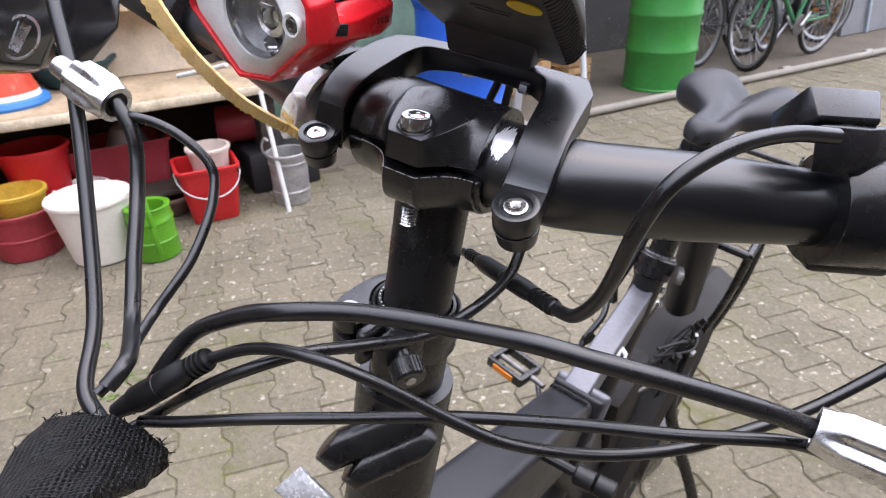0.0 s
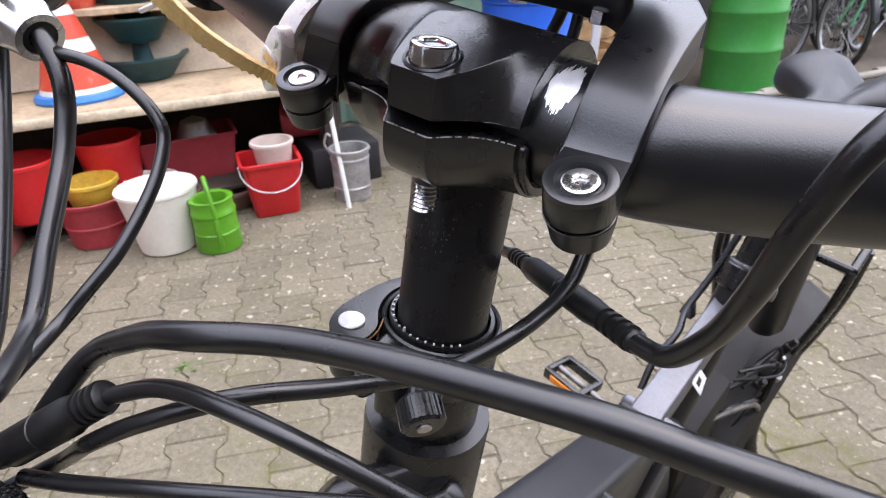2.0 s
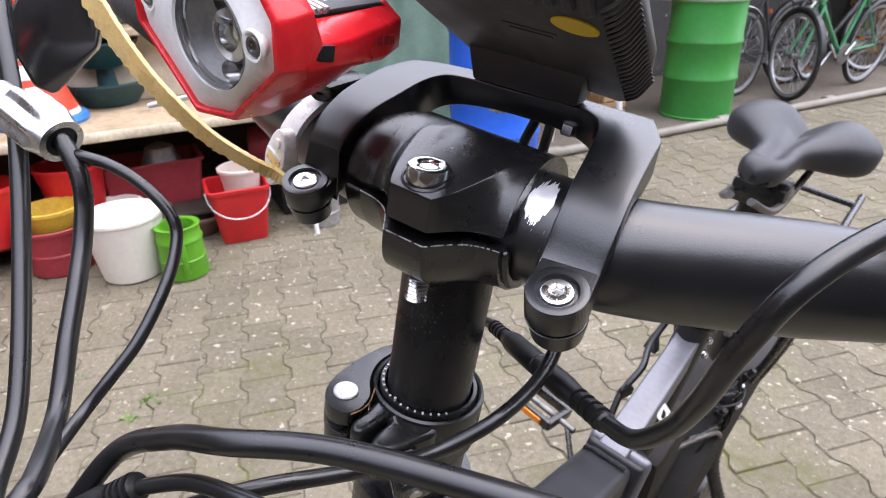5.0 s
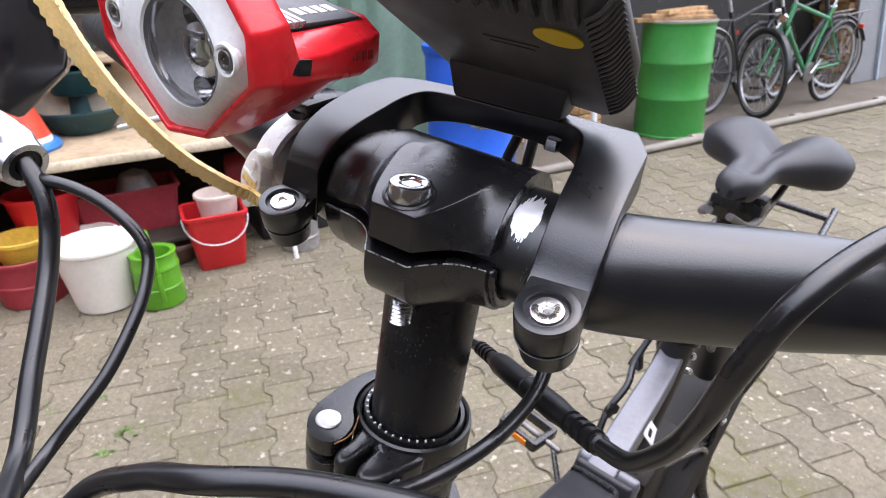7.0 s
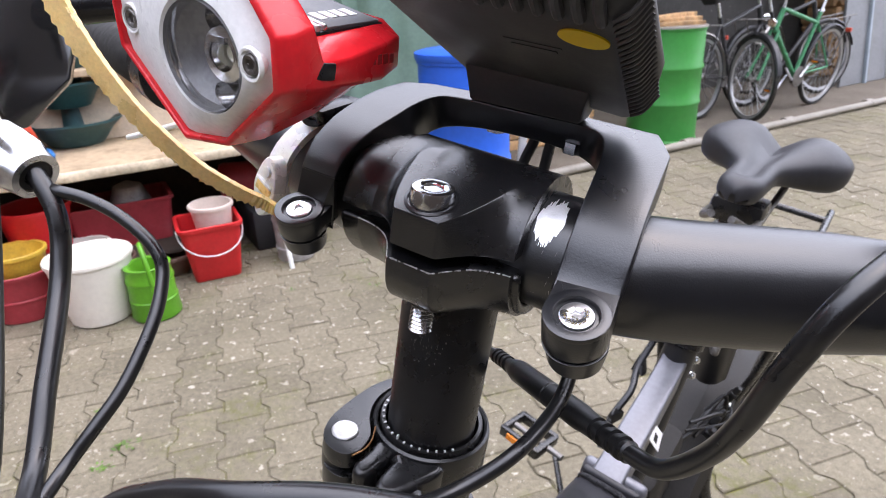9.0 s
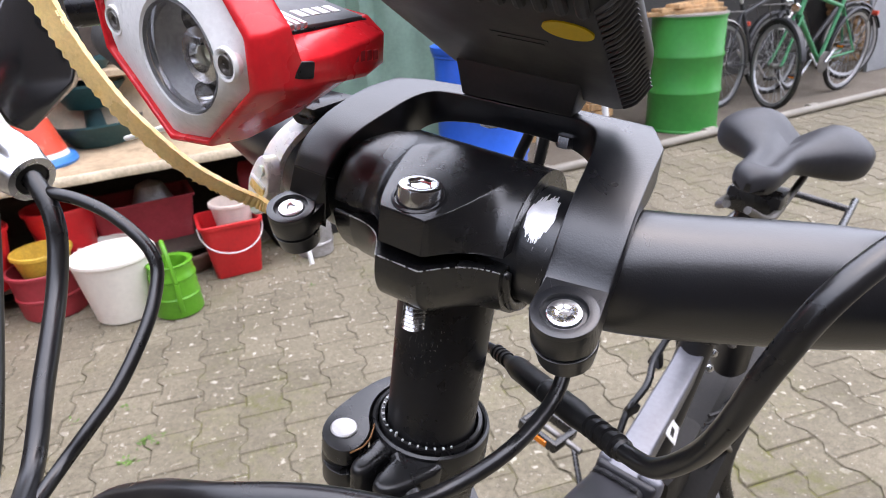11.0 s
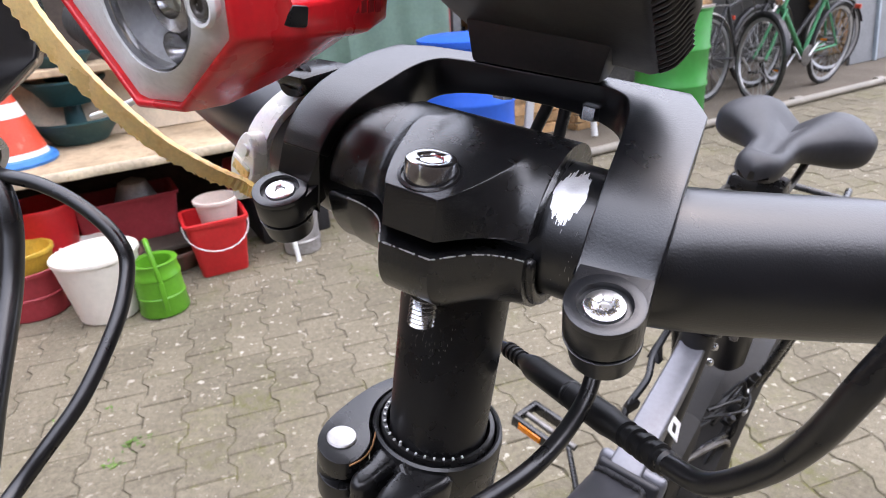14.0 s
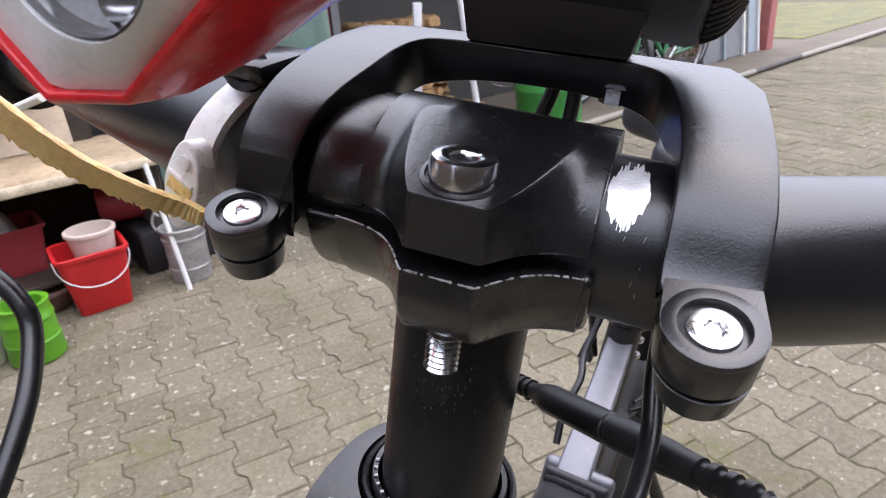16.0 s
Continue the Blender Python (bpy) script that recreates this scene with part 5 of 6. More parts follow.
shell = loft([
    ringy(0.0020, shrink(FRONT, 0.90)),
    ringy(-0.0008, shrink(FRONT, 0.915)),
    ringy(-0.0004, shrink(FRONT, 0.98)),
    ringy(0.0035, shrink(FRONT, 1.0)),
    ringy(0.0085, [(-0.0288, 0.0052), (-0.0135, 0.0195), (0.0132, 0.0184), (0.0252, 0.0058), (0.0252, -0.0064), (0.0078, -0.0214), (-0.0095, -0.0230), (-0.0286, -0.0070)]),
    ringy(0.0112, [(-0.0282, 0.0035), (-0.0145, 0.0046), (0.0152, 0.0006), (0.0249, -0.0016), (0.0249, -0.0068), (0.0086, -0.0206), (-0.0100, -0.0220), (-0.0280, -0.0072)]),
    ringy(0.0200, [(-0.0262, 0.0025), (-0.0145, 0.0044), (0.0152, 0.0006), (0.0236, -0.0020), (0.0237, -0.0078), (0.0108, -0.0181), (-0.0112, -0.0190), (-0.0262, -0.0078)]),
    ringy(0.0340, [(-0.0235, -0.0004), (-0.0140, 0.0040), (0.0150, 0.0008), (0.0208, -0.0018), (0.0204, -0.0098), (0.0125, -0.0128), (-0.0125, -0.0130), (-0.0235, -0.0095)]),
    ringy(0.0425, [(-0.0205, -0.0016), (-0.0120, 0.0026), (0.0130, 0.0016), (0.0184, -0.0018), (0.0180, -0.0090), (0.0115, -0.0112), (-0.0115, -0.0112), (-0.0205, -0.0085)]),
], (False, True))
red = part("red_shell", bevelled(shell, 0.0014, 3, 22), RED_PLASTIC, light, "glossy red plastic shell", 50)
# silver face with the round opening for the reflector
n = 48
oc = shrink(FRONT, 0.905)


def on_outline(poly, a):
    """Where the ray at angle a leaves the outline."""
    d = Vector((math.cos(a), math.sin(a)))
    best = 1.0
    for p, q in zip(poly, poly[1:] + poly[:1]):
        p, q = Vector(p), Vector(q)
        e = q - p
        det = d.x * -e.y + d.y * e.x
        if abs(det) > 1e-9:
            t, s = (p.x * -e.y + p.y * e.x) / det, (d.x * p.y - d.y * p.x) / det
            if t > 0 and -1e-6 <= s <= 1 + 1e-6:
                best = t
    return d * best


bm = bmesh.new()
rows = []
for f, y in ((0, 0.0008), (0.35, -0.0006), (0.75, -0.0026), (0.93, -0.0030), (1.0, -0.0020), (1.03, 0.004)):
    rows.append([])
    for j in range(n):
        a = 2 * math.pi * j / n
        o, i = on_outline(oc, a), Vector((0.0048, -0.0020)) + Vector((0.0120 * math.cos(a), 0.0108 * math.sin(a)))
        p = o.lerp(i, f)
        rows[-1].append(bm.verts.new((p.x, y, p.y)))
for a, b in zip(rows[:-1], rows[1:]):
    for j in range(n):
        bm.faces.new((a[j], a[(j + 1) % n], b[(j + 1) % n], b[j]))
face = part("silver_face", bm, SILVER, light, "scuffed silver painted face", 40)
ry = at(0, 0, 0, 90, 0, 0)
lc = at(0.0048, -0.0026, -0.0020) @ Matrix.Diagonal((0.872, 1, 0.786, 1))
part("lamp_inner", lathe([(0.0137, 0.0005), (0.0134, -0.002), (0.0122, -0.0060), (0.007, -0.0088), (0.0005, -0.0094)], 40, lc @ ry, cap=False), LAMP_BOWL, light)
for x, z, r in ((0.0080, 0.0054, 0.0028), (0.0086, -0.0086, 0.0026)):
    part("reflector", lathe([(r, -0.0022), (r * 0.86, -0.0050), (r * 0.55, -0.0075), (r * 0.2, -0.0086)], 32, at(x, -0.0020, z) @ ry, cap=False), MIRROR, light)
part("collimator", lathe([(0.0030, -0.0022), (0.0050, -0.0026), (0.0054, -0.0034), (0.0040, -0.0085), (0.0018, -0.0110)], 30, at(0.0096, -0.0026, -0.0010) @ ry, cap=False), MIRROR, light)
part("inner_bowl", lathe([(0.0029, -0.0024), (0.0022, -0.0060), (0.0010, -0.0075)], 24, at(0.0096, -0.0026, -0.0010) @ ry, cap=False), MIRROR, light)
part("led", lathe([(0.0017, -0.0065), (0.0016, -0.0052), (0.0009, -0.0045), (0.0002, -0.0043)], 20, at(0.0096, -0.0026, -0.0010) @ ry), LED, light)
part("lamp_bar", box((0.004, 0.010, 0.0012), at(0.0090, 0.004, 0.0018)), MIRROR, light)
GLASS = mat("clear_polycarbonate", (0.96, 0.97, 0.97), 0.03, 0, 0.0, 40, trans=1.0, ior=1.3, rvar=0.02)
lens = part("lens", lathe([(0.0137, -0.0012), (0.0130, 0.0002), (0.0090, 0.0016), (0.0040, 0.0024), (0.0003, 0.0026)], 48, lc @ ry, cap=False), GLASS, light, "clear dusty lens")
lens.visible_shadow = False
for sx_ in (-1, 1):
    m = at(-0.0012 + sx_ * 0.0206, -0.0018 - 0.0010 * sx_, -0.0006 * sx_) @ ry
    rim = part("screw_recess", lathe([(0.0034, -0.0006), (0.0031, 0.0002), (0.0026, 0.0001), (0.0023, -0.0024)], 28, m, cap=False), SILVER, light)
    cap_screw("face_screw", m @ at(0, 0, 0.0002), 0.0021, 0.0025, 0.00115, STEEL_DIRTY, light, lambda n_, b_, m_, l_, p_: part(n_, b_, m_, p_, l_), "small dark socket screw")
part("side_slot", prism([(-0.0042, -0.0010), (0.0018, -0.0020), (0.0024, 0.0014), (-0.0012, 0.0020)], -0.0006, 0.0006, at(0.0246, 0.0118, -0.0034) @ Matrix(((0, 0, 1, 0), (1, 0, 0, 0), (0, 1, 0, 0), (0, 0, 0, 1))), 0.0004), PLASTIC, light, "dark translucent side window")
# top: dark cover with cooling ribs and grey lettering bars
cm = at(0, 0, 0.0030, -1.0, 8.0, 0)
cover = part("top_cover", prism([(-0.0140, 0.0112), (0.0145, 0.0112), (0.0148, 0.0405), (-0.0130, 0.0405)], -0.0022, 0.0008, cm, 0.0004), PLASTIC, light)
part("name_plate", prism([(-0.0110, 0.0240), (0.0140, 0.0225), (0.0142, 0.0395), (-0.0110, 0.0395)], 0.0004, 0.0014, cm, 0.0003), PLATE_GREY, cover, "grey name plate")
for k in range(4):
    part("plate_bar", box((0.0042, 0.0022, 0.0002), cm @ at(0.0075, 0.0262 + 0.0032 * k, 0.00145)), SILVER, cover)
for k in range(6):
    part("cooling_rib", box((0.026, 0.0011, 0.0024), cm @ at(0.0012, 0.0125 + k * 0.0019, 0.0009), 0.0003), ALLOY, cover)
for k in range(4):
    part("side_lettering", box((0.0003, 0.0016, 0.0022), at(0.0214 - 0.00030 * k, 0.0295 + 0.0024 * k, -0.0046 - 0.0003 * k, 0, 0, 8)), DARK_RED_PRINT, light)
# mount, strap round the bar, buckle and notched tail
BARI = HL.inverted() @ BAR


def lp(name, bm, material, label="", parent=None, sharp=40):
    """A part of the headlight, built about the bar's centre."""
    bm.transform(BARI)
    return part(name, bm, material, parent or light, label, sharp)


def flat(w, th):
    return lambda i, s: [(-w / 2, -th / 2), (-w / 2 + th * 0.3, th / 2), (w / 2 - th * 0.3, th / 2), (w / 2, -th / 2)]


lp("mount_foot", hull([(-0.056, -0.011, 0.0215), (-0.044, -0.011, 0.0220), (-0.054, 0.006, 0.0235), (-0.042, 0.007, 0.0240), (-0.055, -0.008, 0.0165), (-0.044, -0.008, 0.0168), (-0.053, 0.008, 0.0168), (-0.043, 0.008, 0.0170)], 0.0015, 2), PLASTIC, "black rubber mounting foot")
band = [Vector((-0.0575 + 0.007 * max(0, math.sin(radians(a))) ** 2, 0.006 - 0.0192 * math.cos(radians(a)), 0.0178 * math.sin(radians(a)) - 0.001)) for a in range(120, -45, -9)]
bm = bmesh.new()
rings = []
for p in band:
    out = Vector((0, p.y - 0.004, p.z)).normalized()
    rings.append([bm.verts.new(p + Vector((dx, 0, 0)) + out * dr) for dx, dr in ((-0.0038, 0), (-0.0036, 0.0021), (0.0036, 0.0021), (0.0038, 0))])
for a, b in zip(rings[:-1], rings[1:]):
    for j in range(4):
        bm.faces.new((a[j], a[(j + 1) % 4], b[(j + 1) % 4], b[j]))
bm.faces.new(rings[0]), bm.faces.new(rings[-1][::-1])
strap = lp("silicone_strap", bm, SILICONE_PALE, "pale translucent silicone strap")
lp("strap_eye", lathe([(0.0030, 0), (0.0046, 0.0002), (0.0048, 0.0016), (0.0030, 0.0018)], 24, at(-0.0500, -0.0060, 0.0195, 62, 12, 0), cap=False), PLASTIC, "", strap)
buckle_out = [(0.0049 * math.cos(radians(a)) * (1 - 0.12 * abs(math.sin(radians(a * 2)))), 0.0098 * math.sin(radians(a))) for a in range(0, 360, 12)]
bkm = at(-0.0568, -0.0150, -0.0035) @ at(0, 0, 0, 0, 0, -8) @ at(0, 0, 0, 84, 0, 0) @ at(0, 0, 0, 0, 0, -10)
buckle = lp("buckle", prism(buckle_out, 0.0, 0.0048, bkm, 0.0011, 3), SILICONE_PALE, "", strap)
lp("buckle_peg", lathe([(0.0017, 0), (0.0016, 0.0009), (0.0004, 0.001)], 20, bkm @ at(0.0004, 0.0052, 0.0047)), SILICONE_PALE, "", strap)
lp("buckle_slot", box((0.0068, 0.0030, 0.0010), bkm @ at(0, -0.0006, 0.0047, 0, 0, -12), 0.0003), SILICONE, "", strap)
lp("buckle_lip", box((0.0072, 0.0010, 0.0014), bkm @ at(0, 0.0015, 0.0048, 0, 0, -12), 0.0003), SILICONE_PALE, "", strap)
tail = spline([(-0.0500, -0.0222, -0.0072), (-0.0540, -0.0232, -0.0058), (-0.0590, -0.0290, -0.0020), (-0.0675, -0.0365, 0.0050), (-0.0775, -0.0440, 0.0165), (-0.0850, -0.0475, 0.0255), (-0.0915, -0.0500, 0.0345), (-0.0985, -0.0510, 0.0440), (-0.1040, -0.0510, 0.0560), (-0.107, -0.0505, 0.066)], 8)


def tail_ring(i, s):
    """Section of the tail: every other ring stands out as a cross ridge."""
    hw, th, e = 0.0014 + 0.0020 * s, 0.0008 + 0.00030 * (i % 2), 0.0006 * (i % 2)
    return [(-th, -hw - e), (th, -hw - e), (th * 1.1, 0.0), (th, hw), (-th, hw), (-th * 1.1, 0.0)]


strap_tail = lp("strap_tail", sweep(bmesh.new(), tail, tail_ring), SILICONE, "yellowed notched silicone strap tail", strap, 30)
random.seed(8)
for i in range(len(tail) - 1):
    for k in range(2):
        d = (tail[i + 1] - tail[i]).normalized()
        side = Vector((0, 0, 1)).cross(d).normalized()
        upv = d.cross(side)
        p = tail[i].lerp(tail[i + 1], random.random()) - upv * (0.0014 + 0.0021 * i / len(tail)) * random.choice((1, 1, -1))
        lp("torn_edge", hull([p + side * 0.0009, p - side * 0.0009, p + d * 0.0016 + side * 0.0007, p + d * 0.0016 - side * 0.0007, p + d * random.uniform(-0.001, 0.002) - upv * random.uniform(0.0004, 0.0013)]), SILICONE, "", strap_tail)
lp("loose_tie", tube([(-0.0790, -0.0300, 0.0130), (-0.0960, -0.0270, 0.0055), (-0.1130, -0.0245, -0.0015)], 0.0009, 8), TIE, "white cable tie end", strap)

# black lamp on the bridge, seen from below
lamp = thing("work_lamp", BAR, "matt black ribbed lamp housing bolted on the bracket", "lamp")
SLOPE = -0.65


def under(u, v, lift=0.0):
    """A point of the lamp's sloping underside."""
    return Vector((u, v, 0.0556 + SLOPE * (v + 0.0114) + lift))


base = [(-0.0140, 0.0190), (0.0342, 0.0236), (0.0348, -0.0190), (-0.0275, -0.0190), (-0.0262, -0.0110)]
body_pts = [under(u, v) for u, v in base]
body_pts += [under(u, v, 0.007) for u, v in ((-0.0170, 0.0215), (0.0392, 0.0222), (0.0424, 0.0070), (0.0408, -0.0215), (-0.0330, -0.0190))]
body_pts += [Vector(p) for p in ((-0.036, -0.030, 0.088), (0.0350, -0.030, 0.088), (0.0290, 0.0300, 0.062), (-0.018, 0.0300, 0.062))]
body = part("lamp_body", hull(body_pts, 0.0022, 4), LAMP_PLASTIC, lamp, "", 30)
part("lamp_foot", bevelled(loft([[(-0.0118, 0.0165, 0.0292), (0.0222, 0.0165, 0.0302), (0.0222, 0.024, 0.0306), (-0.0118, 0.024, 0.0300)], [(-0.0132, 0.0125, 0.0402), (0.0245, 0.0125, 0.0402), (0.0245, 0.030, 0.0420), (-0.0132, 0.030, 0.0420)]]), 0.0010, 2), LAMP_PLASTIC, lamp)
slope = math.degrees(math.atan(-SLOPE))
fm = Matrix.Translation(under(0.0272, -0.0114)) @ at(0, 0, 0, 180 - slope, 0, 0)
part("yellow_oval", prism([(0.0060 * math.cos(2 * math.pi * j / 36), 0.0035 * math.sin(2 * math.pi * j / 36)) for j in range(36)], 0.0, 0.0004, fm), YELLOW, lamp, "blank yellow oval sticker")
for k in range(13):
    u = -0.0235 + k * 0.00465
    fin = [under(u, -0.0172, 0.0002), under(u, -0.0195, 0.0), Vector((u, -0.0235, 0.0650)), Vector((u, -0.0290, 0.0780)), Vector((u, -0.0305, 0.0860))]
    part("heat_rib", tube(spline(fin, 5), lambda s: 0.0014 * min(1.0, 0.35 + s * 6), 10), LAMP_PLASTIC, lamp)
for k in range(22):
    f = k / 21
    a_ = under(0.0345 + 0.0004 * f, 0.0200 - 0.0390 * f, 0.0002)
    b_ = under(0.0403 + 0.0008 * f, 0.0180 - 0.0390 * f, 0.0062)
    part("vent_slat", tube(spline([a_, (a_ + b_) / 2 + Vector((0.0004, -0.0012, -0.0012)), b_], 3), 0.00052, 6), LAMP_PLASTIC, lamp)
for k, wdt in enumerate((0.0150, 0.0120)):
    part("moulded_mark", box((wdt, 0.0008, 0.0002), fm @ at(-0.014, -0.0075 - k * 0.002, 0.0001)), LAMP_PLASTIC, lamp)
for k, u in enumerate((0.0075, 0.0105)):
    part("lamp_wire", tube(spline([(u, 0.030, 0.030), (u - 0.001 + 0.002 * k, 0.0285, 0.020), (u - 0.003 + 0.004 * k, 0.027, 0.008), (u + 0.001, 0.026, -0.01)], 6), 0.0017, 12), RUBBER, lamp)

# ---- things along the bench ----
def round_vessel(name, r0, r1, h, material, m, label, category, wall=0.004, lip=0.008, ribs=()):
    """An open bucket or pot: tapered wall with thickness and a rolled lip."""
    ob = thing(name, m, label, category)
    prof = [(r0 * 0.2, 0.004), (r0 * 0.94, 0.0), (r0, 0.006)]
    for z, k in ribs:
        r = r0 + (r1 - r0) * z
        prof += [(r, h * z - 0.008), (r + k, h * z - 0.004), (r + k, h * z + 0.004), (r, h * z + 0.008)]
    prof += [(r1, h - 0.018), (r1 + lip, h - 0.016), (r1 + lip, h - 0.003), (r1 + lip * 0.5, h), (r1 - wall, h - 0.002), (r0 - wall, 0.012), (r0 * 0.2, 0.011)]
    part("body", lathe(prof, 40), material, ob)
    return ob


bench = thing("workbench", ypose(-0.55, 2.86), "low weathered wooden bench with worn front edge", "bench")
top = part("bench_top", box((3.0, 0.72, 0.034), at(0, 0.385, 0.517), 0.006, 2), WOOD, bench)
random.seed(11)
edge = [(-1.5 + i * 0.1, random.uniform(-0.006, 0.004)) for i in range(31)]
bm = bmesh.new()
rows = [[bm.verts.new((x, 0.02 + dy + (0.004 if z in (0.498, 0.536) else 0), z)) for x, dy in edge] for z in (0.498, 0.504, 0.53, 0.536)]
back_rows = [[bm.verts.new((x, 0.034, z)) for x, dy in edge] for z in (0.498, 0.536)]
loop = rows + [back_rows[1], back_rows[0]]
for a, b in zip(loop, loop[1:] + loop[:1]):
    for i in range(30):
        bm.faces.new((a[i], a[i + 1], b[i + 1], b[i]))
part("front_edge", bm, WOOD_EDGE, bench, "splintered pale front edge")
# legs and lower back in a near-black board colour, darker than the top
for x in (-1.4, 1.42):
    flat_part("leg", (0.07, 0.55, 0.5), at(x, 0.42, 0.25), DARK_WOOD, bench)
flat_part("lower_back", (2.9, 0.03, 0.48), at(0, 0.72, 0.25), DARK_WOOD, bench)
board = thing("chipboard_sheet", ypose(-0.35, 3.50, 0.535), "pale chipboard sheet propped against the shed wall", "board")
flat_part("sheet", (2.1, 0.018, 0.34), at(0, 0, 0.17, -6), CHIPBOARD, board)
shelf = thing("wall_shelf", ypose(-0.30, 3.42, 0.86), "narrow wooden shelf on the shed wall", "shelf")
flat_part("shelf_board", (1.9, 0.26, 0.03), at(0, 0, 0), WOOD, shelf)
flat_part("shelf_back", (1.9, 0.03, 0.25), at(0, 0.12, -0.12), WOOD, shelf)
# lighthouse-like red and white cone on a blue foot
cone = thing("garden_lighthouse", at(-2.005, 2.515, 0.535, 0, 0, 10), "red and white painted garden lighthouse with blue foot", "ornament")
part("foot", lathe([(0.175, 0), (0.18, 0.012), (0.172, 0.03), (0.15, 0.034)], 32), CONE_BLUE, cone)
cols, zs = (CONE_WHITE, SIGNAL_RED, CONE_WHITE, SIGNAL_RED, CONE_WHITE, SIGNAL_RED), (0.034, 0.055, 0.19, 0.245, 0.335, 0.37, 0.43)
for mtl, z0, z1 in zip(cols, zs[:-1], zs[1:]):
    rr0, rr1 = 0.162 - 0.30 * z0, 0.162 - 0.30 * z1
    part("band", lathe([(rr0, z0), (rr1, z1 - 0.0005)], 32), mtl, cone)
for z in (0.115, 0.29):
    r = 0.162 - 0.30 * z
    win = part("window", box((0.034, 0.006, 0.045), at(0.02, -r * 0.98 - 0.001, z, -20), 0.002), CONE_WHITE, cone)
    part("glazing", box((0.01, 0.004, 0.03), at(0.02, -r * 0.98 - 0.005, z, -20)), GREY_PRINT, win)
# tiered dark teal planter
planter = thing("tiered_planter", at(-1.93, 2.88, 0.535), "dark teal tiered plastic planter", "planter")
for z, r in ((0.0, 0.185), (0.17, 0.15), (0.275, 0.12)):
    part("bowl", lathe([(r * 0.5, z), (r * 0.62, z + 0.004), (r * 0.9, z + 0.07), (r * 1.12, z + 0.105), (r * 1.12, z + 0.115), (r * 0.98, z + 0.11), (r * 0.4, z + 0.03)], 40), TEAL, planter)
part("stem", lathe([(0.05, 0.03), (0.035, 0.18), (0.028, 0.36), (0.04, 0.38)], 24), TEAL, planter)
round_vessel("orange_tub", 0.09, 0.11, 0.14, SIGNAL_RED, at(*yard(-0.1, 3.4, 0.876)), "orange red plastic tub on the shelf", "tub")
# under and before the bench
wb = round_vessel("white_pail", 0.112, 0.150, 0.262, BUCKET_WHITE, at(-1.53, 2.215, 0), "grubby white plastic pail", "bucket", lip=0.003)
part("rolled_rim", lathe([(0.150, 0.246), (0.1555, 0.248), (0.1570, 0.256), (0.1545, 0.263), (0.148, 0.2615)], 44), BUCKET_WHITE, wb)
# square red bucket with a wire handle and a pale tub inside
rb = thing("red_bucket", at(-1.245, 2.625, 0, 0, 0, 32), "square bright red plastic bucket with wire handle", "bucket")


def rsq(hx, hy, r, z, n=5):
    pts = []
    for cx, cy, a0 in ((1, 1, 0), (-1, 1, 90), (-1, -1, 180), (1, -1, 270)):
        for i in range(n):
            a = radians(a0 + 90 * i / (n - 1))
            pts.append(((hx - r) * cx + r * math.cos(a), (hy - r) * cy + r * math.sin(a), z))
    return pts


part("body", loft([rsq(0.095, 0.085, 0.02, 0), rsq(0.098, 0.088, 0.022, 0.006), rsq(0.125, 0.115, 0.03, 0.235), rsq(0.134, 0.124, 0.033, 0.237), rsq(0.135, 0.125, 0.033, 0.252), rsq(0.129, 0.119, 0.03, 0.255), rsq(0.121, 0.111, 0.028, 0.25), rsq(0.092, 0.082, 0.018, 0.012)]), BUCKET_RED, rb)
part("wire_handle", tube([(0.137 * math.cos(a), -0.10 * math.sin(a) - 0.045, 0.235 - 0.105 * math.sin(a) ** 0.8) for a in [math.pi * i / 12 for i in range(13)]], 0.0028, 8), WHITE_WOOD, rb, "white coated wire handle")
tub = round_vessel("pale_tub", 0.072, 0.088, 0.15, PALE_TUB, at(-1.235, 2.66, 0.165, 0, 0, 0), "pale translucent plastic tub in the red bucket", "tub")
# green watering can
can = thing("watering_can", at(-1.315, 2.235, 0, 0, 0, 36) @ Matrix.Diagonal((1.08, 1.08, 1.0, 1)), "bright green plastic watering can", "watering can")
part("body", lathe([(0.07, 0), (0.082, 0.004), (0.085, 0.012), (0.081, 0.07), (0.083, 0.074), (0.083, 0.080), (0.080, 0.084), (0.079, 0.15), (0.082, 0.154), (0.082, 0.162), (0.078, 0.168), (0.076, 0.205), (0.080, 0.214), (0.074, 0.217), (0.060, 0.212), (0.056, 0.19), (0.06, 0.02)], 44), CAN_GREEN, can)
part("handle", tube(spline([(0.0, -0.080, 0.150), (-0.004, -0.072, 0.215), (-0.008, -0.050, 0.275), (-0.010, -0.015, 0.300), (-0.006, 0.035, 0.275), (0.0, 0.072, 0.205)], 8), 0.0085, 12), CAN_GREEN, can)
part("front_rib", box((0.018, 0.012, 0.12), at(0.0, -0.084, 0.09), 0.004), CAN_GREEN, can)
# faded red pot with yellow rim tub
pot = round_vessel("red_plant_pot", 0.12, 0.135, 0.20, POT_RED, at(-1.86, 2.24, 0), "faded dark red plant pot", "pot", ribs=((0.45, 0.004),))
round_vessel("yellow_pot", 0.085, 0.105, 0.11, YELLOW_PLASTIC, at(-1.86, 2.25, 0.155), "dusty yellow pot nested in the red pot", "pot")
round_vessel("grey_pot", 0.07, 0.09, 0.14, GALV, at(-1.99, 2.50, 0.0), "dusty grey flower pot", "pot")
c2 = round_vessel("white_bowl", 0.07, 0.105, 0.20, BUCKET_WHITE, at(-1.73, 2.46, 0), "small white plastic bucket", "bucket")
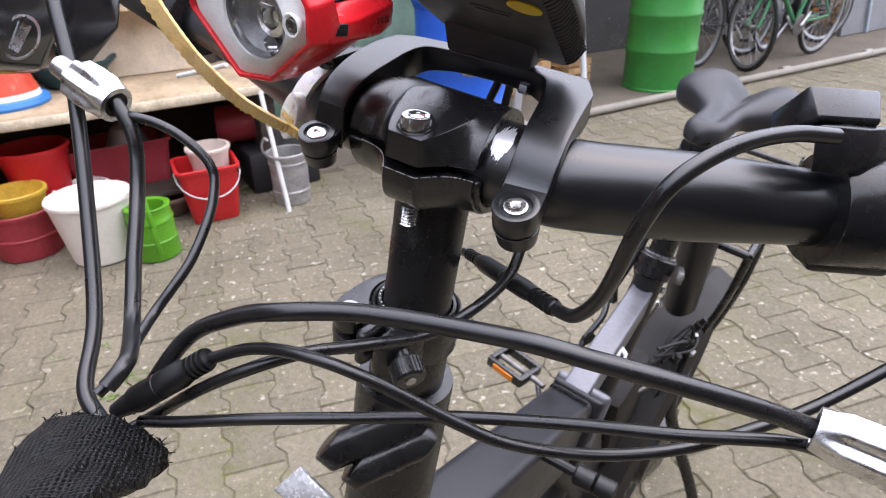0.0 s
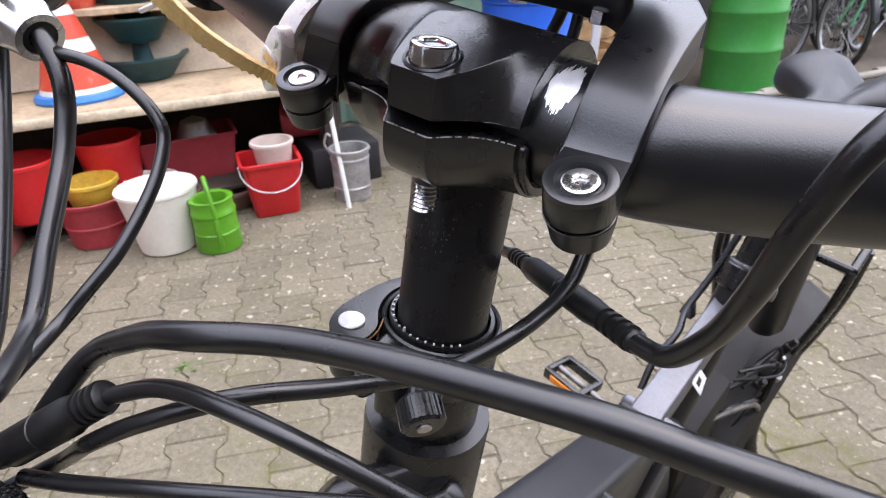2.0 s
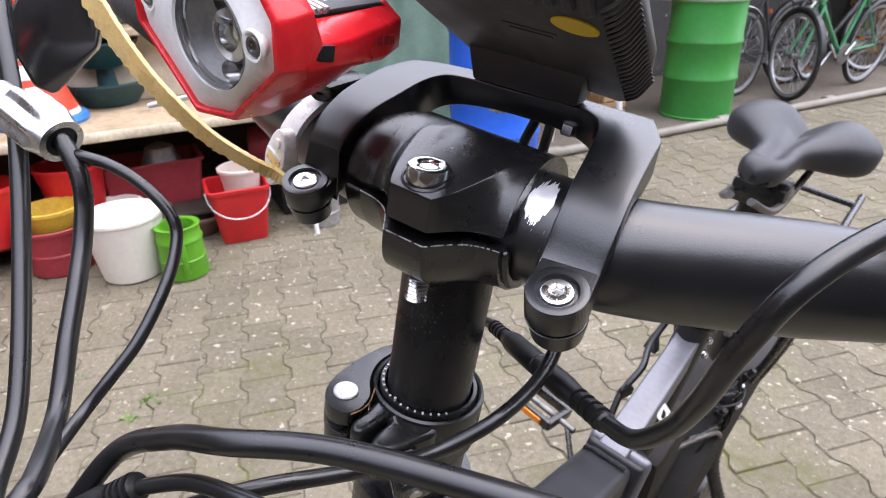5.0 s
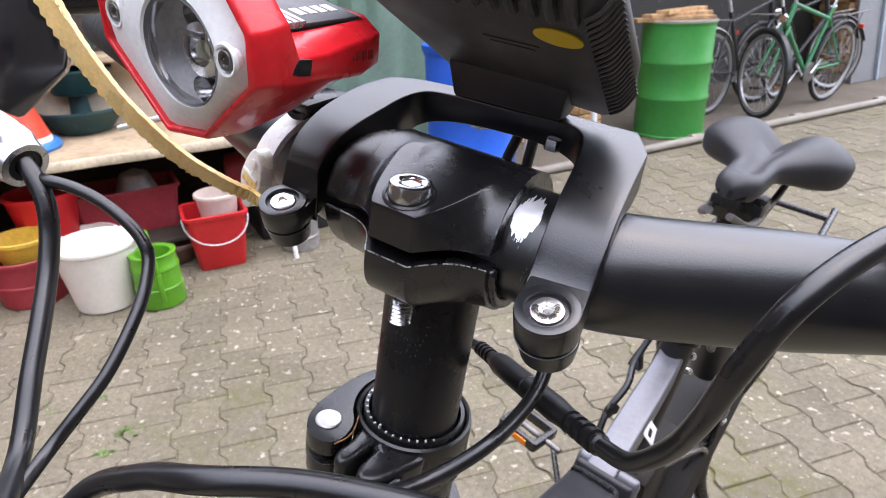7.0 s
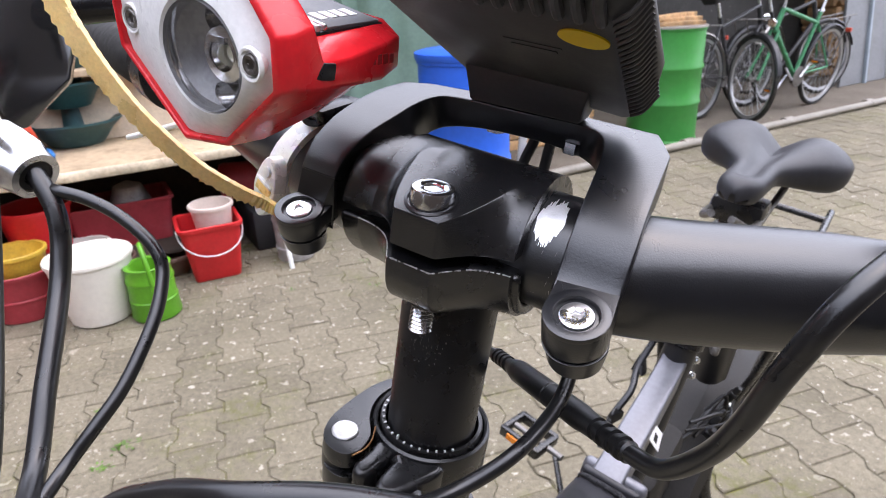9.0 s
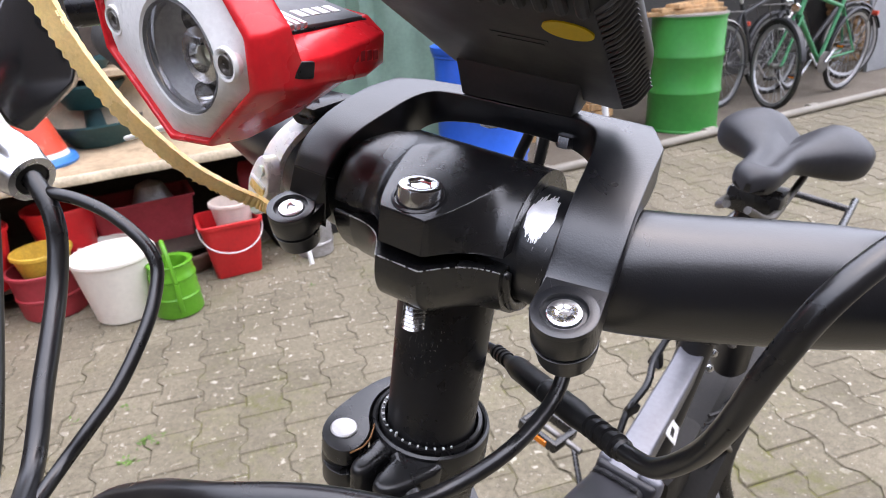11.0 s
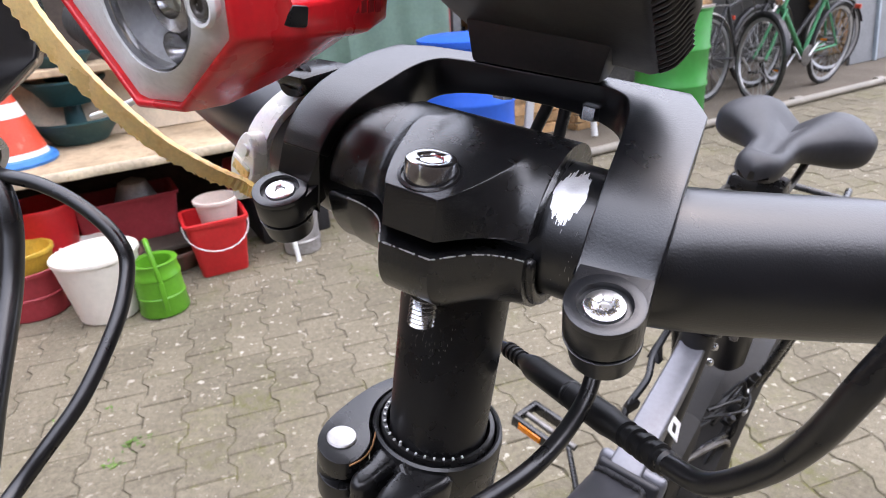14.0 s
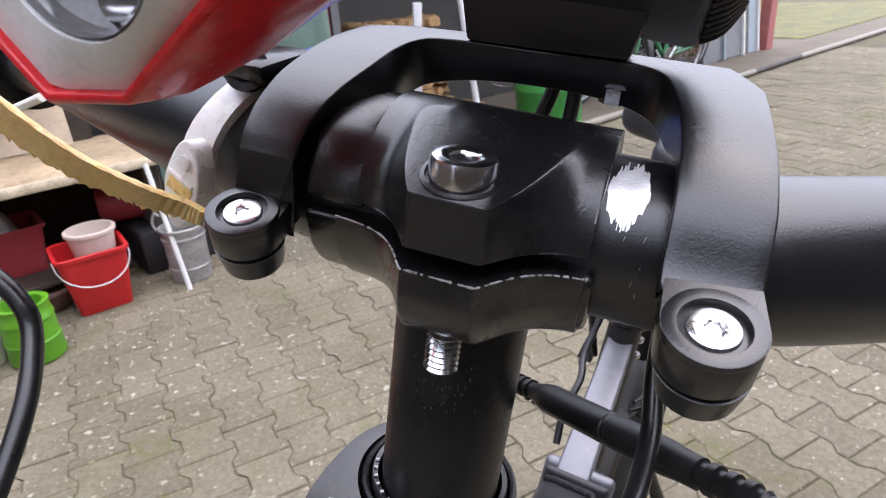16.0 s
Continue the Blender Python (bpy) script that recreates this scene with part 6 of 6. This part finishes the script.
round_vessel("red_pail", 0.10, 0.135, 0.26, BUCKET_RED, at(*yard(-0.10, 3.12, 0.115)), "round red pail on a low board", "bucket")
round_vessel("crimson_pail", 0.10, 0.135, 0.25, BUCKET_RED, at(*yard(-0.42, 3.0, 0.115)), "round red pail with white rim", "bucket")
crate = thing("red_crate", ypose(0.22, 3.22, 0.115), "long red plastic tray under the bench", "crate")
part("tray", loft([rsq(0.19, 0.10, 0.02, 0), rsq(0.215, 0.125, 0.025, 0.19), rsq(0.225, 0.135, 0.025, 0.192), rsq(0.225, 0.135, 0.025, 0.205), rsq(0.208, 0.118, 0.022, 0.203), rsq(0.183, 0.093, 0.018, 0.01)]), POT_RED, crate)
part("white_bag", lathe([(0.09, 0.06), (0.10, 0.15), (0.06, 0.25), (0.01, 0.27)], 14, at(0.05, 0, 0)), GALV, crate)
round_vessel("brown_pot", 0.08, 0.105, 0.13, TERRACOTTA, at(*yard(0.12, 2.98, 0.0)), "brown clay plant pot under the bench", "pot")
round_vessel("clay_bowl", 0.09, 0.13, 0.10, TERRACOTTA, at(*yard(0.36, 3.0, 0.0)), "shallow brown clay bowl", "pot")
# board and battens share the near-black colour of the bench legs
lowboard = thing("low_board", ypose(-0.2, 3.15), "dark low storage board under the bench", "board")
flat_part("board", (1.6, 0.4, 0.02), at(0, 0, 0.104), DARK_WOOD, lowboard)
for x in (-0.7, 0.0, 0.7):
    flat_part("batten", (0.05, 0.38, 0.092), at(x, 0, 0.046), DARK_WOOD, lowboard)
lying = thing("red_canister", at(*yard(0.80, 3.20, 0.30), 0, 0, 20), "crimson plastic canister lying on a box", "canister")
part("body", lathe([(0.05, -0.13), (0.085, -0.12), (0.09, -0.10), (0.09, 0.10), (0.08, 0.125), (0.04, 0.13)], 32, at(0, 0, 0, 0, 90, 0)), POT_RED, lying)
blackb = thing("black_box", ypose(0.92, 3.14), "black plastic box under the bench", "box")
part("body", box((0.34, 0.34, 0.2), at(0, 0, 0.1), 0.015), BLACK_BUCKET, blackb)
mcan = round_vessel("galvanised_can", 0.083, 0.088, 0.245, GALV, at(-0.93, 2.80, 0), "dented grey galvanised can", "can", ribs=((0.8, 0.004), (0.25, 0.004)))
part("side_handle", tube(spline([(-0.09, 0.0, 0.21), (-0.115, 0.0, 0.25), (-0.10, 0.0, 0.30), (-0.08, 0.0, 0.29)], 6), 0.006, 8), GALV, mcan)
rod = thing("wooden_stake", at(-0.905, 2.66, 0), "pale wooden stake leaning against the bench", "stake")
part("stake", tube([(0, 0, 0.0), (-0.10, 0.13, 0.52)], 0.011, 8), WHITE_WOOD, rod)
door = thing("leaning_board", at(-2.02, 1.80, 0, 0, 0, -62), "faded pink painted board standing by the pots", "board")
flat_part("panel", (0.9, 0.03, 0.42), at(0, 0, 0.21, 0, 0, 0), PINK_WOOD, door)

# ---- drums, tarpaulin, posts and clutter by the garage ----
def drum(name, r, h, material, m, label, ribs=(0.35, 0.66), open_top=True):
    ob = thing(name, m, label, "drum")
    prof = [(r * 0.5, 0.012), (r * 0.97, 0.0), (r + 0.006, 0.004), (r + 0.006, 0.014), (r, 0.02)]
    for f in ribs:
        prof += [(r, h * f - 0.022), (r + 0.009, h * f - 0.008), (r + 0.009, h * f + 0.008), (r, h * f + 0.022)]
    prof += [(r, h - 0.02), (r + 0.007, h - 0.014), (r + 0.007, h - 0.002), (r - 0.004, h), (r - 0.008, h - 0.02), (r - 0.01, h - 0.12), (r * 0.4, h - 0.125)]
    part("shell", lathe(prof, 56), material, ob)
    return ob


gd = drum("green_drum", 0.25, 0.80, DRUM_GREEN, at(1.205, 5.07, 0.003), "green painted steel drum with two hoops")
part("rim", lathe([(0.252, 0.795), (0.26, 0.797), (0.261, 0.808), (0.253, 0.811), (0.244, 0.805)], 56), MUDGUARD, gd, "pale worn rim")
for k in range(3):
    pl = thing("timber_offcut", at(1.15 + 0.05 * k, 5.02 + 0.09 * k, 0.82 + 0.022 * k, 0, 0, 20 + 16 * k), "brown timber offcut lying across the drum", "timber")
    flat_part("board", (0.62, 0.10, 0.028), at(0, 0, 0), LOG, pl, 0.004)
bd = drum("blue_drum", 0.235, 0.80, DRUM_BLUE, at(-0.17, 3.50, 0.0), "blue plastic drum with rounded lid")
part("lid", lathe([(0.245, 0.80), (0.25, 0.81), (0.25, 0.835), (0.22, 0.845), (0.05, 0.85)], 48), DRUM_BLUE, bd)
tarp = thing("mint_tarpaulin", at(-0.85, 4.05, 0, 0, 0, 12), "pale mint green tarpaulin hanging in folds", "tarpaulin")
bm = bmesh.new()
nx, nzz = 40, 18
grid = [[bm.verts.new((-0.55 + 1.1 * i / nx, 0.05 * noise.noise(Vector((i * 0.28, j * 0.06, 3))) + 0.018 * math.sin(i * 0.9 + j * 0.07), 0.02 + 1.5 * j / nzz)) for i in range(nx + 1)] for j in range(nzz + 1)]
for j in range(nzz):
    for i in range(nx):
        bm.faces.new((grid[j][i], grid[j][i + 1], grid[j + 1][i + 1], grid[j + 1][i]))
bmesh.ops.solidify(bm, geom=bm.faces[:], thickness=0.004)
part("cloth", bm, MINT, tarp)
for k in range(9):
    part("eyelet", lathe([(0.008, -0.004), (0.014, -0.004), (0.014, 0.004), (0.008, 0.004)], 16, at(-0.5 + k * 0.125, 0.0, 1.49, 90), cap=False), ALLOY, tarp)
frame_left = thing("garage_door_frame", ypose(2.36, 4.40), "faded red painted wooden garage door frame", "door frame")
flat_part("post", (0.16, 0.12, 2.4), at(0, 0, 1.2), BROWN_WOOD, frame_left)
flat_part("jamb", (0.20, 0.10, 2.4), at(0.20, -0.02, 1.2), PINK_WOOD, frame_left)
flat_part("bead", (0.07, 0.06, 2.4), at(0.36, -0.03, 1.2), SHEET_GREY, frame_left)
wp = thing("white_stake", at(0.175, 4.22, 0), "white painted wooden stake", "stake")
part("stake", box((0.05, 0.04, 1.0), at(0, 0, 0.495, 3, 4, 10), 0.004), WHITE_WOOD, wp)
wp2 = thing("white_pole", at(0.62, 4.62, 0), "white metal pole leaning at the garage", "pole")
part("pole", tube([(0, 0, 0.02), (-0.12, 0.15, 1.25)], 0.022, 12), WHITE_WOOD, wp2)
random.seed(21)
for k, (s, n, sx, sy, sz) in enumerate(((2.95, 3.95, 0.5, 0.4, 0.32), (3.05, 4.25, 0.6, 0.35, 0.62), (3.36, 3.72, 0.22, 0.2, 0.24))):
    bx = thing("wooden_crate", ypose(s, n, 0.003, random.uniform(-12, 12)), "worn wooden crate of slats", "crate")
    for f in range(4):
        z = sz * (f + 0.5) / 4
        for yy in (-sy / 2, sy / 2):
            flat_part("slat", (sx, 0.014, sz / 4 - 0.012), at(0, yy, z), LOG, bx, 0.002)
        for xx in (-sx / 2, sx / 2):
            flat_part("slat", (0.014, sy - 0.03, sz / 4 - 0.012), at(xx, 0, z), LOG, bx, 0.002)


def log_pile(name, s0, s1, n, z1, label):
    """Split logs stacked with their ends to the front."""
    ob = thing(name, ypose(s0, n, 0.003), label, "firewood")
    z, row = 0.05, 0
    while z < z1:
        x = 0.05 * (row % 2)
        while x < s1 - s0:
            r = random.uniform(0.042, 0.062)
            k = random.choice((3, 4, 5, 6))
            outl = [(r * random.uniform(0.8, 1.08) * math.cos(2 * math.pi * (j + 0.3 * row) / k), r * random.uniform(0.8, 1.08) * math.sin(2 * math.pi * (j + 0.3 * row) / k)) for j in range(k)]
            dy = random.uniform(-0.03, 0.03)
            part("log", prism(outl, 0, 0.32, at(x, dy + 0.32, z) @ at(0, 0, 0, 90), 0.004, 1), LOG, ob)
            x += r * 1.85
        z += 0.092
        row += 1
    return ob


log_pile("firewood_stack", 7.45, 8.40, 4.25, 1.25, "stack of split firewood against the grey wall")
log_pile("firewood_stack", 2.95, 3.75, 4.30, 0.85, "stack of brown firewood inside the garage door")

# pipe along the strip
pipe = thing("drain_pipe", ypose(1.6, 3.06), "long weathered grey plastic pipe lying on the paving", "pipe")
for a, b, mtl in ((0.0, 4.55, PIPE_GREY), (4.56, 5.0, PIPE_GREY), (5.0, 6.1, PIPE_DARK), (6.1, 12.0, PIPE_GREY)):
    part("length", tube([(a, 0.02 * math.sin(a), 0.030), (b, 0.02 * math.sin(b), 0.030)], 0.028, 16), mtl, pipe)
for a in (0.75, 2.2, 3.35, 4.5):
    part("socket", lathe([(0.028, 0), (0.034, 0.002), (0.034, 0.10), (0.030, 0.105)], 18, at(a, 0, 0.034) @ at(0, 0, 0, 0, 90, 0)), PIPE_GREY, pipe)
# leaning panels and door posts at the far end
panels = thing("sheet_stack", ypose(7.15, 3.75), "grey metal panels leaning against the garage", "panel")
for k, (x, w, mtl) in enumerate(((0.0, 0.42, SHEET_GREY), (0.46, 0.40, SHEET_GREY), (0.92, 0.20, SHEET_BLUE))):
    flat_part("panel", (w, 0.03, 2.0), at(x, 0.12, 1.0, -6), mtl, panels)
    flat_part("panel_edge", (0.035, 0.05, 2.0), at(x + w / 2, 0.10, 1.0, -6), WHITE_WOOD if k else SHEET_BLUE, panels)
pinkp = thing("pink_gate_post", ypose(8.38, 3.75), "faded pink painted wooden gate post", "post")
flat_part("post", (0.16, 0.12, 2.1), at(0, 0, 1.05), PINK_WOOD, pinkp)

# ---- parked bicycles ----
def tube_part(name, a, b, r, mtl, parent, n=12):
    return part(name, tube([Vector(a), Vector(b)], r, n), mtl, parent)


def wheel(parent, x, y, turn, r, guard=None):
    """A spoked wheel with tyre, rim, hub and mudguard under parent."""
    m = at(x, y, r, 0, 0, turn)
    ringm = m @ at(0, 0, 0, 90)
    seg = [(r - 0.018) * Vector((math.cos(2 * math.pi * j / 56), 0, math.sin(2 * math.pi * j / 56))) for j in range(56)]
    tyre_prof = [(r - 0.034, -0.012), (r - 0.016, -0.0185), (r - 0.003, -0.011), (r, 0.0), (r - 0.003, 0.011), (r - 0.016, 0.0185), (r - 0.034, 0.012), (r - 0.034, -0.012)]
    w = part("wheel", lathe(tyre_prof, 56, ringm, cap=False), TYRE, parent)
    part("rim", lathe([(r - 0.036, -0.012), (r - 0.030, -0.014), (r - 0.052, -0.009), (r - 0.055, 0.0), (r - 0.052, 0.009), (r - 0.030, 0.014), (r - 0.036, 0.012)], 56, ringm, cap=False), BIKE_RIM, w)
    part("hub", lathe([(0.012, -0.045), (0.026, -0.03), (0.018, -0.02), (0.018, 0.02), (0.026, 0.03), (0.012, 0.045)], 18, ringm), STEEL_DIRTY, w)
    bm = bmesh.new()
    for j in range(28):
        a = 2 * math.pi * j / 28
        off = 0.35 if j % 4 < 2 else -0.35
        p = Vector((0.022 * math.cos(a + off), (0.028 if j % 2 else -0.028), 0.022 * math.sin(a + off)))
        q = Vector(((r - 0.05) * math.cos(a), 0, (r - 0.05) * math.sin(a)))
        tube([m @ p, m @ q], 0.0016, 5, bm)
    part("spokes", bm, BIKE_RIM, w)
    if guard:
        bm = bmesh.new()
        rings = []
        for j in range(25):
            a = radians(guard[0] + (guard[1] - guard[0]) * j / 24)
            rings.append([bm.verts.new(m @ Vector(((r + 0.018 + dz) * math.cos(a), dy, (r + 0.018 + dz) * math.sin(a)))) for dy, dz in ((-0.028, -0.014), (-0.018, 0.0), (0.018, 0.0), (0.028, -0.014), (0.018, -0.003), (-0.018, -0.003))])
        for a_, b_ in zip(rings[:-1], rings[1:]):
            for j in range(6):
                bm.faces.new((a_[j], a_[(j + 1) % 6], b_[(j + 1) % 6], b_[j]))
        part("mudguard", bm, guard[2], parent)
    return w


def parked_bicycle(m, paint, label, steer=0.0, guard=MUDGUARD, rack=True):
    """A town bicycle with its rear wheel at x = 0 and its front wheel at x = -1.07."""
    b = thing("parked_bicycle", m, label, "bicycle", "bicycles parked along the garage wall")
    R, F = 0.34, Vector((-1.07, 0, 0.34))
    wheel(b, 0, 0, 0, R, (30, 190, guard))
    wheel(b, F.x, 0.0, steer, R, (35, 165, guard))
    bb, seat, head_t, head_b = Vector((-0.44, 0, 0.30)), Vector((-0.24, 0, 0.80)), Vector((-0.83, 0, 0.86)), Vector((-0.88, 0, 0.70))
    for a, c, r in ((bb, seat, 0.016), (bb, head_b, 0.019), (seat - Vector((0.03, 0, 0.08)), head_t, 0.016), (head_b, head_t, 0.02)):
        tube_part("frame_tube", a, c, r, paint, b)
    for y in (-0.05, 0.05):
        tube_part("chain_stay", bb, Vector((0, y, R)), 0.009, paint, b)
        tube_part("seat_stay", seat - Vector((0.02, 0, 0.06)), Vector((0, y, R)), 0.008, paint, b)
        tube_part("fork_blade", head_b + Vector((0, y * 0.6, 0)), Vector((F.x, y, R)), 0.012, paint, b)
    tube_part("seat_post", seat, seat + Vector((0.05, 0, 0.13)), 0.013, ALLOY, b)
    part("saddle", hull([seat + Vector(p) for p in ((0.19, -0.075, 0.15), (0.19, 0.075, 0.15), (0.13, 0.08, 0.17), (0.13, -0.08, 0.17), (-0.09, 0.02, 0.155), (-0.09, -0.02, 0.155), (0.17, 0.05, 0.10), (0.17, -0.05, 0.10), (-0.06, 0, 0.125))], 0.012, 3), SADDLE, b)
    tube_part("stem", head_t, head_t + Vector((0.03, 0, 0.14)), 0.012, ALLOY, b)
    hb = head_t + Vector((0.0, 0, 0.15))
    bars = part("handlebar", tube(spline([hb + Vector(p) for p in ((0.17, -0.29, 0.02), (0.06, -0.28, 0.03), (-0.04, -0.16, 0.03), (-0.05, 0, 0.0), (-0.04, 0.16, 0.03), (0.06, 0.28, 0.03), (0.17, 0.29, 0.02))], 5), 0.0115, 10), ALLOY, b)
    for y in (-0.287, 0.287):
        tube_part("grip", hb + Vector((0.17, y, 0.02)), hb + Vector((0.07, y * 0.985, 0.029)), 0.016, TYRE, bars)
    lampp = part("headlamp", lathe([(0.012, -0.05), (0.032, -0.02), (0.036, 0.0), (0.03, 0.008)], 20, axis_m(head_b + Vector((-0.07, 0, 0.06)), (-1, 0, -0.1))), CHROME, b)
    part("chainring", lathe([(0.02, -0.003), (0.085, -0.003), (0.088, 0.0), (0.085, 0.003), (0.02, 0.003)], 32, at(*bb) @ at(0, -0.045, 0, 90)), STEEL_DIRTY, b)
    for sgn in (-1, 1):
        cr = part("crank", tube([bb + Vector((0, sgn * 0.06, 0)), bb + Vector((-0.10 * sgn, sgn * 0.075, -0.13 * sgn))], 0.010, 10), ALLOY, b)
        part("pedal", box((0.09, 0.08, 0.022), at(*(bb + Vector((-0.10 * sgn, sgn * 0.12, -0.13 * sgn)))), 0.005), TYRE, cr)
        part("reflector", box((0.006, 0.05, 0.012), at(*(bb + Vector((-0.10 * sgn - 0.047, sgn * 0.12, -0.13 * sgn))))), AMBER, cr)
    if rack:
        for y in (-0.06, 0.06):
            tube_part("rack_rail", seat + Vector((0.06, y, -0.06)), Vector((0.26, y, 0.76)), 0.006, STEEL_DIRTY, b)
            tube_part("rack_stay", Vector((0.16, y, 0.755)), Vector((0.0, y, R)), 0.005, STEEL_DIRTY, b)
    part("rear_light", box((0.03, 0.05, 0.035), at(0.33, 0, 0.62), 0.006), SIGNAL_RED, b)
    return b


parked_bicycle(at(2.80, 6.26, 0.003, 4, 0, DANG + 4), BIKE_GREEN, "green town bicycle with dark mudguards parked at the wall", 62, BIKE_BLACK)
parked_bicycle(at(1.62, 5.66, 0.003, 3, 0, DANG + 186) @ at(-0.02, 0, 0), BIKE_BLACK, "dark town bicycle with bright rims parked at the wall", 8)
parked_bicycle(at(2.20, 6.22, 0.003, 3, 0, DANG + 178), BIKE_BLACK, "dark bicycle standing behind the green one", -10, BIKE_BLACK)

# ---- paving: bone-shaped interlocking concrete stones ----
PL, PW, PD = 0.163, 0.129, 0.011
PTURN = 24.0
GAP = 0.0015


def paver_outline():
    """Half-widths along one stone: broad ends, narrow waist."""
    ys = (-0.5, -0.34, -0.17, 0.17, 0.34, 0.5)
    ks = (1, 1, -1, -1, 1, 1)
    right = [(PW / 2 + k * PD - GAP, y * (PL - 2 * GAP)) for y, k in zip(ys, ks)]
    return right + [(-x, y) for x, y in reversed(right)]


OUT = paver_outline()


def paver_geometry(rise=0.0):
    """Vertices and faces of one stone with a chamfered top edge."""
    k = len(OUT)
    cx = 0.0032
    inner_o = [(x - math.copysign(cx, x), y - math.copysign(cx * 0.8, y)) for x, y in OUT]
    verts = [(x, y, -0.03) for x, y in OUT] + [(x, y, -0.0032) for x, y in OUT] + [(x, y, 0.0) for x, y in inner_o]
    faces = []
    for a in (0, k):
        for j in range(k):
            faces.append((a + j, a + (j + 1) % k, a + k + (j + 1) % k, a + k + j))
    faces.append(tuple(range(2 * k, 3 * k)))
    return verts, faces


pv, pf = paver_geometry()
paver_mesh = bpy.data.meshes.new("paver")
paver_mesh.from_pydata(pv, [], pf)
paver_mesh.materials.append(PAVER)
random.seed(77)
pc, ps = math.cos(radians(PTURN)), math.sin(radians(PTURN))
paving = tagged(new("paving"), "bone-shaped grey concrete paving stones with pale specks and mossy joints", "paving", kind="structure")
near, far_v, far_f = 0, [], []
for i in range(-52, 60):
    for j in range(-45, 60):
        px, py = i * PW, (j + 0.5 * (i % 2)) * PL
        x, y = px * pc - py * ps - 0.03, px * ps + py * pc + 1.0 + 0.02
        n_ = -0.5864 * x + 0.81 * y
        if n_ > 3.10 or y < -3.5 or x < -3.4 or x > 7.5 or y > 9.5:
            continue
        tilt = (random.uniform(-0.6, 0.6), random.uniform(-0.6, 0.6), random.uniform(-0.7, 0.7))
        m = at(x, y, random.uniform(-0.003, 0.0015), tilt[0], tilt[1], PTURN + tilt[2])
        if near < 300 and -1.5 < x < 1.6 and 1.15 < y < 2.75 and abs(x + 0.02) < 1.5:
            st = new("paver", paver_mesh)
            st.parent = paving
            st.matrix_basis = m
            near += 1
        else:
            base = len(far_v)
            far_v += [tuple(m @ Vector(v)) for v in pv]
            far_f += [tuple(base + q for q in f) for f in pf]
far_mesh = bpy.data.meshes.new("paving_field")
far_mesh.from_pydata(far_v, [], far_f)
far_mesh.materials.append(PAVER)
field = new("paving_field", far_mesh)
field.parent = paving
tagged(field, kind="stuff")

# weeds in the joints
random.seed(31)


def weed(x, y, size, leaves):
    ob = thing("weed", at(x, y, -0.004), "small green weed growing in a paving joint", "weed", "weeds in the joints")
    bm = bmesh.new()
    for k in range(leaves):
        a, ln, lift = random.uniform(0, 6.28), size * random.uniform(0.5, 1.0), random.uniform(0.15, 0.7)
        d = Vector((math.cos(a), math.sin(a), lift))
        sd = Vector((-math.sin(a), math.cos(a), 0)) * ln * 0.22
        o = Vector((random.uniform(-1, 1), random.uniform(-1, 1), 0)) * size * 0.9
        p = [o, o + d * ln * 0.5 + sd, o + d * ln - Vector((0, 0, ln * 0.25)), o + d * ln * 0.5 - sd]
        bm.faces.new([bm.verts.new(q) for q in p])
    part("leaves", bm, LEAF, ob)


for x, y, sz, nlv in ((-1.005, 1.47, 0.03, 40), (-1.02, 1.39, 0.022, 24), (-1.16, 1.62, 0.02, 14), (-1.3, 1.55, 0.018, 12), (1.15, 1.75, 0.018, 14), (1.5, 2.1, 0.02, 14), (0.95, 2.0, 0.015, 10), (-0.6, 2.75, 0.018, 12), (-0.5, 2.5, 0.018, 10), (-0.85, 2.45, 0.016, 10), (1.9, 2.6, 0.02, 12)):
    weed(x, y, sz, nlv)
